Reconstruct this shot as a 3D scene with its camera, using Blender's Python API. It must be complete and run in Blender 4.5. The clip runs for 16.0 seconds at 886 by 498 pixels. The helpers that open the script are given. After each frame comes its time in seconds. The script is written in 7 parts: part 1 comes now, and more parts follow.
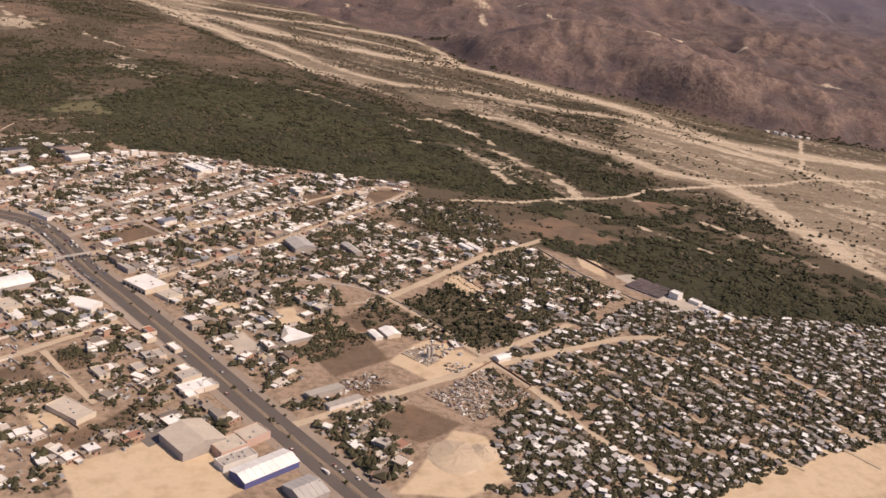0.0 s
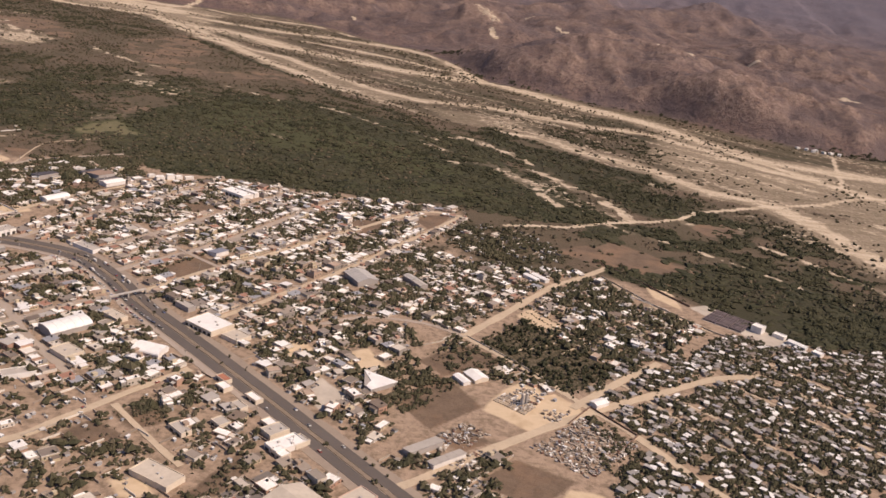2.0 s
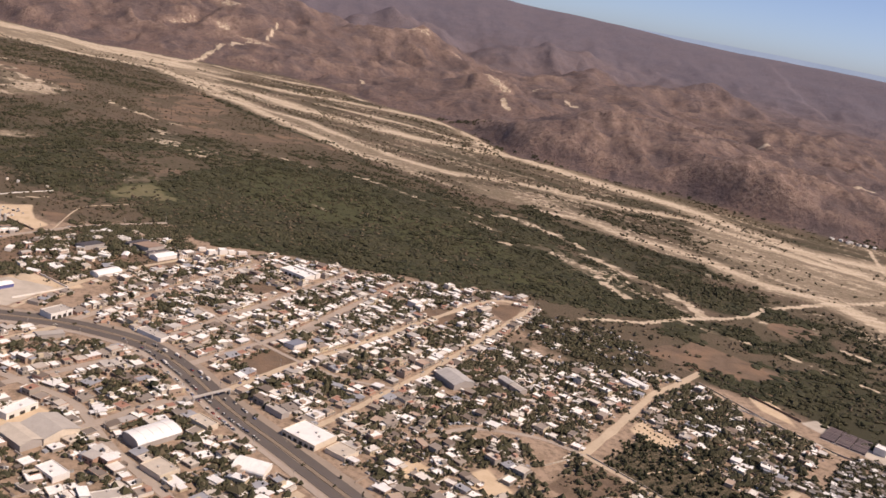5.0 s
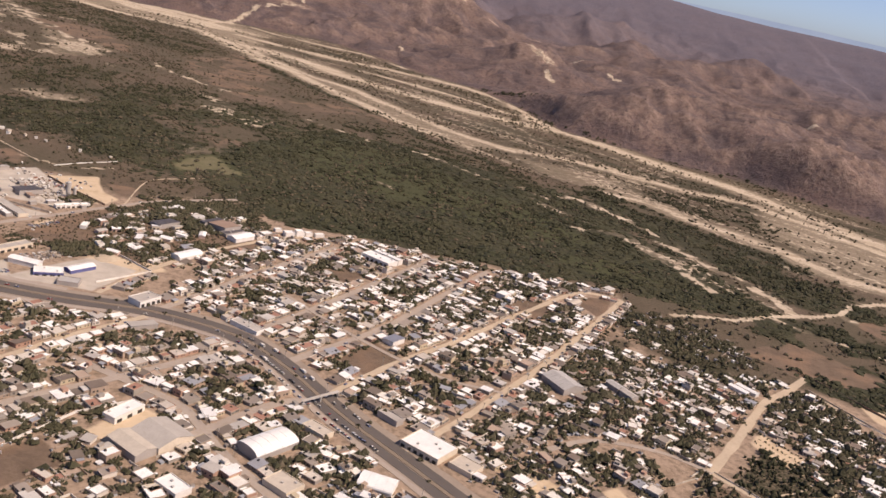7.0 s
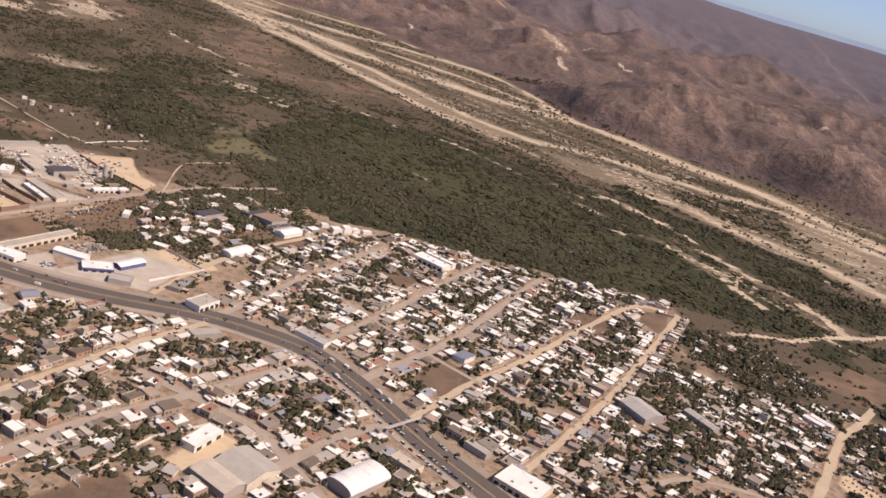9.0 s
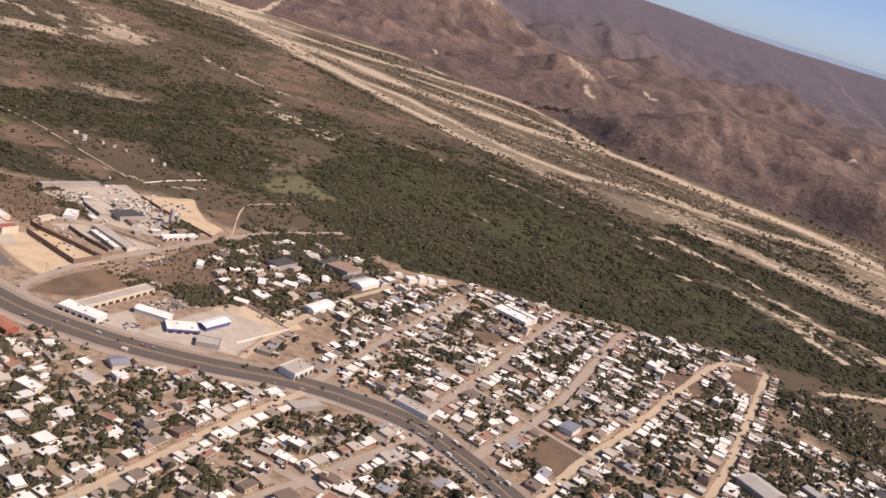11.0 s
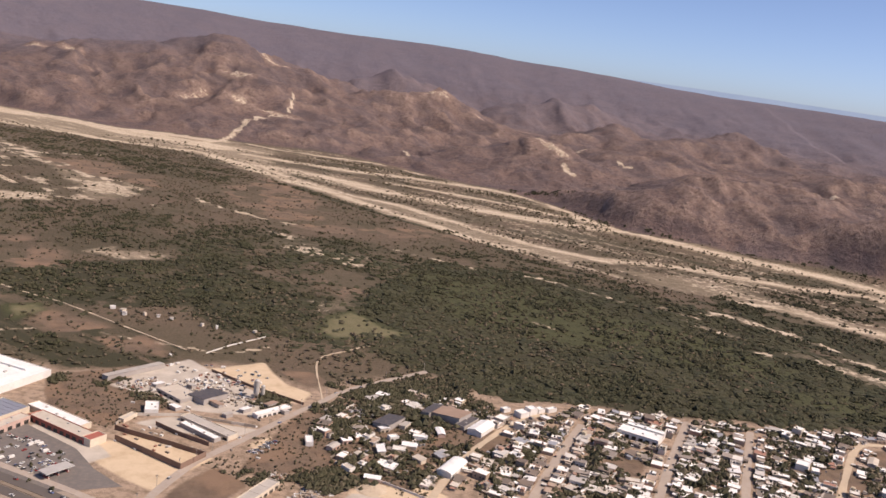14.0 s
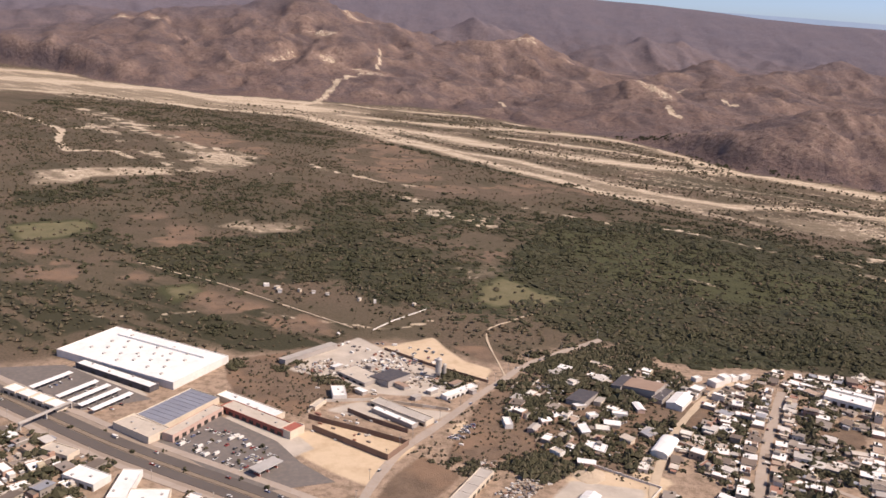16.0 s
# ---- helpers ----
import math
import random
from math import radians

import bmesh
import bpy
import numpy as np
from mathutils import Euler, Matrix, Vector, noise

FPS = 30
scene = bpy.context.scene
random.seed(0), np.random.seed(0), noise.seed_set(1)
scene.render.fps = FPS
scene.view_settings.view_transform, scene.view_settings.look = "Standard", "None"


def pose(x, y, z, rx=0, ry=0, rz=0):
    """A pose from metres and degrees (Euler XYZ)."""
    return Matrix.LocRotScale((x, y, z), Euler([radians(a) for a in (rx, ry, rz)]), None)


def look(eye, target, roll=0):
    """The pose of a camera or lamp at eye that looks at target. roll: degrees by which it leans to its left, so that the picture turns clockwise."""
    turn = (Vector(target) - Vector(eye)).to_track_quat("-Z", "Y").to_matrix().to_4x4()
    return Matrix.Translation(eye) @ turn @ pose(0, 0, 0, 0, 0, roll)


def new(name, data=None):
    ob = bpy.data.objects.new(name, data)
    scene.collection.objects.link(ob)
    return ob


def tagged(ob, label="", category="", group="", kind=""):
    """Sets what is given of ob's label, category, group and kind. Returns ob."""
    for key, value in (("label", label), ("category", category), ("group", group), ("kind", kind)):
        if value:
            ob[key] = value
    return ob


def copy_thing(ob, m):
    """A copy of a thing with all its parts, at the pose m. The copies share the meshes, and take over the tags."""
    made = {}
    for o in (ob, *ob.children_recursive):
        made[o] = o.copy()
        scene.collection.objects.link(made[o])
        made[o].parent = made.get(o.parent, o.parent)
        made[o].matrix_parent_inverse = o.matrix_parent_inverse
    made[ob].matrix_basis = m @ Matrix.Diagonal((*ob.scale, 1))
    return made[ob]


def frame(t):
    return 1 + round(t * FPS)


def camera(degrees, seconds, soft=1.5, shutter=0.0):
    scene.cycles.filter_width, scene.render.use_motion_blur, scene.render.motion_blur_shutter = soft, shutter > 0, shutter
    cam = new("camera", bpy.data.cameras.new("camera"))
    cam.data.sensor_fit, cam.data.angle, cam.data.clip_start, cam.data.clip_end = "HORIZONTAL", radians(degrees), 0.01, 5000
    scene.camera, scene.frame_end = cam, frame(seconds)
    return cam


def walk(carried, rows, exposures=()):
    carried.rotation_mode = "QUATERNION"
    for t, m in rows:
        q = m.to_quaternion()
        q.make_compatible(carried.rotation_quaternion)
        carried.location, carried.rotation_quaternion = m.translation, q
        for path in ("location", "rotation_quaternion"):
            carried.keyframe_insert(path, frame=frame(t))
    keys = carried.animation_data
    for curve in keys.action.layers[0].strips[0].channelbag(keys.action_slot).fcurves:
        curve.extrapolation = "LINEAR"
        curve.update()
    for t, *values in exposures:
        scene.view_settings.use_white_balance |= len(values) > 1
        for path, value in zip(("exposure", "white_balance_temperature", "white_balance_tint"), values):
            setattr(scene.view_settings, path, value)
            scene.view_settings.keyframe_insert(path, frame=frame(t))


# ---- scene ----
cam = camera(52.1, 16.0, soft=1.57)
PATH = [
    (0.0, -0.108, 0.019, 253.549, 70.14, -6.927, -0.003),
    (0.5, -15.931, 10.651, 252.27, 69.834, -6.893, -0.129),
    (1.0, -31.764, 21.295, 251.008, 70.216, -6.909, -0.644),
    (1.5, -47.607, 31.954, 249.763, 70.096, -6.936, -0.797),
    (2.0, -63.461, 42.625, 248.536, 70.879, -7.015, -1.032),
    (2.5, -79.325, 53.31, 247.326, 73.224, -7.146, -2.681),
    (3.0, -95.199, 64.009, 246.133, 72.993, -7.877, -0.911),
    (3.5, -111.084, 74.721, 244.957, 72.527, -7.987, -0.488),
    (4.0, -126.979, 85.446, 243.799, 74.62, -8.554, -1.783),
    (6.5, -206.611, 139.275, 238.267, 74.919, -11.103, -1.923),
    (7.0, -222.568, 150.081, 237.212, 72.505, -11.51, -1.522),
    (7.5, -238.536, 160.9, 236.175, 71.23, -11.889, -1.899),
    (8.0, -254.514, 171.733, 235.155, 70.887, -12.479, -1.988),
    (8.5, -270.502, 182.579, 234.153, 71.22, -14.9, -1.812),
    (9.0, -286.501, 193.439, 233.167, 71.085, -14.702, -2.249),
    (9.5, -302.51, 204.312, 232.199, 71.262, -14.558, -1.892),
    (12.0, -382.711, 258.879, 227.618, 72.461, -16.056, -2.673),
    (12.5, -398.783, 269.833, 226.754, 71.244, -15.39, -2.878),
    (13.0, -414.864, 280.8, 225.906, 72.799, -14.306, -4.051),
    (13.5, -430.956, 291.78, 225.077, 75.708, -13.645, -5.483),
    (14.0, -447.059, 302.774, 224.264, 78.771, -7.558, -7.633),
    (14.5, -463.172, 313.782, 223.469, 77.395, -5.768, -7.093),
    (15.0, -479.295, 324.803, 222.691, 76.165, -5.251, -5.591),
    (15.5, -495.428, 335.837, 221.93, 75.753, -4.649, -4.773),
    (16.0, -511.572, 346.885, 221.187, 75.185, -3.87, -3.812),
]
walk(cam, [(t, pose(x, y, z, rx, ry, rz)) for t, x, y, z, rx, ry, rz in PATH],
     exposures=[(0.0, -0.03, 7900, 20), (4.0, 0.06, 7700, 20), (9.0, 0.11, 7650, 20), (14.0, 0.19, 7400, 19), (16.0, 0.26, 7400, 19)])

# ---- world and sun ----
SUN_AZ, SUN_EL = 112.0, 48.0  # degrees: azimuth clockwise from +y, height
world = bpy.data.worlds.new("sky")
scene.world = world
world.use_nodes = True
_n = world.node_tree.nodes
_sky = _n.new("ShaderNodeTexSky")
_sky.sky_type, _sky.sun_disc = "NISHITA", False
_sky.sun_elevation, _sky.sun_rotation = radians(SUN_EL), radians(SUN_AZ)
_sky.air_density, _sky.dust_density, _sky.ozone_density = 0.45, 0.8, 6.0
_n["Background"].inputs["Strength"].default_value = 0.15
world.node_tree.links.new(_sky.outputs["Color"], _n["Background"].inputs["Color"])
sun = new("sun", bpy.data.lights.new("sun", "SUN"))
sun.data.energy, sun.data.angle, sun.data.color = 4.5, radians(0.6), (1.0, 0.93, 0.84)
_a, _e = radians(SUN_AZ), radians(SUN_EL)
sun.matrix_world = look((0, 0, 400), (-math.sin(_a) * math.cos(_e) * 100, -math.cos(_a) * math.cos(_e) * 100, 400 - math.sin(_e) * 100))


# ---- materials ----
def material(name, rough=0.85, metal=0.0):
    m = bpy.data.materials.new(name)
    m.use_nodes = True
    b = m.node_tree.nodes["Principled BSDF"]
    b.inputs["Roughness"].default_value, b.inputs["Metallic"].default_value = rough, metal
    b.inputs["Specular IOR Level"].default_value = 0.25
    return m, m.node_tree, b


def noise_node(nt, scale, detail=5.0, rough=0.6, coord=None, stretch=None):
    n = nt.nodes.new("ShaderNodeTexNoise")
    n.inputs["Scale"].default_value, n.inputs["Detail"].default_value, n.inputs["Roughness"].default_value = scale, detail, rough
    if coord is not None:
        if stretch:
            mp = nt.nodes.new("ShaderNodeMapping")
            mp.inputs["Rotation"].default_value = (0, 0, radians(stretch[0]))
            mp.inputs["Scale"].default_value = (stretch[1], stretch[2], 1)
            nt.links.new(coord, mp.inputs["Vector"])
            coord = mp.outputs["Vector"]
        nt.links.new(coord, n.inputs["Vector"])
    return n.outputs["Fac"]


def ramp(nt, fac, stops, mode="LINEAR"):
    r = nt.nodes.new("ShaderNodeValToRGB")
    r.color_ramp.interpolation = mode
    while len(r.color_ramp.elements) < len(stops):
        r.color_ramp.elements.new(0.5)
    for e, (p, c) in zip(r.color_ramp.elements, stops):
        e.position, e.color = p, (c, c, c, 1) if isinstance(c, (int, float)) else (*c, 1)
    nt.links.new(fac, r.inputs["Fac"])
    return r.outputs["Color"]


def mix(nt, fac, a, b, blend="MIX"):
    m = nt.nodes.new("ShaderNodeMix")
    m.data_type, m.blend_type = "RGBA", blend
    for sock, v in ((m.inputs["Factor"], fac), (m.inputs[6], a), (m.inputs[7], b)):
        if isinstance(v, bpy.types.NodeSocket):
            nt.links.new(v, sock)
        elif isinstance(v, (int, float)):
            sock.default_value = v if sock.type == "VALUE" else (v, v, v, 1)
        else:
            sock.default_value = (*v, 1)
    return m.outputs[2]


def maths(nt, op, a, b=0.0, clamp=False):
    m = nt.nodes.new("ShaderNodeMath")
    m.operation, m.use_clamp = op, clamp
    for sock, v in zip(m.inputs, (a, b)):
        if isinstance(v, bpy.types.NodeSocket):
            nt.links.new(v, sock)
        else:
            sock.default_value = v
    return m.outputs[0]


def bump(nt, bsdf, height, strength=0.4, dist=0.3):
    b = nt.nodes.new("ShaderNodeBump")
    b.inputs["Strength"].default_value, b.inputs["Distance"].default_value = strength, dist
    nt.links.new(height, b.inputs["Height"])
    nt.links.new(b.outputs["Normal"], bsdf.inputs["Normal"])


def worn(name, colours, rough=0.85, metal=0.0, grain=1.2, stain=0.15, island=False, dirt=(0.30, 0.23, 0.17), amount=0.45, spread=None):
    """Paint, render, sheet or soil: one of the given colours per object (or per island), with grain, blotches and stains."""
    m, nt, b = material(name, rough, metal)
    geo = nt.nodes.new("ShaderNodeNewGeometry")
    pos = geo.outputs["Position"]
    if len(colours) > 1:
        pick = geo.outputs["Random Per Island"] if island else nt.nodes.new("ShaderNodeObjectInfo").outputs["Random"]
        col = ramp(nt, pick, [(i / len(colours), c) for i, c in enumerate(colours)], "CONSTANT")
    else:
        col = colours[0]
    n1 = noise_node(nt, grain, 4, 0.65, pos)
    n2 = noise_node(nt, stain, 3, 0.6, pos)
    col = mix(nt, maths(nt, "MULTIPLY", ramp(nt, n1, [(0.45, 0.0), (0.75, 1.0)]), amount), col, dirt)
    col = mix(nt, 0.35, col, ramp(nt, n2, [(0.3, 0.55), (0.7, 1.0)]), "MULTIPLY")
    nt.links.new(col, b.inputs["Base Color"])
    bump(nt, b, n1, 0.25, 0.05)
    return m

# ---- plan helpers ----
def vnoise(x, y, seed=0):
    """Value noise on arrays, 0 to 1."""
    xi, yi = np.floor(x).astype(np.int64), np.floor(y).astype(np.int64)
    fx, fy = x - xi, y - yi
    fx, fy = fx * fx * (3 - 2 * fx), fy * fy * (3 - 2 * fy)

    def h(a, b):
        k = (a * 374761393 + b * 668265263 + seed * 974634777) & 0xFFFFFFFF
        k = ((k ^ (k >> 13)) * 1274126177) & 0xFFFFFFFF
        return ((k ^ (k >> 16)) & 0xFFFF) / 65535.0
    return (h(xi, yi) * (1 - fx) + h(xi + 1, yi) * fx) * (1 - fy) + (h(xi, yi + 1) * (1 - fx) + h(xi + 1, yi + 1) * fx) * fy


def fbm(x, y, size, octaves=4, seed=0, ridged=False):
    total, amp, norm = 0.0, 1.0, 0.0
    for o in range(octaves):
        v = vnoise(x / size * 2 ** o + 17.3 * o, y / size * 2 ** o - 9.1 * o, seed + o)
        total = total + amp * ((1 - np.abs(2 * v - 1)) if ridged else v)
        norm += amp
        amp *= 0.5
    return total / norm


def step(a, b, v):
    k = np.clip((v - a) / (b - a), 0, 1)
    return k * k * (3 - 2 * k)


def line_dist(x, y, pts):
    d = np.full(np.shape(x), 1e9)
    for (ax, ay), (bx, by) in zip(pts[:-1], pts[1:]):
        ux, uy = bx - ax, by - ay
        k = np.clip(((x - ax) * ux + (y - ay) * uy) / (ux * ux + uy * uy), 0, 1)
        d = np.minimum(d, np.hypot(x - ax - k * ux, y - ay - k * uy))
    return d


def inside(x, y, poly):
    r = np.zeros(np.shape(x), bool)
    for (ax, ay), (bx, by) in zip(poly, poly[1:] + poly[:1]):
        if ay == by:
            continue
        r ^= ((ay > y) != (by > y)) & (x < (bx - ax) * (y - ay) / (by - ay) + ax)
    return r


def area(x, y, poly, soft=6.0):
    """1 inside the polygon, fading to 0 over soft metres at its edge."""
    d = line_dist(x, y, poly + poly[:1])
    return step(-soft, soft, np.where(inside(x, y, poly), d, -d))


def along(pts, gap):
    """Points every gap metres on a smooth curve through pts, with their directions."""
    p = np.array(pts, float)
    p = np.vstack([2 * p[0] - p[1], p, 2 * p[-1] - p[-2]])
    out = []
    for a, b, c, d in zip(p[:-3], p[1:-2], p[2:-1], p[3:]):
        for k in np.linspace(0, 1, max(2, int(np.hypot(*(c - b)) / gap)), endpoint=False):
            out.append(0.5 * (2 * b + (c - a) * k + (2 * a - 5 * b + 4 * c - d) * k * k + (3 * b - a - 3 * c + d) * k ** 3))
    out.append(p[-2])
    out = np.array(out)
    t = np.gradient(out, axis=0)
    return out, t / np.linalg.norm(t, axis=1)[:, None]


# ---- plan: lines ----
HIGHWAY = [(-900, 960), (-709, 822), (-634, 768), (-560, 724), (-524, 702), (-493, 687), (-445, 676), (-400, 674), (-353, 677), (-318, 672), (-285, 660), (-254, 631), (-218, 586), (-181, 547), (-119, 480), (-49, 402), (60, 285)]
STREETS = {
    "a": ([(-341, 682), (-320, 724), (-286, 792), (-245, 866)], 5.4, "paved"),
    "b": ([(-281, 672), (-248, 727), (-203, 810), (-160, 886)], 5.6, "paved"),
    "c": ([(-254, 640), (-201, 714), (-160, 792), (-116, 876)], 5.4, "paved"),
    "d": ([(-226, 608), (-196, 655), (-145, 721), (-88, 801), (-44, 858), (-22, 868), (0, 864)], 5.0, "earth"),
    "e": ([(0, 864), (-30, 809), (-56, 762), (-94, 695), (-124, 647), (-158, 595), (-185, 560)], 5.0, "earth"),
    "f": ([(120, 761), (90, 727), (64, 700), (22, 637), (-9, 592)], 6.0, "earth"),
    "ga": ([(-104, 587), (-75, 606), (-36, 606), (-9, 592)], 3.8, "paved"),
    "g": ([(-9, 592), (28, 552), (58, 513), (81, 485), (114, 434), (150, 395)], 5.0, "earth"),
    "h": ([(-58, 405), (-41, 417), (4, 457), (59, 502), (112, 538), (155, 566), (190, 577)], 6.0, "earth"),
    "j": ([(85, 548), (140, 470), (180, 425)], 2.0, "earth"),
    "jj": ([(178, 590), (225, 535), (285, 455)], 2.0, "earth"),
    "i": ([(51, 507), (90, 550), (121, 581)], 6.0, "earth"),
    "k": ([(111, 735), (142, 682), (176, 642)], 3.0, "earth"),
    "l": ([(-440, 520), (-423, 545), (-400, 582), (-373, 628), (-345, 668)], 5.0, "earth"),
    "m": ([(-420, 480), (-398, 512), (-376, 545), (-336, 588), (-291, 640), (-276, 656)], 5.6, "paved"),
    "n": ([(-366, 600), (-336, 587), (-301, 569), (-286, 552), (-268, 528), (-230, 490)], 5.8, "paved"),
    "o": ([(-310, 515), (-288, 542), (-256, 584), (-236, 598)], 5.8, "paved"),
    "p": ([(-506, 706), (-509, 721), (-495, 761), (-481, 785), (-465, 808), (-439, 849), (-427, 865), (-401, 900), (-343, 949)], 4.8, "paved"),
    "q": ([(-382, 690), (-368, 734), (-352, 771), (-328, 814), (-293, 860), (-268, 880)], 4.0, "earth"),
    "r": ([(-300, 380), (-236, 419), (-218, 441), (-199, 468), (-177, 498), (-169, 508)], 5.0, "earth"),
    "s": ([(-197, 462), (-165, 427), (-150, 412)], 3.6, "earth"),
    "u": ([(-270, 742), (-215, 690), (-165, 655), (-124, 647)], 3.2, "paved"),
    "w": ([(155, 566), (200, 520), (250, 460), (275, 430)], 2.3, "earth"),
    "x": ([(112, 538), (150, 500), (190, 450), (228, 420)], 2.3, "earth"),
    "y": ([(200, 600), (250, 545), (300, 480)], 2.3, "earth"),
}
TRACK = [(40, 850), (71, 862), (102, 867), (142, 895), (206, 924), (238, 947), (261, 977), (299, 1000), (364, 1040), (438, 1076), (511, 1133), (605, 1162), (704, 1157)]
NEAR_BANK = [(-2600, 2500), (-1166, 2234), (-938, 2197), (-713, 2130), (-594, 1990), (-487, 1850), (-395, 1745), (-315, 1620), (-209, 1500), (-119, 1420), (-38, 1345), (67, 1290), (174, 1195), (240, 1060), (293, 962), (330, 876), (410, 789), (520, 640), (700, 480)]
FAR_BANK = [(-2600, 3500), (-1365, 2791), (-1174, 2618), (-1020, 2528), (-875, 2443), (-494, 2438), (-364, 2416), (-247, 2281), (-143, 2160), (-39, 2090), (35, 1915), (85, 1749), (182, 1691), (271, 1624), (363, 1591), (466, 1500), (586, 1430), (729, 1390), (1000, 1250), (1400, 1000)]
FOREST = [(-385, 989), (-330, 925), (-283, 905), (-235, 908), (-163, 900), (-92, 892), (-15, 903), (46, 890), (99, 878), (150, 905), (120, 1010), (35, 1160), (-71, 1275), (-199, 1346), (-299, 1337), (-379, 1159)]
WOODS = [(-700, 1121), (-684, 1059), (-606, 1032), (-560, 1060), (-528, 1040), (-479, 985), (-397, 985), (-338, 1142), (-304, 1400), (-374, 1440), (-490, 1405), (-572, 1325), (-571, 1198), (-636, 1179)]
GROVE = [(110, 775), (150, 805), (192, 800), (250, 800), (300, 770), (350, 700), (430, 690), (500, 560), (420, 640), (373, 641), (251, 640), (215, 655), (170, 715), (130, 740)]
EAST_BRUSH = [(40, 865), (110, 880), (180, 905), (240, 930), (340, 870), (420, 760), (430, 700), (300, 790), (190, 800), (120, 838)]
NORTH_BRUSH = [(-60, 1262), (60, 1230), (150, 1130), (240, 1040), (300, 950), (260, 925), (190, 940), (120, 1060), (0, 1165)]
CLEARING = [(80, 800), (140, 836), (200, 780), (165, 755), (117, 768)]
TOWN = [(-900, 835), (-735, 862), (-700, 880), (-600, 905), (-560, 905), (-490, 940), (-430, 900), (-340, 945), (-300, 900), (-235, 905), (-163, 898), (-92, 888), (-10, 893), (0, 862), (-25, 800), (-5, 760), (40, 742), (100, 742), (135, 735), (176, 690), (210, 660), (260, 632), (373, 635), (420, 600), (300, 440), (200, 390), (60, 280), (-160, 200), (-420, 350), (-800, 620)]
SETTLEMENT = [(63, 540), (105, 585), (160, 610), (188, 640), (251, 634), (385, 640), (300, 470), (195, 405), (150, 376), (49, 372), (60, 425), (90, 473), (66, 512)]
SAND_STRIP = [(150, 376), (222, 418), (300, 456), (400, 520), (390, 440), (270, 405), (226, 385), (160, 350)]
# bare lots, fields and yards: outline and kind of ground
LOTS = [
    ([(-146, 355), (-97, 400), (-60, 350), (-110, 300)], "bare"),
    ([(10, 362), (35, 425), (52, 420), (66, 385), (40, 362)], "bare"),
    ([(-12, 422), (12, 449), (40, 432), (20, 408)], "field"),
    ([(-38, 551), (-8, 581), (17, 558), (-22, 533)], "field"),
    ([(-195, 454), (-183, 469), (-171, 465), (-169, 447), (-180, 439)], "field"),
    ([(-215, 427), (-201, 447), (-179, 430), (-202, 419)], "field"),
    ([(-179, 396), (-163, 400), (-156, 387), (-170, 384)], "bare"),
    ([(-172, 366), (-142, 394), (-127, 427), (-119, 418), (-127, 397), (-146, 370)], "field"),
    ([(-26, 462), (-9, 479), (3, 463), (-16, 450)], "field"),
    ([(32, 637), (45, 653), (65, 628), (52, 608)], "bare"),
    ([(-102, 493), (-93, 514), (-75, 494), (-90, 476)], "grey"),
    ([(236, 910), (252, 938), (270, 945), (290, 930), (288, 910), (272, 893), (248, 888)], "field"),
    ([(-50, 498), (-25, 535), (0, 500), (-30, 470)], "field"),
    ([(-500, 920), (-465, 942), (-447, 901), (-427, 888), (-432, 868), (-442, 865), (-466, 889)], "bare"),
    ([(-556, 872), (-537, 912), (-516, 936), (-496, 915), (-466, 884), (-458, 852), (-467, 839), (-511, 843), (-526, 862)], "grey"),
    ([(-453, 926), (-428, 928), (-415, 908), (-430, 899)], "field"),
    ([(-495, 747), (-481, 768), (-461, 751), (-478, 723), (-504, 712)], "field"),
    ([(-440, 690), (-405, 745), (-370, 735), (-385, 690)], "grey"),
    ([(-410, 745), (-380, 768), (-352, 745), (-370, 725)], "bare"),
    ([(-547, 784), (-536, 791), (-495, 759), (-506, 736), (-523, 748), (-544, 765)], "bare"),
    ([(-537, 793), (-495, 759), (-484, 777), (-527, 799)], "bare"),
    ([(-465, 799), (-452, 812), (-445, 792), (-454, 780)], "bare"),
    ([(-459, 686), (-470, 692), (-449, 719), (-436, 688)], "grey"),
    ([(-128, 545), (-110, 556), (-98, 546), (-116, 532)], "bare"),
    ([(-82, 548), (-70, 560), (-55, 535), (-75, 522)], "bare"),
    ([(147, 730), (165, 725), (163, 680), (147, 704)], "bare"),
    ([(-531, 814), (-510, 830), (-462, 820), (-479, 801)], "grey"),
    ([(-760, 850), (-668, 870), (-630, 830), (-690, 790)], "grey"),
    ([(-612, 775), (-570, 820), (-535, 770), (-570, 735)], "grey"),
    ([(-47, 838), (-37, 855), (-8, 862), (-24, 822), (-34, 812)], "field"),
    ([(0, 497), (12, 523), (23, 535), (41, 529), (58, 513), (61, 500), (27, 476), (19, 483)], "bare"),
    ([(-338, 528), (-320, 562), (-303, 552), (-318, 524)], "bare"),
    ([(-385, 475), (-352, 522), (-333, 502), (-362, 462)], "field"),
    ([(-250, 800), (-236, 826), (-215, 812), (-230, 786)], "field"),
    ([(-110, 800), (-88, 830), (-62, 806), (-84, 780)], "field"),
    ([(-360, 820), (-330, 860), (-300, 830), (-330, 800)], "field"),
    ([(-230, 650), (-205, 690), (-180, 668), (-205, 640)], "field"),
    ([(-470, 760), (-440, 840), (-390, 900), (-340, 935), (-310, 890), (-350, 810), (-372, 750), (-420, 770)], "field"),
    ([(-600, 882), (-560, 902), (-510, 845), (-545, 805), (-580, 830)], "field"),
    ([(170, 690), (186, 700), (236, 640), (215, 625)], "grey"),
]
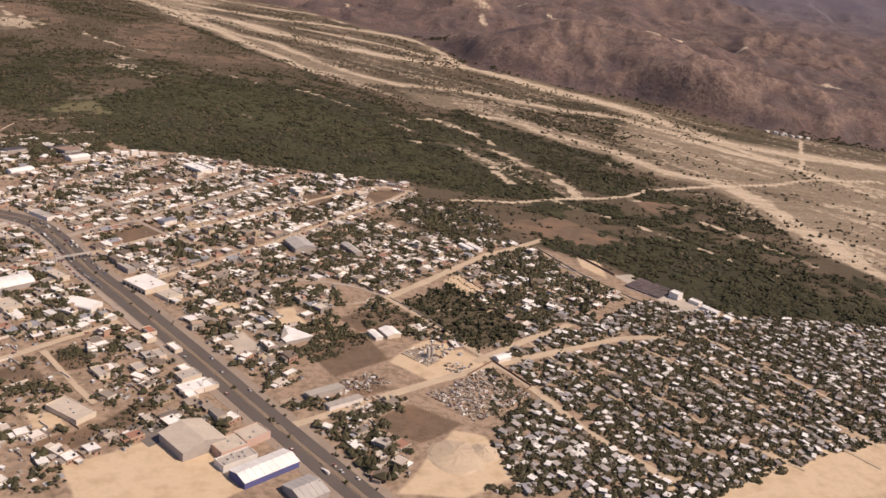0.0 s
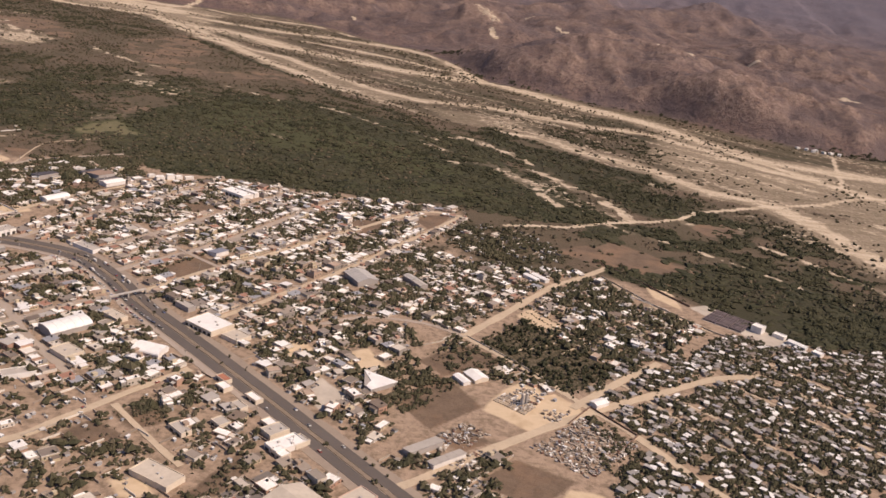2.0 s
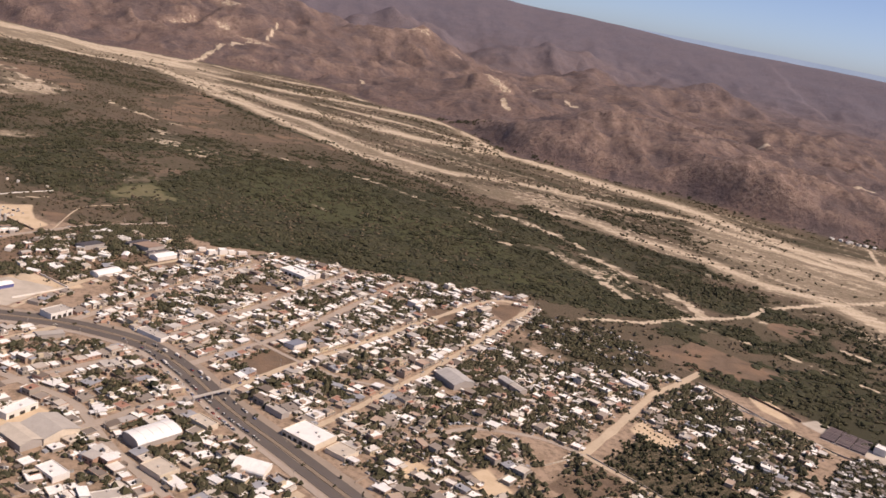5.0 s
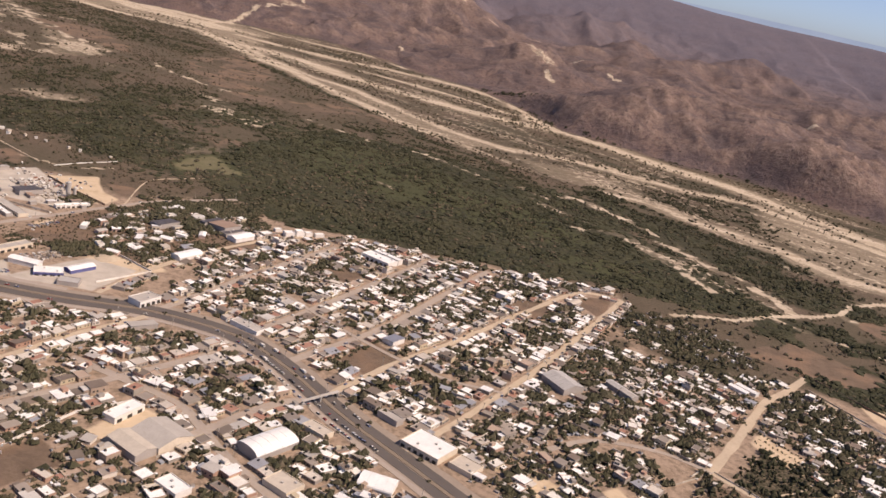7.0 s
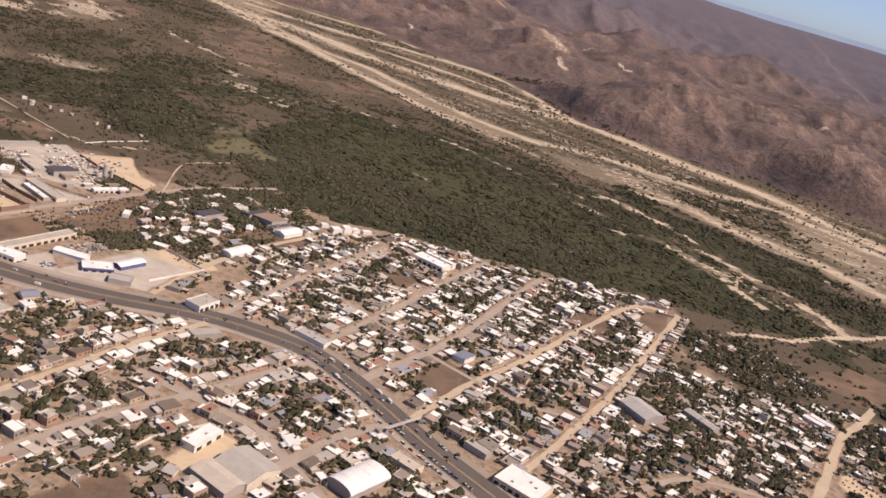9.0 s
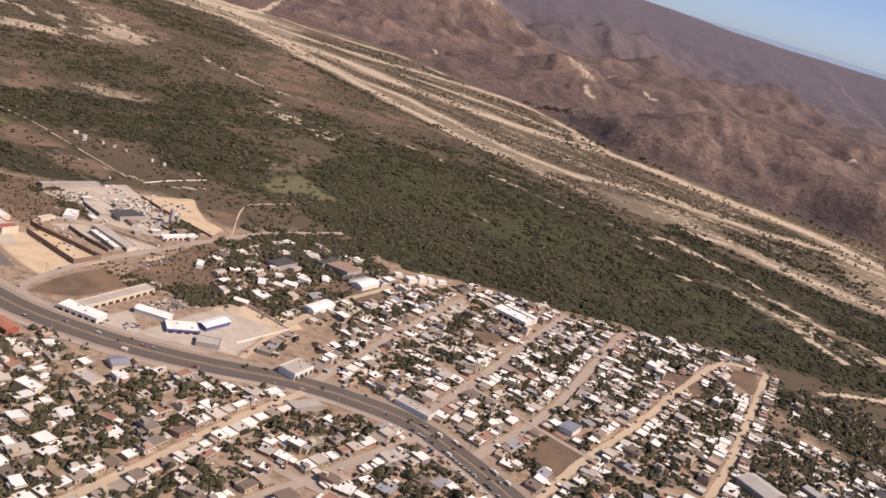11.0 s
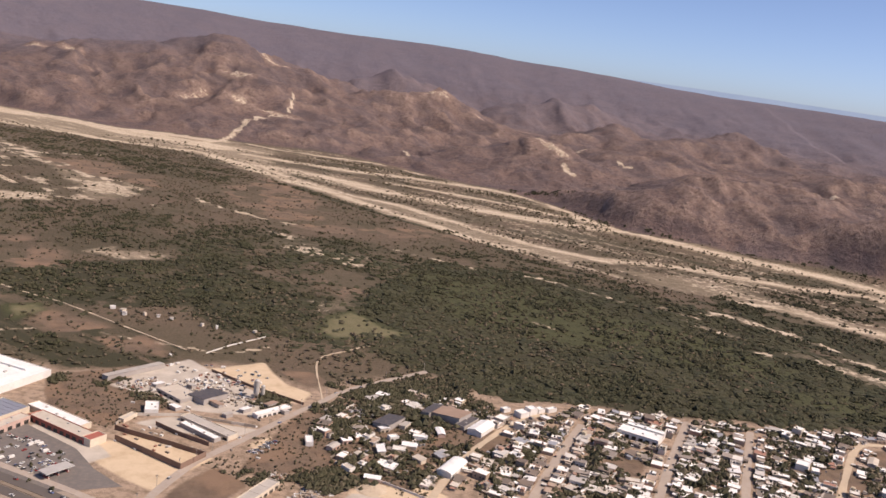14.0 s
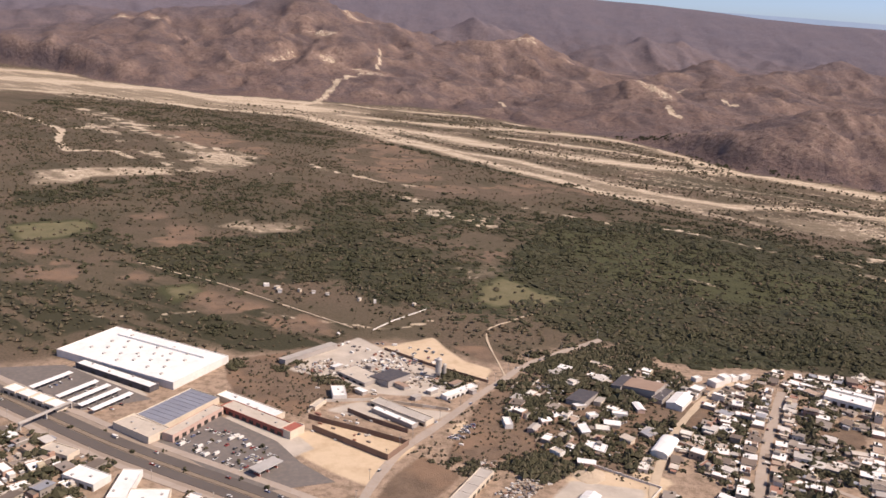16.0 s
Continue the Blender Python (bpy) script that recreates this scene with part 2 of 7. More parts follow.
MEADOWS = [[(-432, 1026), (-396, 1096), (-369, 1075), (-348, 1036), (-414, 1009)], [(-667, 1025), (-642, 1043), (-627, 1020), (-653, 998)], [(-845, 1197), (-795, 1231), (-772, 1200), (-792, 1162), (-822, 1138)]]
BACK_SCRUB = [(4, 848), (58, 842), (87, 783), (93, 742), (60, 747), (4, 719), (-41, 713), (-46, 759), (-18, 800)]
GLADES = [[(-300, 1090), (-180, 1180), (-60, 1150), (20, 1030), (-20, 990), (-160, 1040)], [(-340, 1274), (-211, 1293), (-127, 1205), (-106, 1130), (-172, 1037), (-242, 1048), (-301, 1112)], [(-70, 960), (20, 985), (70, 930), (0, 915)]]
STRIPES = [(-860, 1110), (-703, 1097), (-615, 1030), (-520, 953), (-529, 919), (-562, 900), (-597, 889), (-672, 940), (-730, 900), (-850, 920)]
OLD_CLEARING = [(-411, 1263), (-367, 1241), (-378, 1160), (-408, 1139), (-422, 1178)]
FIELDS = [[(-752, 1213), (-721, 1238), (-670, 1227), (-671, 1181), (-643, 1172), (-683, 1146), (-723, 1147)], [(-820, 1134), (-761, 1128), (-719, 1100), (-667, 1046), (-719, 1025), (-776, 1022)], [(-760, 1261), (-723, 1291), (-711, 1254), (-745, 1227)],
          [(-582, 1727), (-508, 1907), (-417, 1732), (-409, 1505), (-487, 1510), (-550, 1602)], OLD_CLEARING, [(-349, 1574), (-282, 1568), (-227, 1546), (-216, 1484), (-293, 1497)], [(-636, 1036), (-589, 1009), (-543, 979), (-529, 933), (-585, 934), (-646, 986)],
          [(-891, 1847), (-779, 1873), (-682, 1775), (-651, 1660), (-748, 1709), (-853, 1766)], [(93, 801), (132, 822), (183, 804), (209, 779), (173, 724), (131, 770), (94, 758)], [(-470, 1480), (-380, 1560), (-290, 1500), (-360, 1420)]]
# pale sandy ground: outline and how broken it is
PALE = [([(-922, 1457), (-869, 1499), (-774, 1537), (-758, 1480), (-849, 1435), (-855, 1396), (-894, 1382)], 0.30), ([(-845, 1770), (-746, 1698), (-689, 1643), (-664, 1581), (-698, 1515), (-747, 1496), (-749, 1593), (-805, 1671)], 0.42),
        ([(-662, 1229), (-638, 1269), (-623, 1247), (-602, 1263), (-575, 1252), (-581, 1223), (-616, 1199), (-639, 1223)], 0.28), ([(-1080, 1990), (-850, 1830), (-680, 1600), (-600, 1480), (-760, 1500), (-900, 1700)], 0.55), ([(60, 1110), (180, 910), (150, 900), (20, 1100), (-50, 1170)], 0.47),
        ([(-500, 1440), (-420, 1400), (-330, 1290), (-390, 1270), (-480, 1350)], 0.50), ([(-440, 1120), (-400, 1150), (-380, 1100), (-420, 1080)], 0.47)]
PALMS = [(1, 585), (38, 632), (90, 562), (51, 522)]
CHANNELS = [
    ([(-10, 1085), (28, 1083), (55, 1068), (73, 1028), (90, 986), (108, 937)], 10.0),
    ([(-16, 1213), (22, 1224), (66, 1168), (98, 1101), (123, 1025), (155, 995), (164, 949), (178, 921)], 10.0),
    ([(-46, 1196), (-30, 1160), (-11, 1137)], 6.0),
    ([(-330, 1385), (-250, 1340), (-178, 1317), (-129, 1275), (-86, 1229), (-47, 1229), (-19, 1193)], 6.0),
    ([(147, 891), (173, 868), (203, 847)], 5.0),
    ([(-1047, 2061), (-969, 1965), (-867, 1825), (-777, 1730), (-691, 1632)], 22.0),
    ([(-614, 1615), (-555, 1551), (-487, 1498), (-401, 1463)], 8.0),
    ([(-560, 968), (-500, 955), (-450, 990)], 2.0),
    ([(-700, 960), (-600, 985), (-540, 960)], 2.0),
    ([(230, 940), (300, 870), (380, 760)], 6.0),
    ([(205, 850), (260, 800), (330, 730)], 3.5),
    ([(236, 925), (290, 925)], 9.0),
    ([(-230, 1120), (-205, 1098)], 4.0),
]
# clear earth tracks across the valley floor
TRACKS = [([(-1150, 1971), (-1089, 1907), (-1012, 1815), (-997, 1796), (-963, 1680), (-927, 1610), (-872, 1630), (-836, 1585)], 5.5), ([(-1000, 1808), (-938, 1857), (-862, 1916), (-794, 1955)], 3.0), ([(600, 1400), (560, 1300), (527, 1208), (516, 1146)], 2.6)]
RIVER_BANDS = [
    ([(-1316, 2332), (-1125, 2306), (-1000, 2268), (-873, 2201), (-758, 2174), (-645, 2148), (-529, 1968), (-431, 1850), (-322, 1690), (-241, 1570), (-187, 1485), (-108, 1402), (-2, 1300), (111, 1282), (142, 1262)], 15.0),
    ([(142, 1262), (184, 1217), (250, 1157), (306, 1081), (367, 1052), (400, 953), (418, 850), (442, 732)], 19.0),
    ([(-530, 2030), (-449, 1894), (-359, 1797), (-298, 1750), (-225, 1655), (-158, 1560), (-97, 1505), (-41, 1475), (33, 1478), (124, 1465), (209, 1410), (299, 1415), (371, 1341), (429, 1250), (506, 1198)], 13.0),
    ([(-573, 2056), (-478, 2042), (-406, 1986), (-330, 1910), (-237, 1850), (-151, 1795), (-65, 1755), (18, 1745), (95, 1740), (140, 1690), (232, 1589), (319, 1520), (356, 1466), (386, 1401), (449, 1315), (522, 1281), (654, 1265), (755, 1249)], 24.0),
    ([(-299, 2010), (-170, 1956), (-77, 1905), (-14, 1840), (35, 1837)], 9.0),
    ([(-581, 2207), (-478, 2173), (-365, 2137), (-196, 2125), (-87, 2097), (0, 2010), (37, 1890), (50, 1800), (95, 1745)], 19.0),
    ([(-592, 2421), (-490, 2350), (-365, 2341), (-256, 2303), (-206, 2215)], 9.0),
    ([(-1400, 2541), (-1198, 2537), (-1000, 2512), (-783, 2345), (-632, 2278)], 70.0),
    ([(-1485, 2750), (-1251, 2703), (-1038, 2675), (-796, 2437), (-667, 2405)], 45.0),
    ([(353, 1455), (416, 1350), (458, 1264), (506, 1198), (546, 1145), (565, 1076)], 12.0),
]
WASH = [([(329, 1427), (455, 1336), (652, 1260), (752, 1244), (506, 802), (474, 887), (455, 1014), (369, 1059), (316, 1123), (265, 1238)], 0.62), ([(385, 1025), (455, 1014), (500, 941), (516, 819), (439, 682), (414, 760), (399, 805), (385, 882)], 0.95),
        ([(-1500, 2360), (-1125, 2320), (-758, 2190), (-560, 2060), (-480, 1960), (-560, 2330), (-700, 2420), (-1038, 2680), (-1500, 2800)], 0.8), ([(-431, 1860), (-298, 1690), (-187, 1495), (-108, 1410), (-41, 1460), (-158, 1550), (-298, 1745)], 0.7), ([(-2, 1310), (140, 1290), (120, 1400), (-50, 1440)], 0.5)]
# crowded trees on the valley floor: outline, share of ground under crowns
TREE_ZONES = [([(-787, 1163), (-758, 1197), (-704, 1131), (-651, 1186), (-575, 1220), (-533, 1276), (-480, 1193), (-403, 1129), (-424, 1048), (-494, 1007), (-532, 1060), (-594, 1049), (-661, 1047), (-713, 1110)], 0.85),
              ([(-896, 1326), (-856, 1381), (-824, 1418), (-770, 1460), (-742, 1411), (-799, 1335), (-828, 1296), (-870, 1261)], 0.7), ([(-756, 1461), (-657, 1477), (-542, 1442), (-533, 1276), (-579, 1263), (-664, 1254), (-704, 1311), (-751, 1311)], 0.42),
              ([(-564, 1460), (-479, 1474), (-314, 1363), (-197, 1296), (-273, 1241), (-362, 1244), (-449, 1285), (-529, 1318)], 0.42), ([(-1181, 2153), (-969, 2146), (-678, 1965), (-566, 1912), (-577, 1776), (-688, 1817), (-867, 1937), (-1061, 1985)], 0.30),
              ([(-735, 1023), (-645, 982), (-586, 936), (-609, 901), (-689, 956), (-722, 963)], 0.3), ([(140, 1338), (206, 1386), (280, 1357), (314, 1277), (260, 1208), (188, 1246)], 0.4),
              ([(-10, 1278), (72, 1319), (150, 1191), (244, 1126), (289, 1070), (289, 1015), (212, 954), (182, 942), (158, 1017), (134, 1102), (68, 1220)], 0.75), ([(201, 929), (272, 946), (347, 986), (379, 898), (390, 810), (393, 716), (323, 651), (261, 667), (222, 691), (184, 730), (216, 784), (168, 840)], 0.48),
              ([(-250, 1440), (-100, 1330), (0, 1260), (-40, 1220), (-180, 1330), (-320, 1400)], 0.5)]
TREE_ROWS = [([(-507, 1859), (-433, 1781), (-383, 1714), (-301, 1604), (-212, 1523), (-170, 1416), (-109, 1375), (-30, 1290)], 10.0), ([(-1181, 2153), (-1048, 2164), (-857, 2120), (-674, 1929), (-565, 1899)], 9.0), ([(30, 1945), (80, 1775), (180, 1700), (272, 1630), (363, 1594), (466, 1503), (586, 1434), (729, 1394), (1000, 1254)], 4.0), ([(560, 1440), (700, 1405), (800, 1375)], 14.0), ([(-30, 2100), (30, 2030), (55, 1960)], 14.0)]
# crests of the dry hills: x, y and height of each bend, and the breadth of the flank
RIDGES = [
    ([(120, 1960, 18), (180, 1890, 48), (240, 1850, 76), (300, 1880, 97), (385, 1880, 97), (440, 1835, 90), (480, 1760, 66)], 230),
    ([(400, 1760, 74), (415, 1690, 66), (440, 1640, 66), (480, 1612, 78), (525, 1612, 78), (570, 1612, 68), (650, 1580, 56), (760, 1550, 50), (900, 1490, 44), (1100, 1370, 40)], 150),
    ([(-40, 2440, 52), (60, 2440, 78), (120, 2420, 80), (190, 2350, 50)], 210),
    ([(-320, 2980, 85), (-200, 3080, 135), (-90, 3090, 152), (-10, 3050, 118), (60, 2960, 85)], 300),
    ([(-1400, 3120, 95), (-1250, 3150, 125), (-1097, 3250, 160), (-950, 3290, 182), (-830, 3300, 205), (-754, 3300, 218), (-690, 3260, 205), (-574, 3210, 172), (-490, 3120, 125), (-440, 3000, 90)], 600),
    ([(-960, 3280, 165), (-930, 3120, 125), (-880, 2900, 85)], 330), ([(-740, 3290, 205), (-700, 3100, 155), (-620, 2860, 80)], 330), ([(-1180, 3200, 140), (-1150, 3050, 105), (-1120, 2900, 70)], 260),
    ([(780, 2440, 60), (870, 2390, 82), (960, 2350, 78), (1150, 2380, 80)], 260), ([(560, 2900, 85), (700, 3000, 110), (860, 3030, 140), (960, 3010, 120)], 280),
    ([(330, 2960, 80), (430, 3010, 105), (520, 3130, 120)], 240), ([(240, 3500, 120), (420, 3560, 165), (560, 3620, 150)], 280), ([(-300, 3560, 140), (-180, 3620, 190), (-60, 3640, 160)], 300), ([(250, 2600, 62), (330, 2520, 70), (430, 2450, 60)], 190),
    ([(-1700, 3300, 120), (-1480, 3400, 150), (-1300, 3420, 140)], 380), ([(560, 2200, 48), (640, 2120, 62), (720, 2080, 50)], 170),
]
# steep rocky faces: place and spread
CRAGS = [(480, 1575, 62), (560, 1580, 60), (660, 1545, 60), (445, 1780, 60), (330, 1840, 90), (215, 1790, 70), (90, 2390, 80), (-90, 3040, 110), (900, 2330, 90)]
# pale quarry, spoil patches and tracks on the hills
HILL_TRACKS = [([(-700, 2300), (-680, 2336), (-619, 2507), (-586, 2656), (-520, 2690)], 5.0), ([(226, 2562), (321, 2645)], 4.0), ([(-508, 2749), (-509, 2900)], 3.0), ([(560, 2440), (640, 2330), (740, 2270), (822, 2250), (850, 2180)], 5.0), ([(850, 1960), (862, 1900)], 7.0), ([(123, 2284), (130, 2230)], 5.0), ([(300, 2450), (330, 2420)], 4.0), ([(-225, 2450), (-215, 2400)], 4.0)]
HILL_PATCHES = [([(-640, 2790), (-590, 2740), (-500, 2690)], 24.0), ([(-790, 2800), (-740, 2850)], 20.0), ([(-650, 3290), (-600, 3180), (-540, 3150)], 14.0), ([(-700, 2990), (-640, 2950)], 24.0), ([(-1300, 3190), (-1160, 3134), (-1121, 3077)], 15.0), ([(-120, 3060), (-60, 3050)], 20.0), ([(20, 2982), (101, 2963)], 13.0), ([(150, 2942), (215, 2980)], 18.0), ([(662, 3068), (769, 3121)], 20.0), ([(85, 2440), (130, 2330)], 18.0), ([(959, 3161), (1013, 3167)], 15.0)]


def bank(pts, x):
    p = np.array(pts, float)
    return np.interp(x, p[:, 0], p[:, 1])


def ridge(x, y, pts, flank):
    """Height of a hill with a bent crest and straight, slightly hollow flanks."""
    best = np.zeros(np.shape(x))
    for (ax, ay, ah), (bx, by, bh) in zip(pts[:-1], pts[1:]):
        ux, uy = bx - ax, by - ay
        k = np.clip(((x - ax) * ux + (y - ay) * uy) / (ux * ux + uy * uy), 0, 1)
        d = np.hypot(x - ax - k * ux, y - ay - k * uy)
        fall = np.clip(np.sqrt((d / flank) ** 2 + 0.012) - 0.11, 0, 1)
        best = np.maximum(best, (ah + (bh - ah) * k) * (1 - fall) ** 1.25)
    return best


def height(x, y):
    """The ground: a flat valley floor, and dry hills that rise beyond the river."""
    x, y = np.asarray(x, float), np.asarray(y, float)
    beyond = np.maximum(0.0, y - bank(FAR_BANK, x)) * np.where(x > 1400, 0.7, 1.0)
    rise = step(0, 55, np.minimum(beyond, line_dist(x, y, FAR_BANK)))
    qx, qy = x + 70 * (fbm(x, y, 150, 3, 5) - 0.5), y + 70 * (fbm(x, y, 150, 3, 6) - 0.5)
    gully = fbm(qx, qy, 120, 5, 9, True)
    z = 0.034 * beyond + step(250, 900, beyond) * 50 * (fbm(qx, qy, 380, 5, 3, True) - 0.55)
    z = np.maximum(z, 0.0) ** 7
    for pts, flank in RIDGES:
        z = z + ridge(qx, qy, pts, flank * (0.72 + 0.6 * gully)) ** 7
    z = rise * (z ** (1 / 7) + (gully - 0.5) * (14 + 14 * step(100, 700, beyond)) + 9 * (fbm(qx, qy, 38, 3, 19, True) - 0.5))
    for cx, cy, size in CRAGS:
        near = np.exp(-((x - cx) ** 2 + (y - cy) ** 2) / size ** 2)
        z = z + rise * near * (15 * (fbm(1.6 * x + 0.8 * y, y - 0.5 * x, 46, 4, 33, True) - 0.5) + 8 * (fbm(x, y, 17, 2, 34, True) - 0.5))
    r, az = np.hypot(x + 250, y - 170), np.degrees(np.arctan2(x + 250, y - 170))
    crest = np.interp(az, [-60, -30, -12, -5, 6, 15, 22, 30, 60], [330, 345, 335, 318, 318, 292, 262, 254, 240])
    far = step(3450, 4250, r) * (y > 600)
    z = z * (1 - far) + far * (crest + 26 * (fbm(x, y, 500, 4, 31) - 0.5))
    z = np.maximum(z, 0.0) * (beyond > 0)
    s = (y - bank(NEAR_BANK, x)) / np.maximum(1.0, bank(FAR_BANK, x) - bank(NEAR_BANK, x))
    river = step(-0.03, 0.03, s) * step(1.03, 0.97, s)
    return z + river * (-1.5 + 1.5 * fbm(x, y, 60, 3, 41)) + (1 - river) * 0.5 * (fbm(x, y, 30, 3, 44) - 0.5) * step(905, 960, y)


# ---- the ground ----
def masks(x, y):
    wx = x + 26 * (fbm(x, y, 60, 4, 51) - 0.5)
    wy = y + 26 * (fbm(x, y, 60, 4, 57) - 0.5)
    nb, fb = bank(NEAR_BANK, wx), bank(FAR_BANK, x)
    s = (wy - nb) / np.maximum(1.0, fb - nb)
    flow = np.array((0.79, -0.61))
    u, v = x * flow[0] + y * flow[1], -x * flow[1] + y * flow[0]
    river = step(-0.02, 0.02, s) * step(1.0, 0.985, s)
    v = v + 30 * (fbm(u, v, 120, 3, 65) - 0.5)
    streaks = fbm(u / 6, v, 16, 4, 63)
    wash = 0.20 * river * step(0.50, 0.66, fbm(u / 7, v, 30, 5, 61))
    for poly, k in WASH:
        wash = np.maximum(wash, river * k * area(wx, wy, poly, 28))
    sand = river * (0.20 + 0.22 * step(0.50, 0.66, streaks) + 0.12 * wash)
    for pts, w in RIVER_BANDS:
        d = line_dist(wx, wy, pts) + 0.9 * w * (fbm(u / 5, v, 22, 4, 69) - 0.5)
        sand = np.maximum(sand, river * step(w * 1.35, w * 0.35, d) * (0.46 + 0.5 * streaks))
        wash = np.maximum(wash, 0.75 * river * step(w * 2.2, w * 0.9, d))
    for pts, w in CHANNELS:
        d = line_dist(wx, wy, pts)
        d = d + 1.2 * w * (fbm(x, y, 22, 4, 75) - 0.5)
        sand = np.maximum(sand, 0.78 * step(w * 1.7, w * 0.1, d) * step(0.40, 0.58, fbm(x, y, 13, 4, 71)))
        wash = np.maximum(wash, 0.5 * step(w * 2.4, w * 0.6, d) * step(0.42, 0.60, fbm(x, y, 24, 4, 72)))
    for q, cut in PALE:
        inner = area(wx, wy, q, 14)
        sand = np.maximum(sand, 0.56 * inner * step(cut, cut + 0.16, fbm(u / 2.5, v, 26, 4, 73)))
        wash = np.maximum(wash, 2.5 * (0.62 - cut) * inner)
    for pts, w in TRACKS:
        sand = np.maximum(sand, 0.9 * step(w * 1.5, w * 0.6, line_dist(x + 0.3 * (wx - x), y + 0.3 * (wy - y), pts)))
    sand = np.maximum(sand, step(4.0, 2.2, line_dist(x, y, TRACK)))
    green = np.maximum.reduce([area(wx, wy, FOREST, 10), area(wx, wy, WOODS, 16) * (0.1 + 0.5 * step(0.44, 0.56, fbm(x, y, 60, 4, 93))), 0.9 * area(wx, wy, GROVE, 10), 0.75 * area(wx, wy, EAST_BRUSH, 12) * (0.35 + 0.65 * step(0.40, 0.54, fbm(x, y, 34, 3, 94))), 0.8 * area(wx, wy, NORTH_BRUSH, 12)])
    scrub = (1 - step(0, 0.02, s)) * step(0.44, 0.62, fbm(u / 3, v, 45, 4, 81)) * step(880, 980, y)
    su, sv = 0.8 * x - 0.6 * y, 0.6 * x + 0.8 * y
    strips = area(wx, wy, STRIPES, 10)
    green = green * (1 - 0.8 * area(wx, wy, FIELDS[4], 12))
    green = np.maximum(green, strips * (0.25 + 0.6 * step(0.40, 0.55, fbm(su / 7, sv, 9, 3, 83))))
    green = np.maximum(green, 0.5 * scrub) * (1 - area(wx, wy, CLEARING, 8))
    for q, k in TREE_ZONES:
        green = np.maximum(green, area(wx, wy, q, 12) * np.minimum(1.0, k + 0.1) * (0.3 + 0.7 * step(0.52 - 0.3 * k, 0.62 - 0.3 * k, fbm(x, y, 34, 4, 94))))
    for pts, w in TREE_ROWS:
        green = np.maximum(green, 0.7 * step(w * 1.4, w * 0.5, line_dist(wx, wy, pts)))
    green = np.maximum(green, 0.8 * river * (1 - sand) * (1 - wash) * step(0.40, 0.6, fbm(u / 5, v, 40, 4, 62)))
    town = area(wx, wy, TOWN, 8) * (1 - strips)
    hill = step(0.985, 1.02, s)
    for pts, w in HILL_TRACKS:
        sand = np.maximum(sand, 0.9 * step(w * 2.6, w * 0.5, line_dist(x + 0.4 * (wx - x), y + 0.4 * (wy - y), pts)))
    hz = height(x, y)
    ring = 0.25 * (height(x + 30, y) + height(x - 30, y) + height(x, y + 30) + height(x, y - 30))
    # haze of distance, put into the hill colour as a blue-violet tint
    far_haze = hill * step(2700, 3900, np.hypot(x + 250, y - 170) + 500 * (fbm(x, y, 300, 4, 80) - 0.5))
    steep = np.hypot(height(x + 12, y) - height(x - 12, y), height(x, y + 12) - height(x, y - 12)) / 24
    # outcrops, plus relief shading in colour: crests and steep faces paler, hollows darker
    rock_and_shading = hill * (0.10 + 0.05 * (hz - ring) + 1.0 * (np.minimum(steep, 0.6) - 0.25) + 1.1 * (fbm(x, y, 90, 5, 77) - 0.5)) * (1 - 0.8 * step(2700, 3300, np.hypot(x + 250, y - 170)))
    for cx, cy, size in CRAGS:
        rock_and_shading = rock_and_shading + 0.17 * hill * np.exp(-((x - cx) ** 2 + (y - cy) ** 2) / (1.2 * size) ** 2) * (0.35 + 1.3 * fbm(1.6 * x + 0.8 * y, y - 0.5 * x, 46, 4, 33, True))
    for pts, w in HILL_PATCHES:
        d = line_dist(wx, wy, pts) + 1.6 * w * (fbm(x, y, 26, 4, 78) - 0.5)
        rock_and_shading = np.maximum(rock_and_shading, hill * step(w * 1.9, w * 0.6, d))
        sand = np.maximum(sand, 0.52 * hill * step(w * 1.1, w * 0.3, d))
    lots = {k: np.zeros_like(x) for k in ("bare", "field", "grey")}
    for poly, kind in LOTS:
        lots[kind] = np.maximum(lots[kind], area(x + 0.45 * (wx - x), y + 0.45 * (wy - y), poly, 4.5))
    lots["bare"] = np.maximum(lots["bare"], area(wx, wy, SAND_STRIP, 5))
    lots["field"] = np.maximum(lots["field"], area(wx, wy, CLEARING, 8))
    meadow = np.maximum.reduce([area(wx, wy, q, 12) for q in MEADOWS] + [0.5 * area(wx, wy, q, 18) for q in GLADES])
    green = np.maximum(green, np.minimum(1.0, 1.6 * meadow))
    for q in FIELDS:
        lots["field"] = np.maximum(lots["field"], 0.8 * area(wx, wy, q, 22) * step(0.36, 0.5, fbm(x, y, 40, 4, 79)))
    thin = step(0.47, 0.60, fbm(x, y, 85, 4, 161))
    green = green * (1 - 0.2 * thin * step(900, 960, y))
    brush = 0.7 * area(wx, wy, BACK_SCRUB, 12) * step(0.34, 0.52, fbm(x, y, 26, 4, 163))
    town, green = town * (1 - brush), np.maximum(green, brush)
    green = np.maximum(green * (1 - town), 0.6 * area(x, y, PALMS, 3))
    return np.clip(sand, 0, 1), np.clip(green, 0, 1), town, hill, lots["bare"], lots["field"], lots["grey"], np.clip(rock_and_shading, 0, 1), np.clip(meadow, 0, 1), np.clip(wash, 0, 1), far_haze


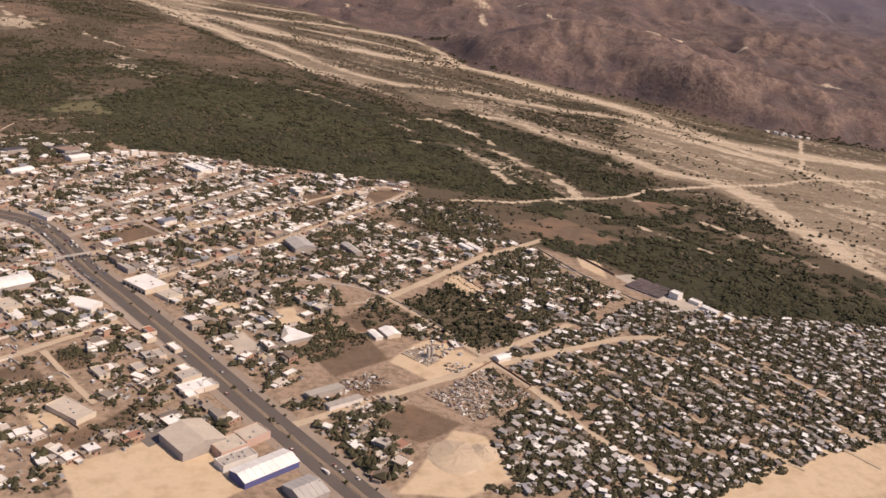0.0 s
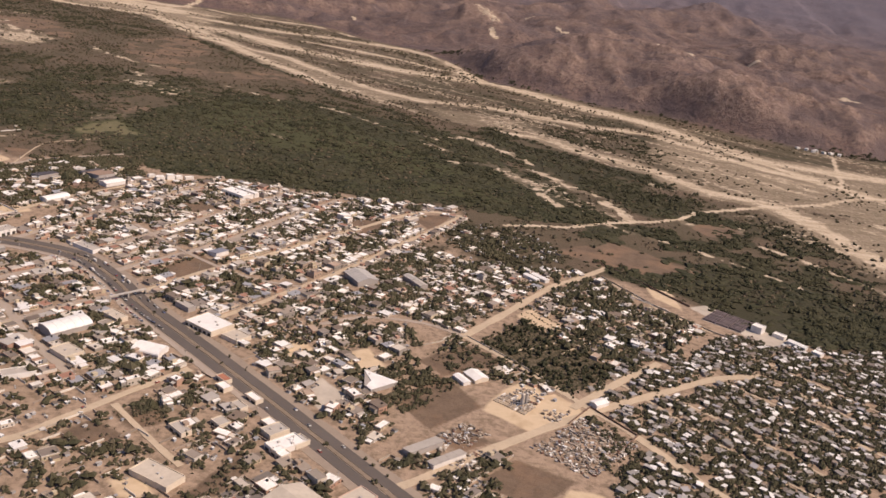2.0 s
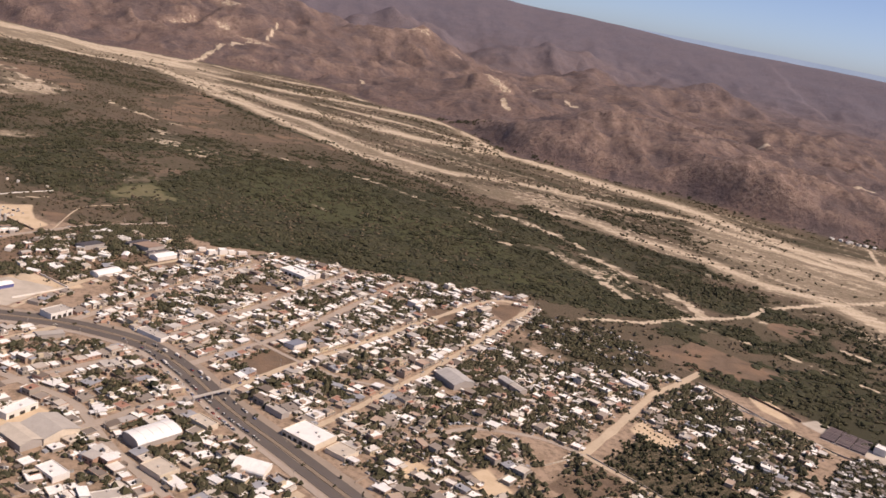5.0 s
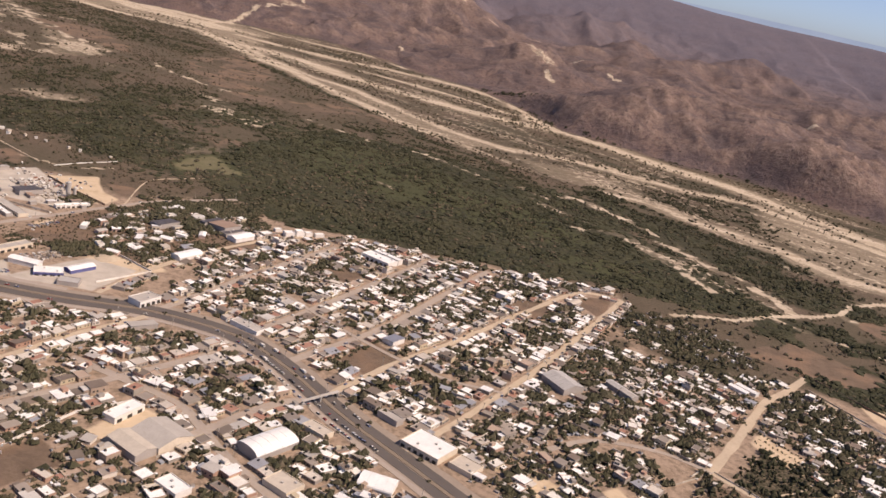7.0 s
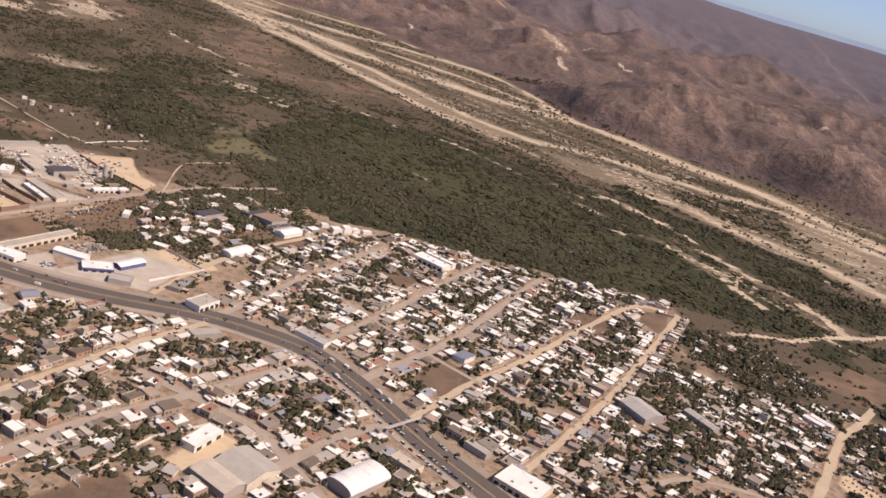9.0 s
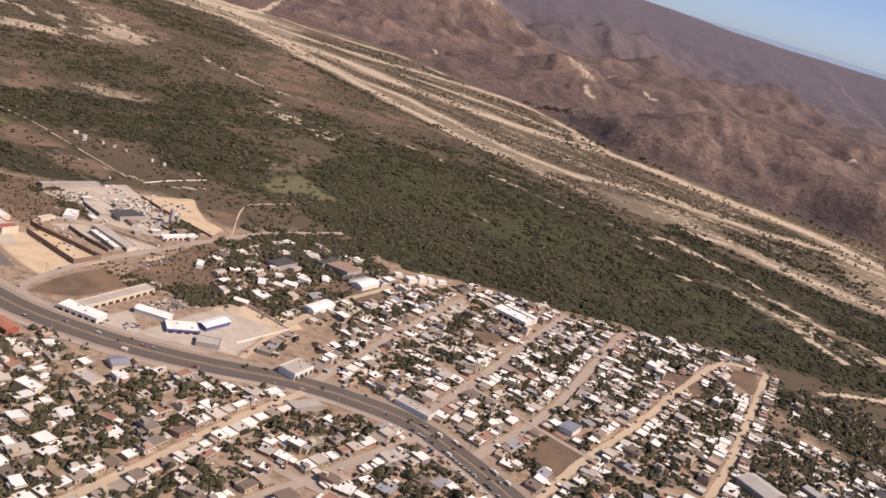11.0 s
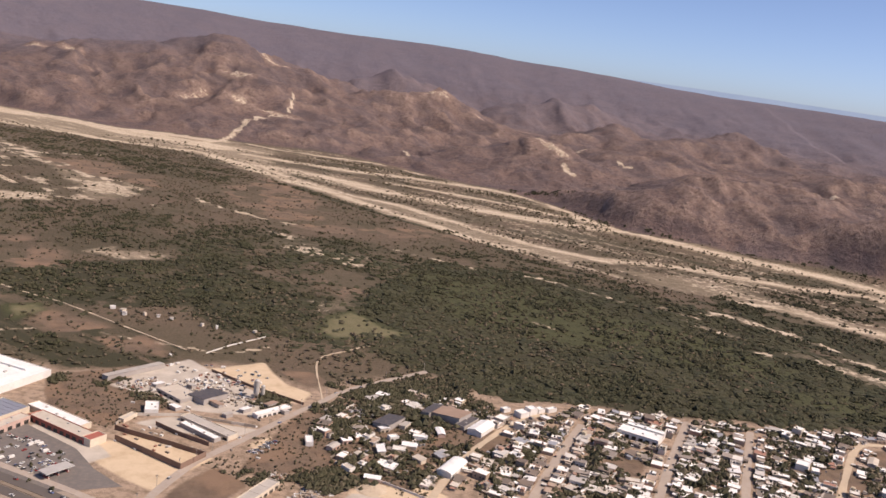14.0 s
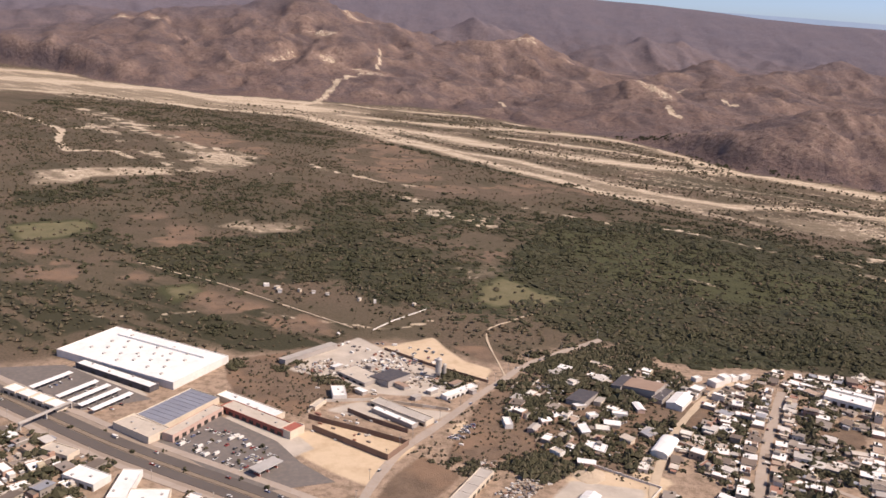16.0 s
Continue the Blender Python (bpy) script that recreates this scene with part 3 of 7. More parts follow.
def ground_material():
    m, nt, b = material("dry_earth", 0.95)
    pos = nt.nodes.new("ShaderNodeNewGeometry").outputs["Position"]

    def attribute(name):
        a = nt.nodes.new("ShaderNodeAttribute")
        a.attribute_name = name
        sp = nt.nodes.new("ShaderNodeSeparateColor")
        nt.links.new(a.outputs["Color"], sp.inputs["Color"])
        return sp.outputs[0], sp.outputs[1], sp.outputs[2]
    sand, green, town = attribute("cover_a")
    hill, bare, field = attribute("cover_b")
    grey, rock_and_shading, meadow = attribute("cover_c")
    wash, far_haze, _ = attribute("cover_and_haze")
    fine = noise_node(nt, 0.55, 6, 0.7, pos)
    mid = noise_node(nt, 0.09, 5, 0.62, pos)
    big = noise_node(nt, 0.012, 4, 0.6, pos)
    streak = noise_node(nt, 0.05, 5, 0.65, pos, (38, 0.25, 1.6))

    def edged(mask, amount=0.5):
        return ramp(nt, maths(nt, "ADD", mask, maths(nt, "MULTIPLY", maths(nt, "SUBTRACT", fine, 0.5), amount)), [(0.35, 0.0), (0.65, 1.0)])
    rag = noise_node(nt, 0.13, 7, 0.74, pos)
    base = ramp(nt, mid, [(0.3, (0.072, 0.060, 0.037)), (0.5, (0.112, 0.088, 0.058)), (0.7, (0.082, 0.069, 0.043))])
    base = mix(nt, ramp(nt, big, [(0.42, 0.1), (0.62, 0.6)]), base, (0.175, 0.117, 0.087))
    base = mix(nt, ramp(nt, fine, [(0.46, 0.0), (0.62, 0.85)]), base, (0.064, 0.056, 0.034))
    tcol = ramp(nt, mid, [(0.3, (0.24, 0.172, 0.122)), (0.52, (0.385, 0.28, 0.207)), (0.75, (0.285, 0.208, 0.15))])
    tcol = mix(nt, ramp(nt, noise_node(nt, 0.22, 6, 0.6, pos), [(0.44, 0.0), (0.64, 0.7)]), tcol, (0.15, 0.11, 0.075))
    tcol = mix(nt, ramp(nt, noise_node(nt, 0.9, 3, 0.6, pos), [(0.55, 0.0), (0.75, 0.3)]), tcol, (0.52, 0.43, 0.34))
    col = mix(nt, town, base, tcol)
    gcol = ramp(nt, fine, [(0.3, (0.036, 0.034, 0.019)), (0.55, (0.050, 0.046, 0.026)), (0.75, (0.078, 0.065, 0.041))])
    gcol = mix(nt, ramp(nt, meadow, [(0.1, 0.0), (0.45, 1.0)]), gcol, ramp(nt, mid, [(0.3, (0.050, 0.052, 0.024)), (0.7, (0.068, 0.069, 0.032))]))
    gcol = mix(nt, ramp(nt, meadow, [(0.55, 0.0), (0.9, 1.0)]), gcol, ramp(nt, mid, [(0.3, (0.12, 0.112, 0.058)), (0.7, (0.175, 0.15, 0.088))]))
    col = mix(nt, edged(green, 0.9), col, gcol)
    hcol = ramp(nt, noise_node(nt, 0.018, 8, 0.66, pos), [(0.3, (0.092, 0.070, 0.071)), (0.5, (0.135, 0.098, 0.094)), (0.64, (0.185, 0.130, 0.116)), (0.78, (0.25, 0.18, 0.15))])
    hcol = mix(nt, ramp(nt, big, [(0.44, 0.0), (0.60, 0.55)]), hcol, (0.20, 0.130, 0.105))
    # far hills blended towards the painted haze tint
    hcol = mix(nt, ramp(nt, far_haze, [(0.0, 0.0), (1.0, 0.78)]), hcol, (0.122, 0.114, 0.148))
    # tan of bare rock, which also carries the painted relief shading
    hcol = mix(nt, ramp(nt, maths(nt, "ADD", rock_and_shading, maths(nt, "MULTIPLY", maths(nt, "SUBTRACT", rag, 0.5), 0.9)), [(0.30, 0.0), (0.55, 0.55), (0.9, 1.0)]), hcol, ramp(nt, mid, [(0.35, (0.19, 0.125, 0.103)), (0.65, (0.31, 0.22, 0.178))]))
    # painted haze also softens the far speckle and bumps
    calm_far = maths(nt, "SUBTRACT", 1.0, maths(nt, "MULTIPLY", far_haze, 0.6))
    hcol = mix(nt, maths(nt, "MULTIPLY", calm_far, ramp(nt, noise_node(nt, 0.13, 6, 0.75, pos), [(0.46, 0.0), (0.62, 0.6)])), hcol, (0.072, 0.057, 0.058))
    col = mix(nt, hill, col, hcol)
    scol = ramp(nt, streak, [(0.3, (0.36, 0.28, 0.20)), (0.52, (0.54, 0.44, 0.33)), (0.75, (0.64, 0.54, 0.42))])
    scol = mix(nt, ramp(nt, fine, [(0.55, 0.0), (0.68, 0.8)]), scol, (0.17, 0.14, 0.09))
    wcol = ramp(nt, streak, [(0.3, (0.205, 0.16, 0.112)), (0.55, (0.30, 0.236, 0.172)), (0.75, (0.24, 0.19, 0.138))])
    wcol = mix(nt, ramp(nt, rag, [(0.47, 0.0), (0.58, 0.8)]), wcol, (0.115, 0.094, 0.06))
    col = mix(nt, ramp(nt, maths(nt, "ADD", wash, maths(nt, "MULTIPLY", maths(nt, "SUBTRACT", mid, 0.5), 0.8)), [(0.25, 0.0), (0.65, 1.0)]), col, wcol)
    patchy = maths(nt, "ADD", sand, maths(nt, "MULTIPLY", maths(nt, "SUBTRACT", rag, 0.5), 2.0))
    col = mix(nt, ramp(nt, patchy, [(0.40, 0.0), (0.60, 1.0)]), col, scol)
    bcol = ramp(nt, mid, [(0.3, (0.46, 0.34, 0.225)), (0.55, (0.58, 0.45, 0.315)), (0.75, (0.52, 0.40, 0.28))])
    col = mix(nt, edged(bare, 0.35), col, bcol)
    fcol = ramp(nt, mid, [(0.3, (0.118, 0.083, 0.060)), (0.6, (0.185, 0.130, 0.094)), (0.8, (0.135, 0.103, 0.068))])
    fcol = mix(nt, ramp(nt, fine, [(0.5, 0.0), (0.68, 0.7)]), fcol, (0.12, 0.085, 0.05))
    fcol = mix(nt, ramp(nt, noise_node(nt, 0.035, 4, 0.6, pos), [(0.48, 0.0), (0.62, 0.6)]), fcol, (0.255, 0.16, 0.105))
    col = mix(nt, edged(field, 0.6), col, fcol)
    ycol = ramp(nt, mid, [(0.3, (0.38, 0.33, 0.28)), (0.7, (0.53, 0.465, 0.395))])
    col = mix(nt, edged(grey, 0.3), col, ycol)
    nt.links.new(col, b.inputs["Base Color"])
    rough_hill = maths(nt, "MULTIPLY", maths(nt, "MULTIPLY", hill, calm_far), maths(nt, "MULTIPLY", noise_node(nt, 0.045, 9, 0.68, pos), 15.0))
    calm = maths(nt, "SUBTRACT", 1.0, maths(nt, "MULTIPLY", maths(nt, "MAXIMUM", bare, grey), 0.85))
    bump(nt, b, maths(nt, "ADD", maths(nt, "MULTIPLY", fine, calm), rough_hill), 0.7, 0.9)
    return m


def build_ground():
    cx, cy = -250.0, 170.0
    az = np.concatenate([np.arange(-180, -58, 6), np.arange(-56, 56, 0.2), np.arange(57, 180, 6)])
    rr = np.concatenate([[0.5, 40, 90, 140], np.exp(np.arange(math.log(180), math.log(4300), 0.0062)), [4320]])
    A, R = np.meshgrid(np.radians(az), rr)
    X, Y = cx + R * np.sin(A), cy + R * np.cos(A)
    Z = height(X, Y)
    n, k = X.shape
    idx = np.arange(n * k).reshape(n, k)
    nxt = np.roll(idx, -1, axis=1)
    faces = np.stack([idx[:-1], nxt[:-1], nxt[1:], idx[1:]], -1).reshape(-1, 4)[:, ::-1]
    me = bpy.data.meshes.new("ground")
    me.vertices.add(n * k)
    me.vertices.foreach_set("co", np.stack([X, Y, Z], -1).ravel())
    me.loops.add(faces.size)
    me.loops.foreach_set("vertex_index", faces.ravel())
    me.polygons.add(len(faces))
    me.polygons.foreach_set("loop_start", np.arange(0, faces.size, 4))
    me.update(calc_edges=True)
    mk = masks(X.ravel(), Y.ravel())
    one = np.ones(n * k)
    for name, cols in (("cover_a", (mk[0], mk[1], mk[2], one)), ("cover_b", (mk[3], mk[4], mk[5], one)), ("cover_c", (mk[6], mk[7], mk[8], one)), ("cover_and_haze", (mk[9], mk[10], one, one))):
        at = me.color_attributes.new(name, "FLOAT_COLOR", "POINT")
        at.data.foreach_set("color", np.stack(cols, -1).ravel().astype(np.float32))
    me.polygons.foreach_set("use_smooth", np.ones(len(faces), bool))
    me.materials.append(ground_material())
    return tagged(new("ground", me), "dry valley floor with sandy riverbed and brown hills", "ground", kind="structure")


ground = build_ground()


# ---- mesh helpers ----
def thing(name, label, category, x=0.0, y=0.0, angle=0.0, z=0.0, group="", kind=""):
    e = new(name)
    e.matrix_basis = pose(x, y, z, 0, 0, angle)
    return tagged(e, label, category, group, kind)


def part(name, bm, mat, parent, label=""):
    me = bpy.data.meshes.new(name)
    bm.to_mesh(me)
    bm.free()
    me.materials.append(mat)
    o = new(name, me)
    o.parent = parent
    return tagged(o, label) if label else o


def box(bm, x0, y0, z0, x1, y1, z1):
    v = [bm.verts.new(p) for p in ((x0, y0, z0), (x1, y0, z0), (x1, y1, z0), (x0, y1, z0), (x0, y0, z1), (x1, y0, z1), (x1, y1, z1), (x0, y1, z1))]
    for f in ((0, 3, 2, 1), (4, 5, 6, 7), (0, 1, 5, 4), (1, 2, 6, 5), (2, 3, 7, 6), (3, 0, 4, 7)):
        bm.faces.new([v[i] for i in f])
    return bm


def prism(bm, outline, lo, hi, axis="x"):
    """A profile outline (across, up) drawn out between lo and hi along an axis."""
    rings = []
    for e in (lo, hi):
        rings.append([bm.verts.new({"x": (e, a, u), "y": (a, e, u), "z": (a, u, e)}[axis]) for a, u in outline])
    k = len(outline)
    for i in range(k):
        bm.faces.new([rings[0][i], rings[0][(i + 1) % k], rings[1][(i + 1) % k], rings[1][i]])
    bm.faces.new(rings[0][::-1])
    bm.faces.new(rings[1])
    bmesh.ops.recalc_face_normals(bm, faces=bm.faces[:])
    return bm


def drum(bm, x, y, z0, z1, r0, r1=None, sides=10):
    r1 = r0 if r1 is None else r1
    a, b = [[bm.verts.new((x + r * math.cos(i * math.tau / sides), y + r * math.sin(i * math.tau / sides), z)) for i in range(sides)] for r, z in ((r0, z0), (r1, z1))]
    for i in range(sides):
        j = (i + 1) % sides
        bm.faces.new([a[i], a[j], b[j], b[i]])
    bm.faces.new(a[::-1])
    bm.faces.new(b)
    return bm


def B():
    return bmesh.new()


def raw(name, verts, faces, mats, index=None, smooth=False):
    """A mesh from arrays of corners and equal-sided faces."""
    me = bpy.data.meshes.new(name)
    faces = np.asarray(faces)
    me.vertices.add(len(verts))
    me.vertices.foreach_set("co", np.asarray(verts, np.float32).ravel())
    me.loops.add(faces.size)
    me.loops.foreach_set("vertex_index", faces.ravel())
    me.polygons.add(len(faces))
    me.polygons.foreach_set("loop_start", np.arange(0, faces.size, faces.shape[1]))
    for mt in mats:
        me.materials.append(mt)
    if index is not None:
        me.polygons.foreach_set("material_index", np.asarray(index, np.int32))
    me.polygons.foreach_set("use_smooth", np.full(len(faces), smooth))
    me.update(calc_edges=True)
    return me


# ---- roads ----
ASPHALT = worn("asphalt", [(0.125, 0.108, 0.10)], 0.9, 0, 0.5, 0.05, dirt=(0.16, 0.12, 0.09), amount=0.5)
OLD_ASPHALT = worn("dusty_asphalt", [(0.40, 0.335, 0.285)], 0.92, 0, 0.5, 0.06, dirt=(0.36, 0.27, 0.2), amount=0.6)
EARTH_ROAD = worn("pale_earth_road", [(0.53, 0.425, 0.315)], 0.95, 0, 0.45, 0.05, dirt=(0.38, 0.28, 0.2), amount=0.4)
MEDIAN = worn("dry_median_soil", [(0.25, 0.195, 0.15)], 0.95, 0, 0.6, 0.08, dirt=(0.16, 0.12, 0.07), amount=0.7)


def ribbon(name, pts, width, offset, z, mat, parent=None, gap=6.0, thick=0.12, ragged=0.0):
    c, t = along(pts, gap)
    nrm = np.stack([-t[:, 1], t[:, 0]], -1)
    rag = ragged * (fbm(c[:, 0], c[:, 1], 14, 3, 5) - 0.5) * 2
    verts, k = [], len(c)
    for side, zz in ((-0.5, z - thick), (-0.5, z), (0.5, z), (0.5, z - thick)):
        p = c + nrm * (offset + side * width + (rag * np.sign(side)))[:, None]
        verts.append(np.column_stack([p, np.full(k, zz)]))
    faces = []
    for i in range(3):
        a = np.arange(k - 1) + i * k
        faces.append(np.stack([a, a + 1, a + 1 + k, a + k], -1))
    me = raw(name, np.vstack(verts), np.vstack(faces)[:, ::-1], [mat])
    o = new(name, me)
    if parent:
        o.parent = parent
    return o


SHOULDER = worn("dusty_shoulder", [(0.33, 0.265, 0.215)], 0.95, 0, 0.5, 0.06, dirt=(0.26, 0.2, 0.15), amount=0.5)
highway = tagged(ribbon("highway", HIGHWAY, 26, 0, 0.10, SHOULDER, ragged=1.0), "divided asphalt highway with dusty earth shoulders", "road", kind="structure")
part_names = (("carriageway", 6.4, 5.0, 0.24, ASPHALT), ("carriageway", 6.4, -4.6, 0.24, ASPHALT), ("median_strip", 2.4, 0.2, 0.34, MEDIAN))
for nm, w, off, z, mt in part_names:
    ribbon(nm, HIGHWAY, w, off, z, mt, highway, 6.0, 0.2, 0.15)
WEST = HIGHWAY[:8]
for off, w in ((13.5, 4.5), (-12.5, 4.0)):
    ribbon("service_lane", WEST, w, off, 0.2, OLD_ASPHALT, highway, 6.0, 0.15, 0.4)
ribbon("service_lane", HIGHWAY[7:15], 3.6, -11.0, 0.2, OLD_ASPHALT, highway, 6.0, 0.15, 0.4)
for i, (pts, w, kind) in enumerate(STREETS.values()):
    tagged(ribbon("street", pts, w, 0, (0.12 if kind == "paved" else 0.16) + 0.006 * i, OLD_ASPHALT if kind == "paved" else EARTH_ROAD, None, 3.0, 0.15, 0.5 if kind == "paved" else 0.9),
           "dusty paved town street" if kind == "paved" else "pale unpaved earth street", "street", "town streets", "structure")

# ---- building materials ----
PLASTER = worn("house_plaster", [(0.62, 0.56, 0.48), (0.72, 0.66, 0.58), (0.55, 0.43, 0.33), (0.66, 0.62, 0.57), (0.58, 0.36, 0.27), (0.70, 0.60, 0.42), (0.48, 0.44, 0.40), (0.74, 0.70, 0.64)], amount=0.3)
ROOF = worn("flat_roof_coat", [(0.87, 0.85, 0.81), (0.60, 0.54, 0.47), (0.86, 0.84, 0.80), (0.42, 0.36, 0.31), (0.74, 0.70, 0.64), (0.52, 0.46, 0.39), (0.78, 0.76, 0.72), (0.50, 0.34, 0.27), (0.70, 0.67, 0.62)], grain=0.9, amount=0.3)
SHEET = worn("metal_sheet", [(0.62, 0.58, 0.53), (0.72, 0.69, 0.64), (0.40, 0.36, 0.33), (0.78, 0.75, 0.70), (0.48, 0.42, 0.37), (0.66, 0.62, 0.57), (0.32, 0.25, 0.21), (0.46, 0.47, 0.49)], 0.6, 0.15, grain=1.5, amount=0.35)
SHACK = worn("board_wall", [(0.30, 0.23, 0.17), (0.40, 0.34, 0.28), (0.48, 0.45, 0.42), (0.22, 0.18, 0.15), (0.36, 0.38, 0.40)], amount=0.4)
TILE = worn("red_tile", [(0.36, 0.13, 0.085), (0.42, 0.17, 0.11), (0.30, 0.12, 0.09)], 0.8, amount=0.3)
BLOCK = worn("block_wall", [(0.52, 0.46, 0.39), (0.42, 0.36, 0.30), (0.62, 0.56, 0.49)], amount=0.4)
DARK = worn("dark_opening", [(0.035, 0.033, 0.032)], 0.4, amount=0.1)
TANK = worn("water_tank_plastic", [(0.03, 0.03, 0.03), (0.06, 0.055, 0.05), (0.45, 0.42, 0.38)], 0.5, amount=0.2)
PLASTER_I = worn("far_house_plaster", [(0.50, 0.44, 0.37), (0.66, 0.60, 0.53), (0.40, 0.30, 0.23), (0.34, 0.30, 0.26), (0.44, 0.27, 0.20), (0.54, 0.45, 0.32), (0.30, 0.27, 0.24)], island=True, amount=0.35)
ROOF_I = worn("far_roof_coat", [(0.88, 0.86, 0.83), (0.52, 0.46, 0.40), (0.30, 0.255, 0.22), (0.88, 0.87, 0.84), (0.90, 0.88, 0.85), (0.87, 0.85, 0.82), (0.36, 0.19, 0.14), (0.88, 0.86, 0.82), (0.22, 0.185, 0.16), (0.44, 0.33, 0.26), (0.60, 0.54, 0.47), (0.88, 0.86, 0.83), (0.74, 0.70, 0.64), (0.86, 0.84, 0.80)], island=True, grain=0.9, amount=0.3)
SHEET_I = worn("far_metal_sheet", [(0.50, 0.46, 0.42), (0.86, 0.84, 0.81), (0.30, 0.255, 0.22), (0.87, 0.85, 0.82), (0.37, 0.31, 0.26), (0.22, 0.17, 0.135), (0.64, 0.60, 0.55), (0.34, 0.35, 0.38), (0.20, 0.16, 0.13)], 0.6, 0.1, island=True, grain=1.5, amount=0.35)
WHITE = worn("white_coated_roof", [(0.85, 0.83, 0.80)], 0.6, grain=0.5, amount=0.12)
GREY_METAL = worn("grey_metal_roof", [(0.52, 0.49, 0.46)], 0.55, 0.15, grain=0.5, amount=0.2)
TAN_ROOF = worn("dusty_tan_roof", [(0.56, 0.49, 0.41)], 0.7, grain=0.5, amount=0.25)
BLUE_METAL = worn("blue_grey_metal_roof", [(0.33, 0.34, 0.39)], 0.5, 0.3, grain=0.5, amount=0.15)
BLUE = worn("blue_paint", [(0.10, 0.11, 0.27)], 0.6, amount=0.15)
BRICK_RED = worn("brick_red_paint", [(0.38, 0.12, 0.09)], 0.8, amount=0.2)
PINK = worn("pink_plaster", [(0.58, 0.41, 0.34)], 0.85, amount=0.25)
CREAM = worn("cream_plaster", [(0.68, 0.58, 0.46)], 0.85, amount=0.25)
WALL_W = worn("white_plaster", [(0.76, 0.72, 0.67)], 0.85, amount=0.2)
WALL_G = worn("grey_plaster", [(0.40, 0.36, 0.33)], 0.85, amount=0.3)
ROOF_B = worn("brown_sheet_roof", [(0.36, 0.25, 0.19)], 0.8, grain=0.6, amount=0.3)
ROOF_D = worn("dark_sheet_roof", [(0.09, 0.085, 0.095)], 0.7, grain=0.6, amount=0.3)
CONCRETE = worn("bare_concrete", [(0.46, 0.42, 0.38)], 0.9, amount=0.35)
LOT = worn("parking_asphalt", [(0.17, 0.15, 0.14)], 0.9, 0, 0.4, 0.05, dirt=(0.3, 0.24, 0.19), amount=0.4)
CARS = worn("car_paint", [(0.75, 0.74, 0.72), (0.05, 0.05, 0.055), (0.5, 0.5, 0.5), (0.32, 0.05, 0.045), (0.72, 0.71, 0.69), (0.12, 0.16, 0.3), (0.62, 0.58, 0.5), (0.2, 0.2, 0.21)], 0.35, amount=0.12)
GLASS = worn("dark_glass", [(0.03, 0.035, 0.04)], 0.15, amount=0.1)
RUBBER = worn("tyre_rubber", [(0.025, 0.025, 0.025)], 0.9, amount=0.2)


# ---- plants ----
def leaf_material(name, stops, island=True):
    m, nt, b = material(name, 0.9)
    geo = nt.nodes.new("ShaderNodeNewGeometry")
    pick = geo.outputs["Random Per Island"] if island else nt.nodes.new("ShaderNodeObjectInfo").outputs["Random"]
    col = ramp(nt, pick, stops)
    patch = noise_node(nt, 0.018, 4, 0.6, geo.outputs["Position"])
    col = mix(nt, ramp(nt, patch, [(0.42, 0.0), (0.60, 0.6)]), col, (0.072, 0.066, 0.036))
    n = noise_node(nt, 1.6, 4, 0.7, geo.outputs["Position"])
    col = mix(nt, 0.6, col, ramp(nt, n, [(0.3, 0.55), (0.7, 1.0)]), "MULTIPLY")
    nt.links.new(col, b.inputs["Base Color"])
    bump(nt, b, n, 0.8, 0.4)
    return m


LEAF = leaf_material("valley_leaves", [(0.0, (0.035, 0.0365, 0.0195)), (0.5, (0.045, 0.0465, 0.024)), (0.85, (0.057, 0.0565, 0.030)), (1.0, (0.074, 0.067, 0.039))])
SCRUB = leaf_material("dry_scrub_leaves", [(0.0, (0.062, 0.056, 0.036)), (0.6, (0.105, 0.087, 0.058)), (1.0, (0.17, 0.125, 0.085))])
TOWN_LEAF = leaf_material("town_leaves", [(0.0, (0.048, 0.048, 0.027)), (0.5, (0.074, 0.069, 0.040)), (0.85, (0.105, 0.09, 0.057)), (1.0, (0.15, 0.118, 0.08))])
HILL_LEAF = leaf_material("leafless_thorn_scrub", [(0.0, (0.095, 0.074, 0.066)), (0.6, (0.13, 0.10, 0.086)), (1.0, (0.18, 0.133, 0.11))])
BARK = worn("bark", [(0.13, 0.095, 0.07)], 0.95, amount=0.3)

_p = (1 + 5 ** 0.5) / 2
ICO = np.array([(-1, _p, 0), (1, _p, 0), (-1, -_p, 0), (1, -_p, 0), (0, -1, _p), (0, 1, _p), (0, -1, -_p), (0, 1, -_p), (_p, 0, -1), (_p, 0, 1), (-_p, 0, -1), (-_p, 0, 1)]) / math.hypot(1, _p)
ICO_F = []
for i in range(12):
    for j in range(i + 1, 12):
        for k in range(j + 1, 12):
            if max(np.linalg.norm(ICO[i] - ICO[j]), np.linalg.norm(ICO[j] - ICO[k]), np.linalg.norm(ICO[i] - ICO[k])) < 1.06:
                up = np.dot(np.cross(ICO[j] - ICO[i], ICO[k] - ICO[i]), ICO[i]) > 0
                ICO_F.append((i, j, k) if up else (i, k, j))
ICO_F = np.array(ICO_F)


OCT = np.array([(1, 0, 0), (-1, 0, 0), (0, 1, 0), (0, -1, 0), (0, 0, 1), (0, 0, -1)], float) * 1.12
OCT_F = np.array([(0, 2, 4), (2, 1, 4), (1, 3, 4), (3, 0, 4), (2, 0, 5), (1, 2, 5), (3, 1, 5), (0, 3, 5)])


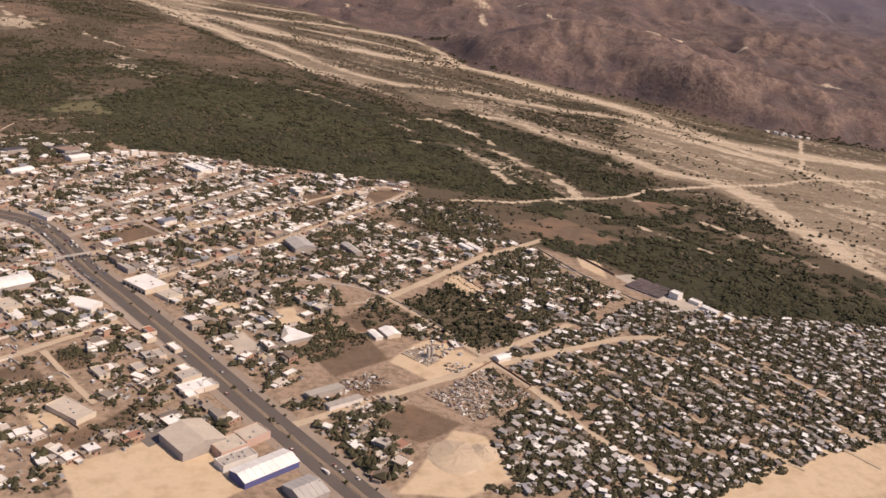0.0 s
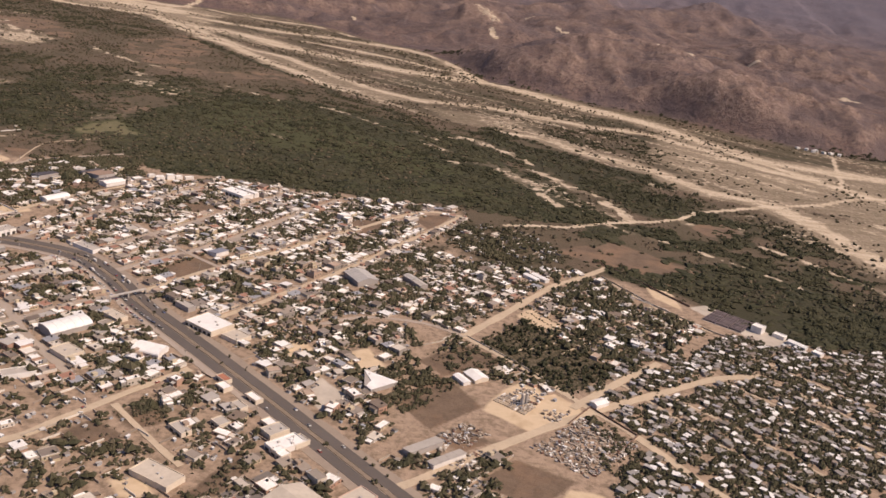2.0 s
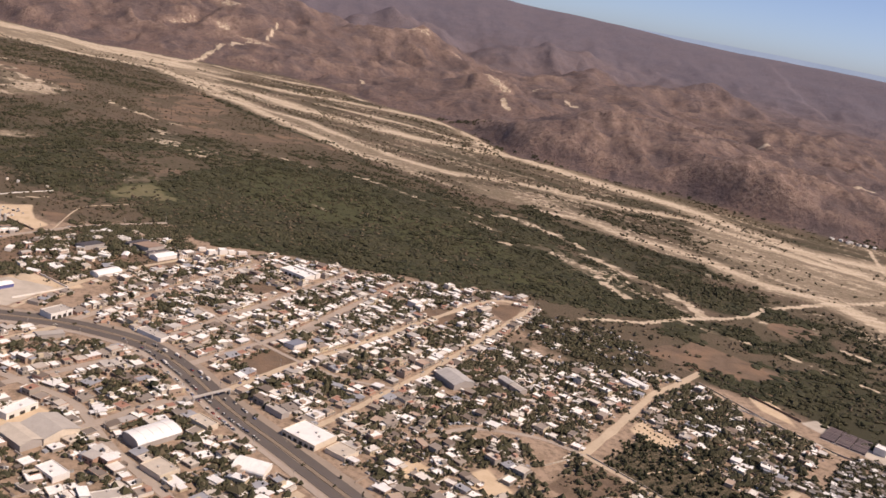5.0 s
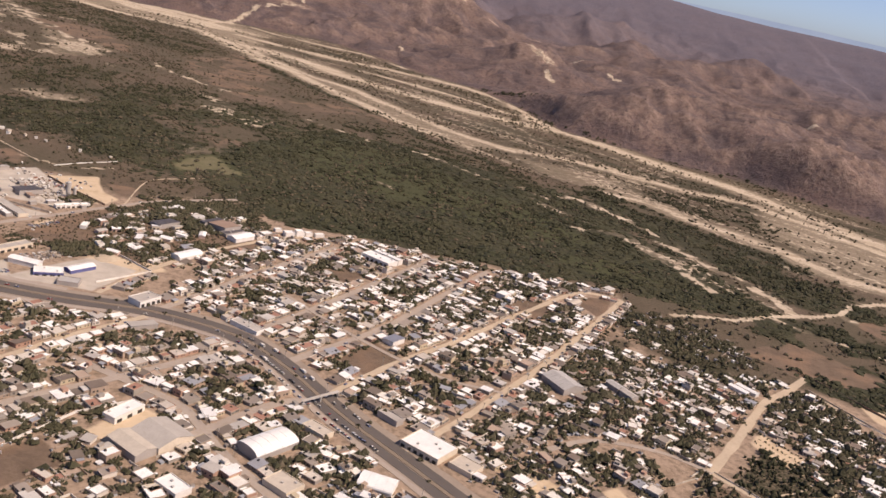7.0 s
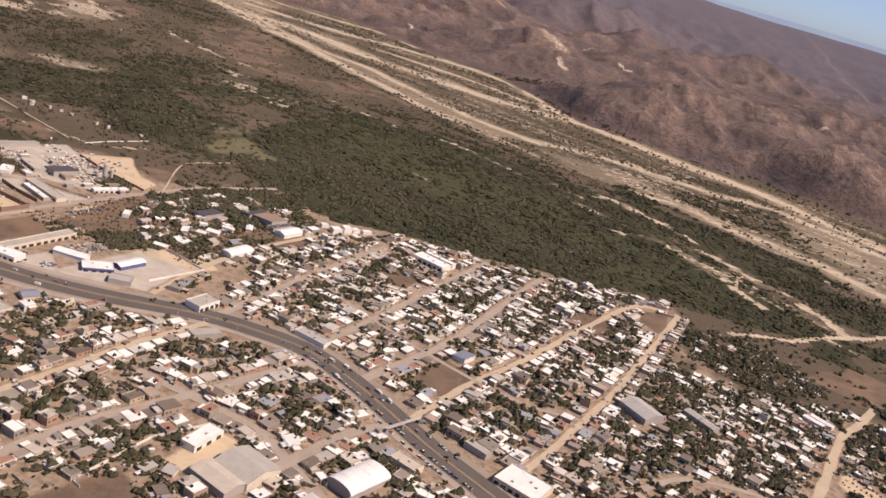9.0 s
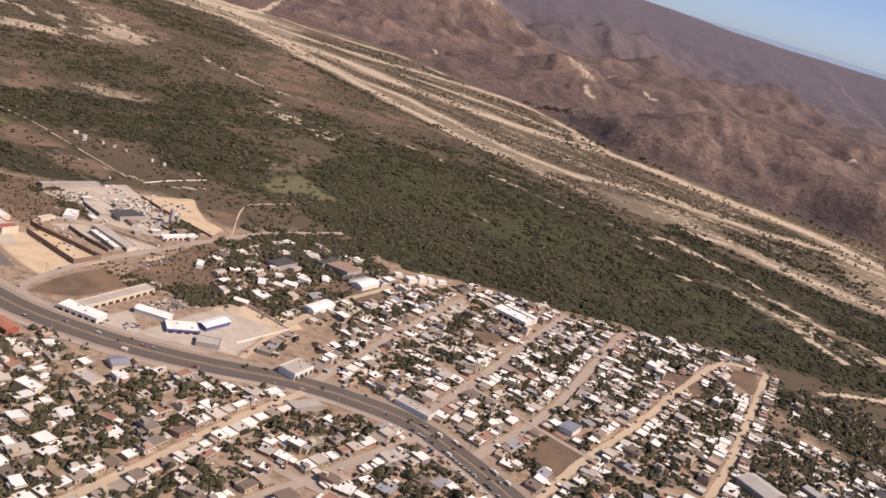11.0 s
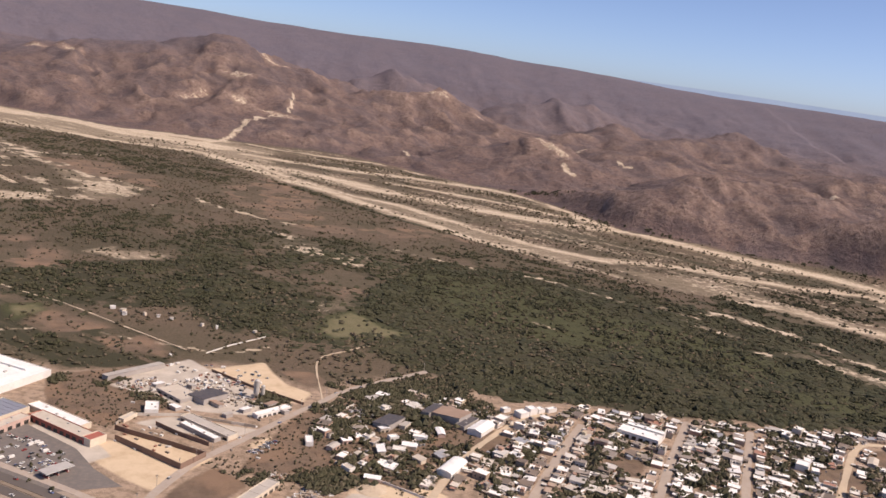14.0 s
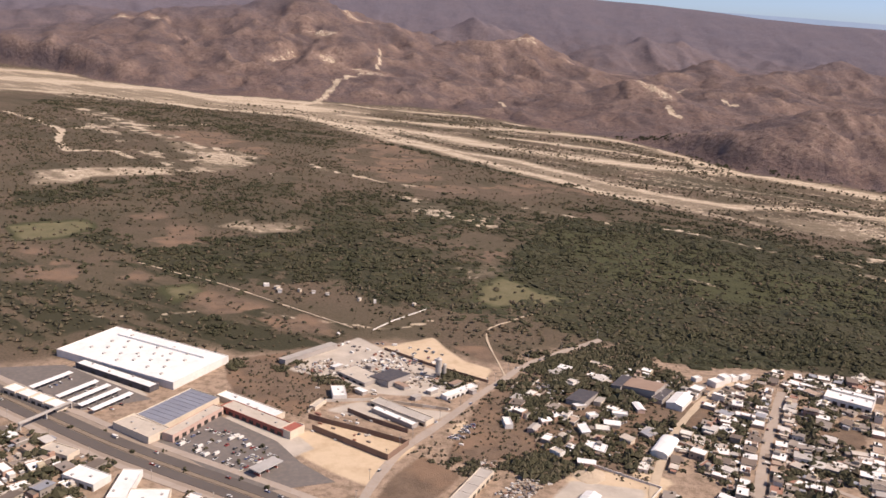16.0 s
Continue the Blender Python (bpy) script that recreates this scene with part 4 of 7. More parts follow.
def clumps(centres, radii, rng, flat=0.75, rough=0.35, solid=ICO, sides=ICO_F):
    """Ragged leaf clumps: corners and faces."""
    n = len(centres)
    a = rng.uniform(0, math.tau, n)
    ca, sa = np.cos(a)[:, None], np.sin(a)[:, None]
    k = len(solid)
    base = solid[None] * (1 + rng.uniform(-rough, rough, (n, k, 1)))
    x = base[..., 0] * ca - base[..., 1] * sa
    y = base[..., 0] * sa + base[..., 1] * ca
    r = np.asarray(radii)[:, None]
    st = rng.uniform(0.75, 1.3, (n, 1))
    v = np.stack([x * r * st + centres[:, 0:1], y * r / st + centres[:, 1:2], base[..., 2] * r * flat + centres[:, 2:3]], -1).reshape(-1, 3)
    f = (sides[None] + k * np.arange(n)[:, None, None]).reshape(-1, 3)
    return v, f


def plant_mass(name, label, category, x, y, r, mat, seed, per=1, flat=0.8, fine=True, low=0.55, high=1.0, ragged=0.4):
    rng = np.random.default_rng(seed)
    x, y, r = np.repeat(x, per), np.repeat(y, per), np.repeat(r, per)
    if per > 1:
        x, y = x + rng.normal(0, 0.66, len(x)) * r, y + rng.normal(0, 0.66, len(x)) * r
        r = r * rng.uniform(0.36, 0.8, len(r)) * (1.0 if per < 5 else 0.78)
    z = height(x, y) + r * flat * rng.uniform(low, high if per == 1 else 1.5, len(r))
    v, f = clumps(np.column_stack([x, y, z]), r, rng, flat, ragged) if fine else clumps(np.column_stack([x, y, z]), r, rng, flat, ragged, OCT, OCT_F)
    return tagged(new(name, raw(name, v, f, [mat], smooth=False)), label, category, kind="stuff")


def scatter(rng, n, x0, x1, y0, y1, density):
    x, y = rng.uniform(x0, x1, n), rng.uniform(y0, y1, n)
    keep = rng.uniform(0, 1, n) < density(x, y)
    return x[keep], y[keep]


def off_roads(x, y, margin=1.5):
    ok = line_dist(x, y, HIGHWAY) > 13 + margin
    for pts, w, _ in STREETS.values():
        ok &= line_dist(x, y, pts) > w / 2 + margin
    return ok


def forest_density(x, y):
    wx, wy = x + 30 * (fbm(x, y, 50, 3, 51) - 0.5), y + 30 * (fbm(x, y, 50, 3, 57) - 0.5)
    d = np.maximum(area(wx, wy, FOREST, 8), 0.5 * area(wx, wy, WOODS, 18) * (0.07 + 0.6 * step(0.44, 0.56, fbm(x, y, 60, 4, 93))))
    d = np.maximum(d, 0.9 * area(wx, wy, GROVE, 8) * (0.25 + 0.75 * step(0.36, 0.5, fbm(x, y, 40, 3, 98))))
    d = np.maximum(d, 0.75 * area(wx, wy, EAST_BRUSH, 10) * step(0.42, 0.56, fbm(x, y, 34, 3, 94)))
    d = np.maximum(d, 0.8 * area(wx, wy, NORTH_BRUSH, 10) * step(0.34, 0.5, fbm(x, y, 34, 3, 96)))
    d *= 0.6 + 0.4 * step(0.36, 0.5, fbm(x, y, 22, 3, 91))
    d *= 1 - 0.5 * step(0.47, 0.60, fbm(x, y, 85, 4, 161))
    for q in MEADOWS:
        d *= 1 - 0.95 * area(wx, wy, q, 10)
    for q in GLADES:
        d *= 1 - 0.3 * area(wx, wy, q, 16)
    d *= 1 - 0.65 * area(wx, wy, FIELDS[4], 12)
    for pts, w in CHANNELS:
        d *= step(w * 0.5, w * 1.2, line_dist(wx, wy, pts))
    d *= step(2.5, 4, line_dist(x, y, TRACK)) * (1 - area(x, y, CLEARING, 6))
    return d * (1 - area(x, y, TOWN, 4))


def scrub_density(x, y):
    s = y - bank(NEAR_BANK, x)
    u, v = x * 0.79 - y * 0.61, x * 0.61 + y * 0.79
    d = step(0.45, 0.62, fbm(u / 3, v, 40, 4, 81)) * (s < -5) * step(870, 960, y)
    river = (s > 0) & (y < bank(FAR_BANK, x))
    d = np.maximum(d, 0.5 * river * step(0.45, 0.6, fbm(u / 5, v, 26, 4, 95)))
    for q, k in WASH:
        d *= 1 - 0.6 * area(x, y, q, 16)
    d = np.maximum(d, (0.1 + 0.6 * step(0.42, 0.56, fbm(x, y, 30, 4, 89))) * (y > 700) * (s < 0))
    for pts, w in CHANNELS:
        d *= step(w * 0.3, w * 1.0, line_dist(x, y, pts))
    for poly, kind in LOTS:
        d *= 1 - area(x, y, poly, 2)
    d = np.maximum(d, 0.5 * area(x, y, EAST_SCRUB, 8) * step(0.4, 0.55, fbm(x, y, 24, 3, 103)))
    for q in FIELDS + MEADOWS + [p for p, _ in PALE]:
        d *= 1 - 0.75 * area(x, y, q, 16)
    su, sv = 0.8 * x - 0.6 * y, 0.6 * x + 0.8 * y
    d = np.maximum(d, area(x, y, STRIPES, 8) * (0.12 + 0.8 * step(0.42, 0.56, fbm(su / 7, sv, 9, 3, 83))))
    d = d * (1 - area(x, y, TOWN, 4) * (1 - area(x, y, STRIPES, 4)))
    d = np.maximum(d, 0.9 * area(x, y, BACK_SCRUB, 8) * step(0.30, 0.46, fbm(x, y, 24, 3, 103)))
    return d * (line_dist(x, y, TRACK) > 3) * off_roads(x, y, 1.0)


EAST_SCRUB = [(-10, 900), (60, 880), (120, 835), (80, 800), (117, 765), (60, 740), (0, 765), (-25, 800)]
rng = np.random.default_rng(7)
fx, fy = scatter(rng, 80000, -720, 520, 640, 1360, forest_density)
fr = (1.7 + 2.8 * fbm(fx, fy, 50, 3, 99) ** 1.5) * rng.uniform(0.7, 1.5, len(fx))
for q in GLADES:
    fr *= 1 - 0.35 * area(fx, fy, q, 14)
plant_mass("valley_forest", "dense dark green broadleaf forest on the valley floor", "forest", fx, fy, fr * 1.2, LEAF, 11, flat=0.34, low=-0.7, high=0.2, ragged=0.5)
bx, by = scatter(rng, 16000, -720, 520, 640, 1400, lambda x, y: forest_density(x, y) * np.maximum(step(0.42, 0.58, fbm(x, y, 40, 3, 141)), 0.9 * step(985, 930, y)))
plant_mass("forest_trees", "taller dark trees standing out of the forest", "trees", bx, by, rng.uniform(1.9, 4.2, len(bx)), LEAF, 16, per=8, flat=0.6, fine=False, ragged=0.5)


def zone_trees(x, y):
    wx, wy = x + 16 * (fbm(x, y, 40, 3, 51) - 0.5), y + 16 * (fbm(x, y, 40, 3, 57) - 0.5)
    d = np.zeros_like(x)
    for q, k in TREE_ZONES:
        d = np.maximum(d, area(wx, wy, q, 9) * (0.12 * k + 0.88 * step(0.56 - 0.3 * k, 0.66 - 0.3 * k, fbm(x, y, 34, 4, 94))))
    for pts, w in TREE_ROWS:
        d = np.maximum(d, step(w * 1.4, w * 0.5, line_dist(wx, wy, pts)) * step(0.34, 0.5, fbm(x, y, 30, 3, 96)))
    d = np.maximum(d, 0.035 * (y > 960) * (y < bank(NEAR_BANK, x)) * step(0.40, 0.55, fbm(x, y, 90, 3, 95)))
    for pts, w in CHANNELS + TRACKS:
        d *= step(w * 0.4, w * 1.2, line_dist(x, y, pts))
    for q in MEADOWS:
        d *= 1 - 0.97 * area(wx, wy, q, 4)
    for q, cut in PALE:
        d *= 1 - 0.85 * area(wx, wy, q, 6)
    return d * (line_dist(x, y, TRACK) > 4) * (1 - area(x, y, TOWN, 4) * (1 - area(x, y, STRIPES, 4)))


tx, ty = scatter(rng, 62000, -1150, 1000, 640, 2200, zone_trees)
plant_mass("valley_trees", "dark green mesquite trees in clumps on the valley floor", "trees", tx, ty, rng.uniform(1.5, 3.4, len(tx)) * (0.7 + 0.6 * fbm(tx, ty, 60, 3, 143)), LEAF, 19, per=5, flat=0.7, fine=False, ragged=0.5)
sx, sy = scatter(rng, 90000, -1150, 560, 690, 2300, scrub_density)
plant_mass("dry_scrub", "dry olive brown scrub bushes between forest and riverbed", "scrub", sx, sy, rng.uniform(0.5, 1.9, len(sx)) * np.where(sy > bank(NEAR_BANK, sx), 1.15, 1.0) * (0.6 + 0.9 * fbm(sx, sy, 70, 3, 142)), SCRUB, 12, fine=False, flat=0.65)


def hill_density(x, y):
    return step(20, 90, y - bank(FAR_BANK, x)) * step(0.45, 0.65, fbm(x, y, 45, 4, 97)) * 0.8


hx, hy = scatter(rng, 22000, -900, 1100, 1450, 2900, hill_density)
plant_mass("hill_scrub", "sparse dry thorn scrub on the brown hillsides", "scrub", hx, hy, rng.uniform(0.5, 1.2, len(hx)), HILL_LEAF, 13, fine=False)


# ---- houses ----
def flat_house(w, d, h, storeys=1, tank=True, name="house"):
    e = thing(name, "small flat-roofed plastered block house in a walled lot", "house", group="town houses")
    hh = h * storeys
    bm = B()
    t = 0.25
    for x0, y0, x1, y1 in ((-w / 2, -d / 2, w / 2, -d / 2 + t), (-w / 2, d / 2 - t, w / 2, d / 2), (-w / 2, -d / 2 + t, -w / 2 + t, d / 2 - t), (w / 2 - t, -d / 2 + t, w / 2, d / 2 - t)):
        box(bm, x0, y0, -0.1, x1, y1, hh + 0.35)
    wl = part("wall", bm, PLASTER, e)
    rf = part("roof", box(B(), -w / 2 + t, -d / 2 + t, hh - 0.15, w / 2 - t, d / 2 - t, hh + 0.12), ROOF, e, "pale coated flat roof")
    part("door", box(B(), -0.45, -d / 2 - 0.03, 0, 0.45, -d / 2 + 0.05, min(1.8, h * 0.8)), DARK, wl, "dark doorway")
    for s in range(storeys):
        for wx in (-w * 0.32,):
            part("window", box(B(), wx - 0.5, -d / 2 - 0.03, s * h + h * 0.4, wx + 0.5, -d / 2 + 0.05, s * h + h * 0.8), DARK, wl, "dark window")
        part("window", box(B(), w / 2 - 0.05, -0.6, s * h + h * 0.4, w / 2 + 0.03, 0.6, s * h + h * 0.8), DARK, wl, "dark window")
    if tank:
        part("water_tank", drum(B(), w * 0.25, d * 0.2, hh + 0.12, hh + 1.1, 0.5, 0.42), TANK, rf, "round rooftop water tank")
    if storeys == 1 and w > 8:
        part("stair_room", box(B(), -w * 0.45, d * 0.1, hh + 0.1, -w * 0.15, d * 0.42, hh + 1.7), PLASTER, e)
    return e


def sheet_house(w, d, h, gable=False, red=False):
    e = thing("house", "low house with a sloping sheet roof and porch", "house", group="town houses")
    rise = 0.9 if gable else 0.5
    prof = [(-d / 2, -0.1), (d / 2, -0.1), (d / 2, h)] + ([(0, h + rise)] if gable else []) + [(-d / 2, h if gable else h + rise)]
    part("wall", prism(B(), prof, -w / 2, w / 2), PLASTER, e)
    mat = TILE if red else SHEET
    o, k = 0.4, 0.12
    if gable:
        for s in (-1, 1):
            y1, z1 = s * (d / 2 + o), h - rise * o / (d / 2)
            part("roof_slope", prism(B(), [(y1, z1), (0, h + rise), (0, h + rise + k), (y1, z1 + k)], -w / 2 - o, w / 2 + o), mat, e)
    else:
        part("roof", prism(B(), [(d / 2 + o, h - 0.1), (-d / 2 - o, h + rise + 0.1), (-d / 2 - o, h + rise + 0.1 + k), (d / 2 + o, h - 0.1 + k)], -w / 2 - o, w / 2 + o), mat, e)
    part("door", box(B(), -0.4, -d / 2 - 0.03, 0, 0.4, -d / 2 + 0.05, h * 0.8), DARK, e, "dark doorway")
    for wx in (-w * 0.3, w * 0.3):
        part("window", box(B(), wx - 0.4, -d / 2 - 0.03, h * 0.4, wx + 0.4, -d / 2 + 0.05, h * 0.75), DARK, e, "dark window")
    part("porch_roof", prism(B(), [(-d / 2, h * 0.95), (-d / 2 - 1.8, h * 0.8), (-d / 2 - 1.8, h * 0.8 + k), (-d / 2, h * 0.95 + k)], -w * 0.4, w * 0.1), SHEET, e)
    for px in (-w * 0.38, w * 0.08):
        part("porch_post", box(B(), px - 0.06, -d / 2 - 1.7, 0, px + 0.06, -d / 2 - 1.58, h * 0.8), SHACK, e)
    return e


PROTOTYPES = [flat_house(7.0, 5.6, 1.9), flat_house(8.6, 5.4, 2.0), flat_house(5.4, 4.8, 1.8, tank=False), flat_house(6.4, 6.0, 1.9, 2), flat_house(9.4, 6.4, 2.1),
              sheet_house(6.6, 4.6, 1.9), sheet_house(5.4, 4.0, 1.8), sheet_house(7.0, 5.4, 1.9, True), sheet_house(6.4, 5.2, 2.0, True, True)]

# districts: outline, street angle, lot size along and across, chance that a lot is built, kind
DISTRICTS = [
    ([(-345, 682), (-330, 800), (-300, 868), (-235, 898), (-163, 890), (-92, 882), (-10, 888), (2, 862), (-56, 762), (-158, 595), (-208, 592), (-250, 646), (-285, 676)], 56, 9.5, 8.2, 0.86, "town"),
    ([(-158, 595), (-56, 762), (-20, 750), (20, 735), (60, 740), (100, 742), (64, 700), (-9, 592), (-36, 612), (-104, 587), (-150, 560), (-190, 575)], 52, 8.6, 7.6, 0.56, "town"),
    ([(-185, 560), (-104, 587), (-60, 610), (-40, 570), (-50, 500), (-60, 440), (-118, 495)], 48, 10.0, 9.0, 0.62, "town"),
    ([(-36, 612), (-9, 590), (62, 520), (55, 500), (0, 540)], 45, 9.0, 8.0, 0.3, "town"),
    ([(-268, 650), (-318, 660), (-353, 664), (-445, 664), (-560, 712), (-720, 800), (-900, 760), (-600, 480), (-400, 380), (-250, 300), (-160, 330), (-60, 390), (-118, 458), (-181, 530), (-218, 568)], 52, 10.5, 9.2, 0.72, "town"),
    ([(-60, 430), (0, 470), (10, 450), (-10, 425), (20, 390), (0, 372), (-40, 400)], 48, 8.5, 7.5, 0.45, "town"),
    ([(20, 640), (66, 700), (112, 735), (142, 682), (170, 645), (120, 590), (90, 556), (40, 630)], 50, 8.5, 7.4, 0.36, "town"),
    ([(-430, 840), (-400, 880), (-360, 905), (-300, 880), (-330, 815), (-368, 745), (-410, 780)], 55, 10.0, 9.5, 0.55, "town"),
    ([(10, 850), (60, 830), (88, 770), (60, 745), (0, 762), (-22, 800)], 52, 12.0, 11.0, 0.22, "town"),
    (SETTLEMENT, 40, 5.9, 5.2, 0.80, "shacks"),
]
KEEP_OUT = [p for p, _ in LOTS if len(p) < 8] + [PALMS, SAND_STRIP, CLEARING]
FOOTPRINTS = []  # centre x, y, radius of the large buildings


# ---- large buildings ----
def hall(name, label, x, y, w, d, angle, h, roof="flat", wall=WALL_W, top=WHITE, vents=0, doors=0, panels=0, category="building", band=None, windows=0, z=0.0):
    """A large building: w along its angle, d across it. Walls, roof with its own shape, vents, doors and windows."""
    FOOTPRINTS.append((x, y, math.hypot(w, d) / 2, w, d, angle))
    h = h * 0.8
    e = thing(name, label, category, x, y, angle, z)
    t = 0.3
    sides = []
    if roof == "flat":
        for nm, x0, y0, x1, y1 in (("wall", -w / 2, -d / 2, w / 2, -d / 2 + t), ("wall", -w / 2, d / 2 - t, w / 2, d / 2), ("wall", -w / 2, -d / 2 + t, -w / 2 + t, d / 2 - t), ("wall", w / 2 - t, -d / 2 + t, w / 2, d / 2 - t)):
            sides.append(part(nm, box(B(), x0, y0, -0.1, x1, y1, h + 0.4), wall, e))
        rf = part("roof", box(B(), -w / 2 + t, -d / 2 + t, h - 0.3, w / 2 - t, d / 2 - t, h), top, e)
        if w * d > 90 and h > 1.5 and not panels:
            for i in range(2 + (w * d > 250)):
                ux, uy = w * (((i + 1) * 0.618 + x * 0.07) % 1.0 - 0.5) * 0.7, d * (((i + 1) * 0.414 + y * 0.05) % 1.0 - 0.5) * 0.7
                part("roof_unit", box(B(), ux - 0.6, uy - 0.5, h, ux + 0.6, uy + 0.5, h + 0.7), GREY_METAL, rf)
        if panels:
            for i in range(1, panels):
                px = -w / 2 + w * i / panels
                part("roof_seam", box(B(), px - 0.12, -d / 2 + t, h, px + 0.12, d / 2 - t, h + 0.15), top, rf)
    else:
        if roof == "arch":
            arc = [(d / 2 * math.cos(a), h + d * 0.19 * math.sin(a)) for a in np.linspace(0, math.pi, 13)]
        elif roof == "gable":
            arc = [(d / 2, h), (0, h + d * 0.13), (-d / 2, h)]
        else:
            arc = [(d / 2, h), (-d / 2, h + d * 0.12)]
        sides = 2 * [part("wall", prism(B(), [(-d / 2, -0.1), (d / 2, -0.1)] + arc, -w / 2, w / 2), wall, e)]
        o = 0.35
        n = max(1, panels)
        outer = [(a * (1 + 2 * o / d), u + 0.22 - (0.1 if abs(a) > d * 0.49 else 0)) for a, u in arc]
        inner = [(a * (1 + 2 * o / d), u + 0.06 - (0.1 if abs(a) > d * 0.49 else 0)) for a, u in arc]
        for i in range(n):
            x0 = -w / 2 - o + (w + 2 * o) * i / n
            x1 = -w / 2 - o + (w + 2 * o) * (i + 1) / n - (0.12 if n > 1 else 0)
            rf = part("roof_panel" if n > 1 else "roof", prism(B(), outer + inner[::-1], x0, x1), top, e)
    for i in range(vents):
        vx, vy = -w * 0.38 + w * 0.76 * ((i * 0.618) % 1.0), -d * 0.36 + d * 0.72 * ((i + 0.5) / vents)
        vz = h if roof == "flat" else h + d * 0.05
        part("roof_vent", box(B(), vx - 0.9, vy - 0.7, vz - 0.2, vx + 0.9, vy + 0.7, vz + 0.9), GREY_METAL, rf)
    for i in range(doors):
        dx = -w / 2 + w * (i + 0.5) / doors
        part("door", box(B(), dx - min(1.6, w / doors * 0.3), -d / 2 - 0.06, 0, dx + min(1.6, w / doors * 0.3), -d / 2 + 0.1, h * 0.6), DARK, sides[0], "dark open doorway")
    for i in range(windows):
        dx = -w / 2 + w * (i + 0.5) / windows
        part("window", box(B(), dx - min(1.2, w / windows * 0.32), d / 2 - 0.1, h * 0.4, dx + min(1.2, w / windows * 0.32), d / 2 + 0.06, h * 0.75), DARK, sides[1])
    if band:
        for s in (-1, 1):
            part("painted_band", box(B(), -w / 2 - 0.05, s * d / 2 - 0.06, h * 0.25, w / 2 + 0.05, s * d / 2 + 0.06, h + 0.2), band, e)
        for s in (-1, 1):
            part("painted_band", box(B(), s * w / 2 - 0.07, -d / 2 - 0.05, h * 0.25, s * w / 2 + 0.07, d / 2 + 0.05, h + 0.2), band, e)
    return e


def carport(x, y, w, d, angle, h):
    FOOTPRINTS.append((x, y, w / 2, w, d, angle))
    e = thing("carport", "long white carport roof over parked cars", "carport", x, y, angle, group="store carports")
    part("roof", prism(B(), [(-d / 2, h), (d / 2, h + 0.3), (d / 2, h + 0.45), (-d / 2, h + 0.15)], -w / 2, w / 2), WHITE, e)
    for i in range(6):
        px = -w / 2 + 1 + (w - 2) * i / 5
        part("post", box(B(), px - 0.1, -0.1, 0, px + 0.1, 0.1, h + 0.1), GREY_METAL, e)
    return e


def canopy(x, y, w, d, angle, h):
    FOOTPRINTS.append((x, y, w / 2, w, d, angle))
    e = thing("fuel_canopy", "grey filling station canopy on steel posts", "canopy", x, y, angle)
    part("roof", box(B(), -w / 2, -d / 2, h, w / 2, d / 2, h + 0.5), GREY_METAL, e)
    for px in (-w * 0.35, 0, w * 0.35):
        for py in (-d * 0.3, d * 0.3):
            part("post", box(B(), px - 0.12, py - 0.12, 0, px + 0.12, py + 0.12, h), WALL_W, e)
        part("pump_island", box(B(), px - 0.5, -d * 0.3, 0, px + 0.5, d * 0.3, 0.9), BRICK_RED, e)
    return e


# shopping area in the west
store = hall("warehouse_store", "huge white flat-roofed warehouse store", -647, 881, 50, 91, 61, 5.4, "flat", WALL_W, WHITE, vents=24)
part("roof_upstand", box(B(), 13.5, -36, 4.2, 15.2, 34, 5.5), WHITE, store)
part("roof_upstand", box(B(), 15.2, 32.5, 4.2, 24.5, 34, 5.5), WHITE, store)
hall("store_entrance_building", "long low storefront of the white warehouse store", -655, 851, 60, 7, -32, 4, "flat", ROOF_D, WHITE, doors=6)
for cx_, cy_ in ((-688, 840), (-670, 829), (-662, 824), (-655, 819), (-647, 814)):
    carport(cx_, cy_, 27.5, 3.4, 58, 2.6)
for i in range(4):
    hall("shop_unit", "small white flat-roofed shop beside the car park", -703 + 9.4 * i, 826.5 - 5.9 * i, 10, 8, -32, 3.6, "flat", CREAM, WHITE, doors=2)
hall("mall_hall", "large shopping hall with a blue-grey ribbed metal roof", -611, 808, 44, 21, 59, 4.4, "flat", CREAM, BLUE_METAL, panels=11)
hall("mall_corner_block", "shopping hall corner block with white roof", -624, 784, 27, 14, -36, 4.6, "flat", CREAM, TAN_ROOF, windows=5)
hall("mall_arcade", "shopping arcade with pink cornice and cream roof", -599, 792, 40, 7, 61, 4.9, "flat", PINK, TAN_ROOF, doors=7)
hall("mall_wing", "long shopping wing with brick red front", -567, 801, 46, 9.5, -37, 4.2, "flat", BRICK_RED, TAN_ROOF, doors=9)
hall("mall_end", "cream end block of the red shopping wing", -547, 787, 7, 11, -37, 5, "flat", CREAM, BRICK_RED)
hall("mall_store_rooms", "white roofed store rooms behind the shopping wing", -573, 816, 44, 8, -36, 3.9, "flat", CREAM, WHITE)
canopy(-556, 747, 16, 7, 50, 3.2)
hall("corner_store", "white flat-roofed roadside store", -636, 733, 19, 11, -28, 4, "flat", WALL_W, WHITE, doors=4)
hall("roadside_store", "pale flat-roofed roadside store", -656, 757, 17, 8, -26, 4, "flat", CREAM, TAN_ROOF, doors=4)
hall("roadside_store", "long white flat-roofed roadside shop", -617, 726, 9, 26, -2, 4, "flat", WALL_W, WHITE)
hall("roadside_store", "white flat-roofed roadside workshop", -604, 716, 18, 12, 3, 4, "flat", CREAM, WHITE)
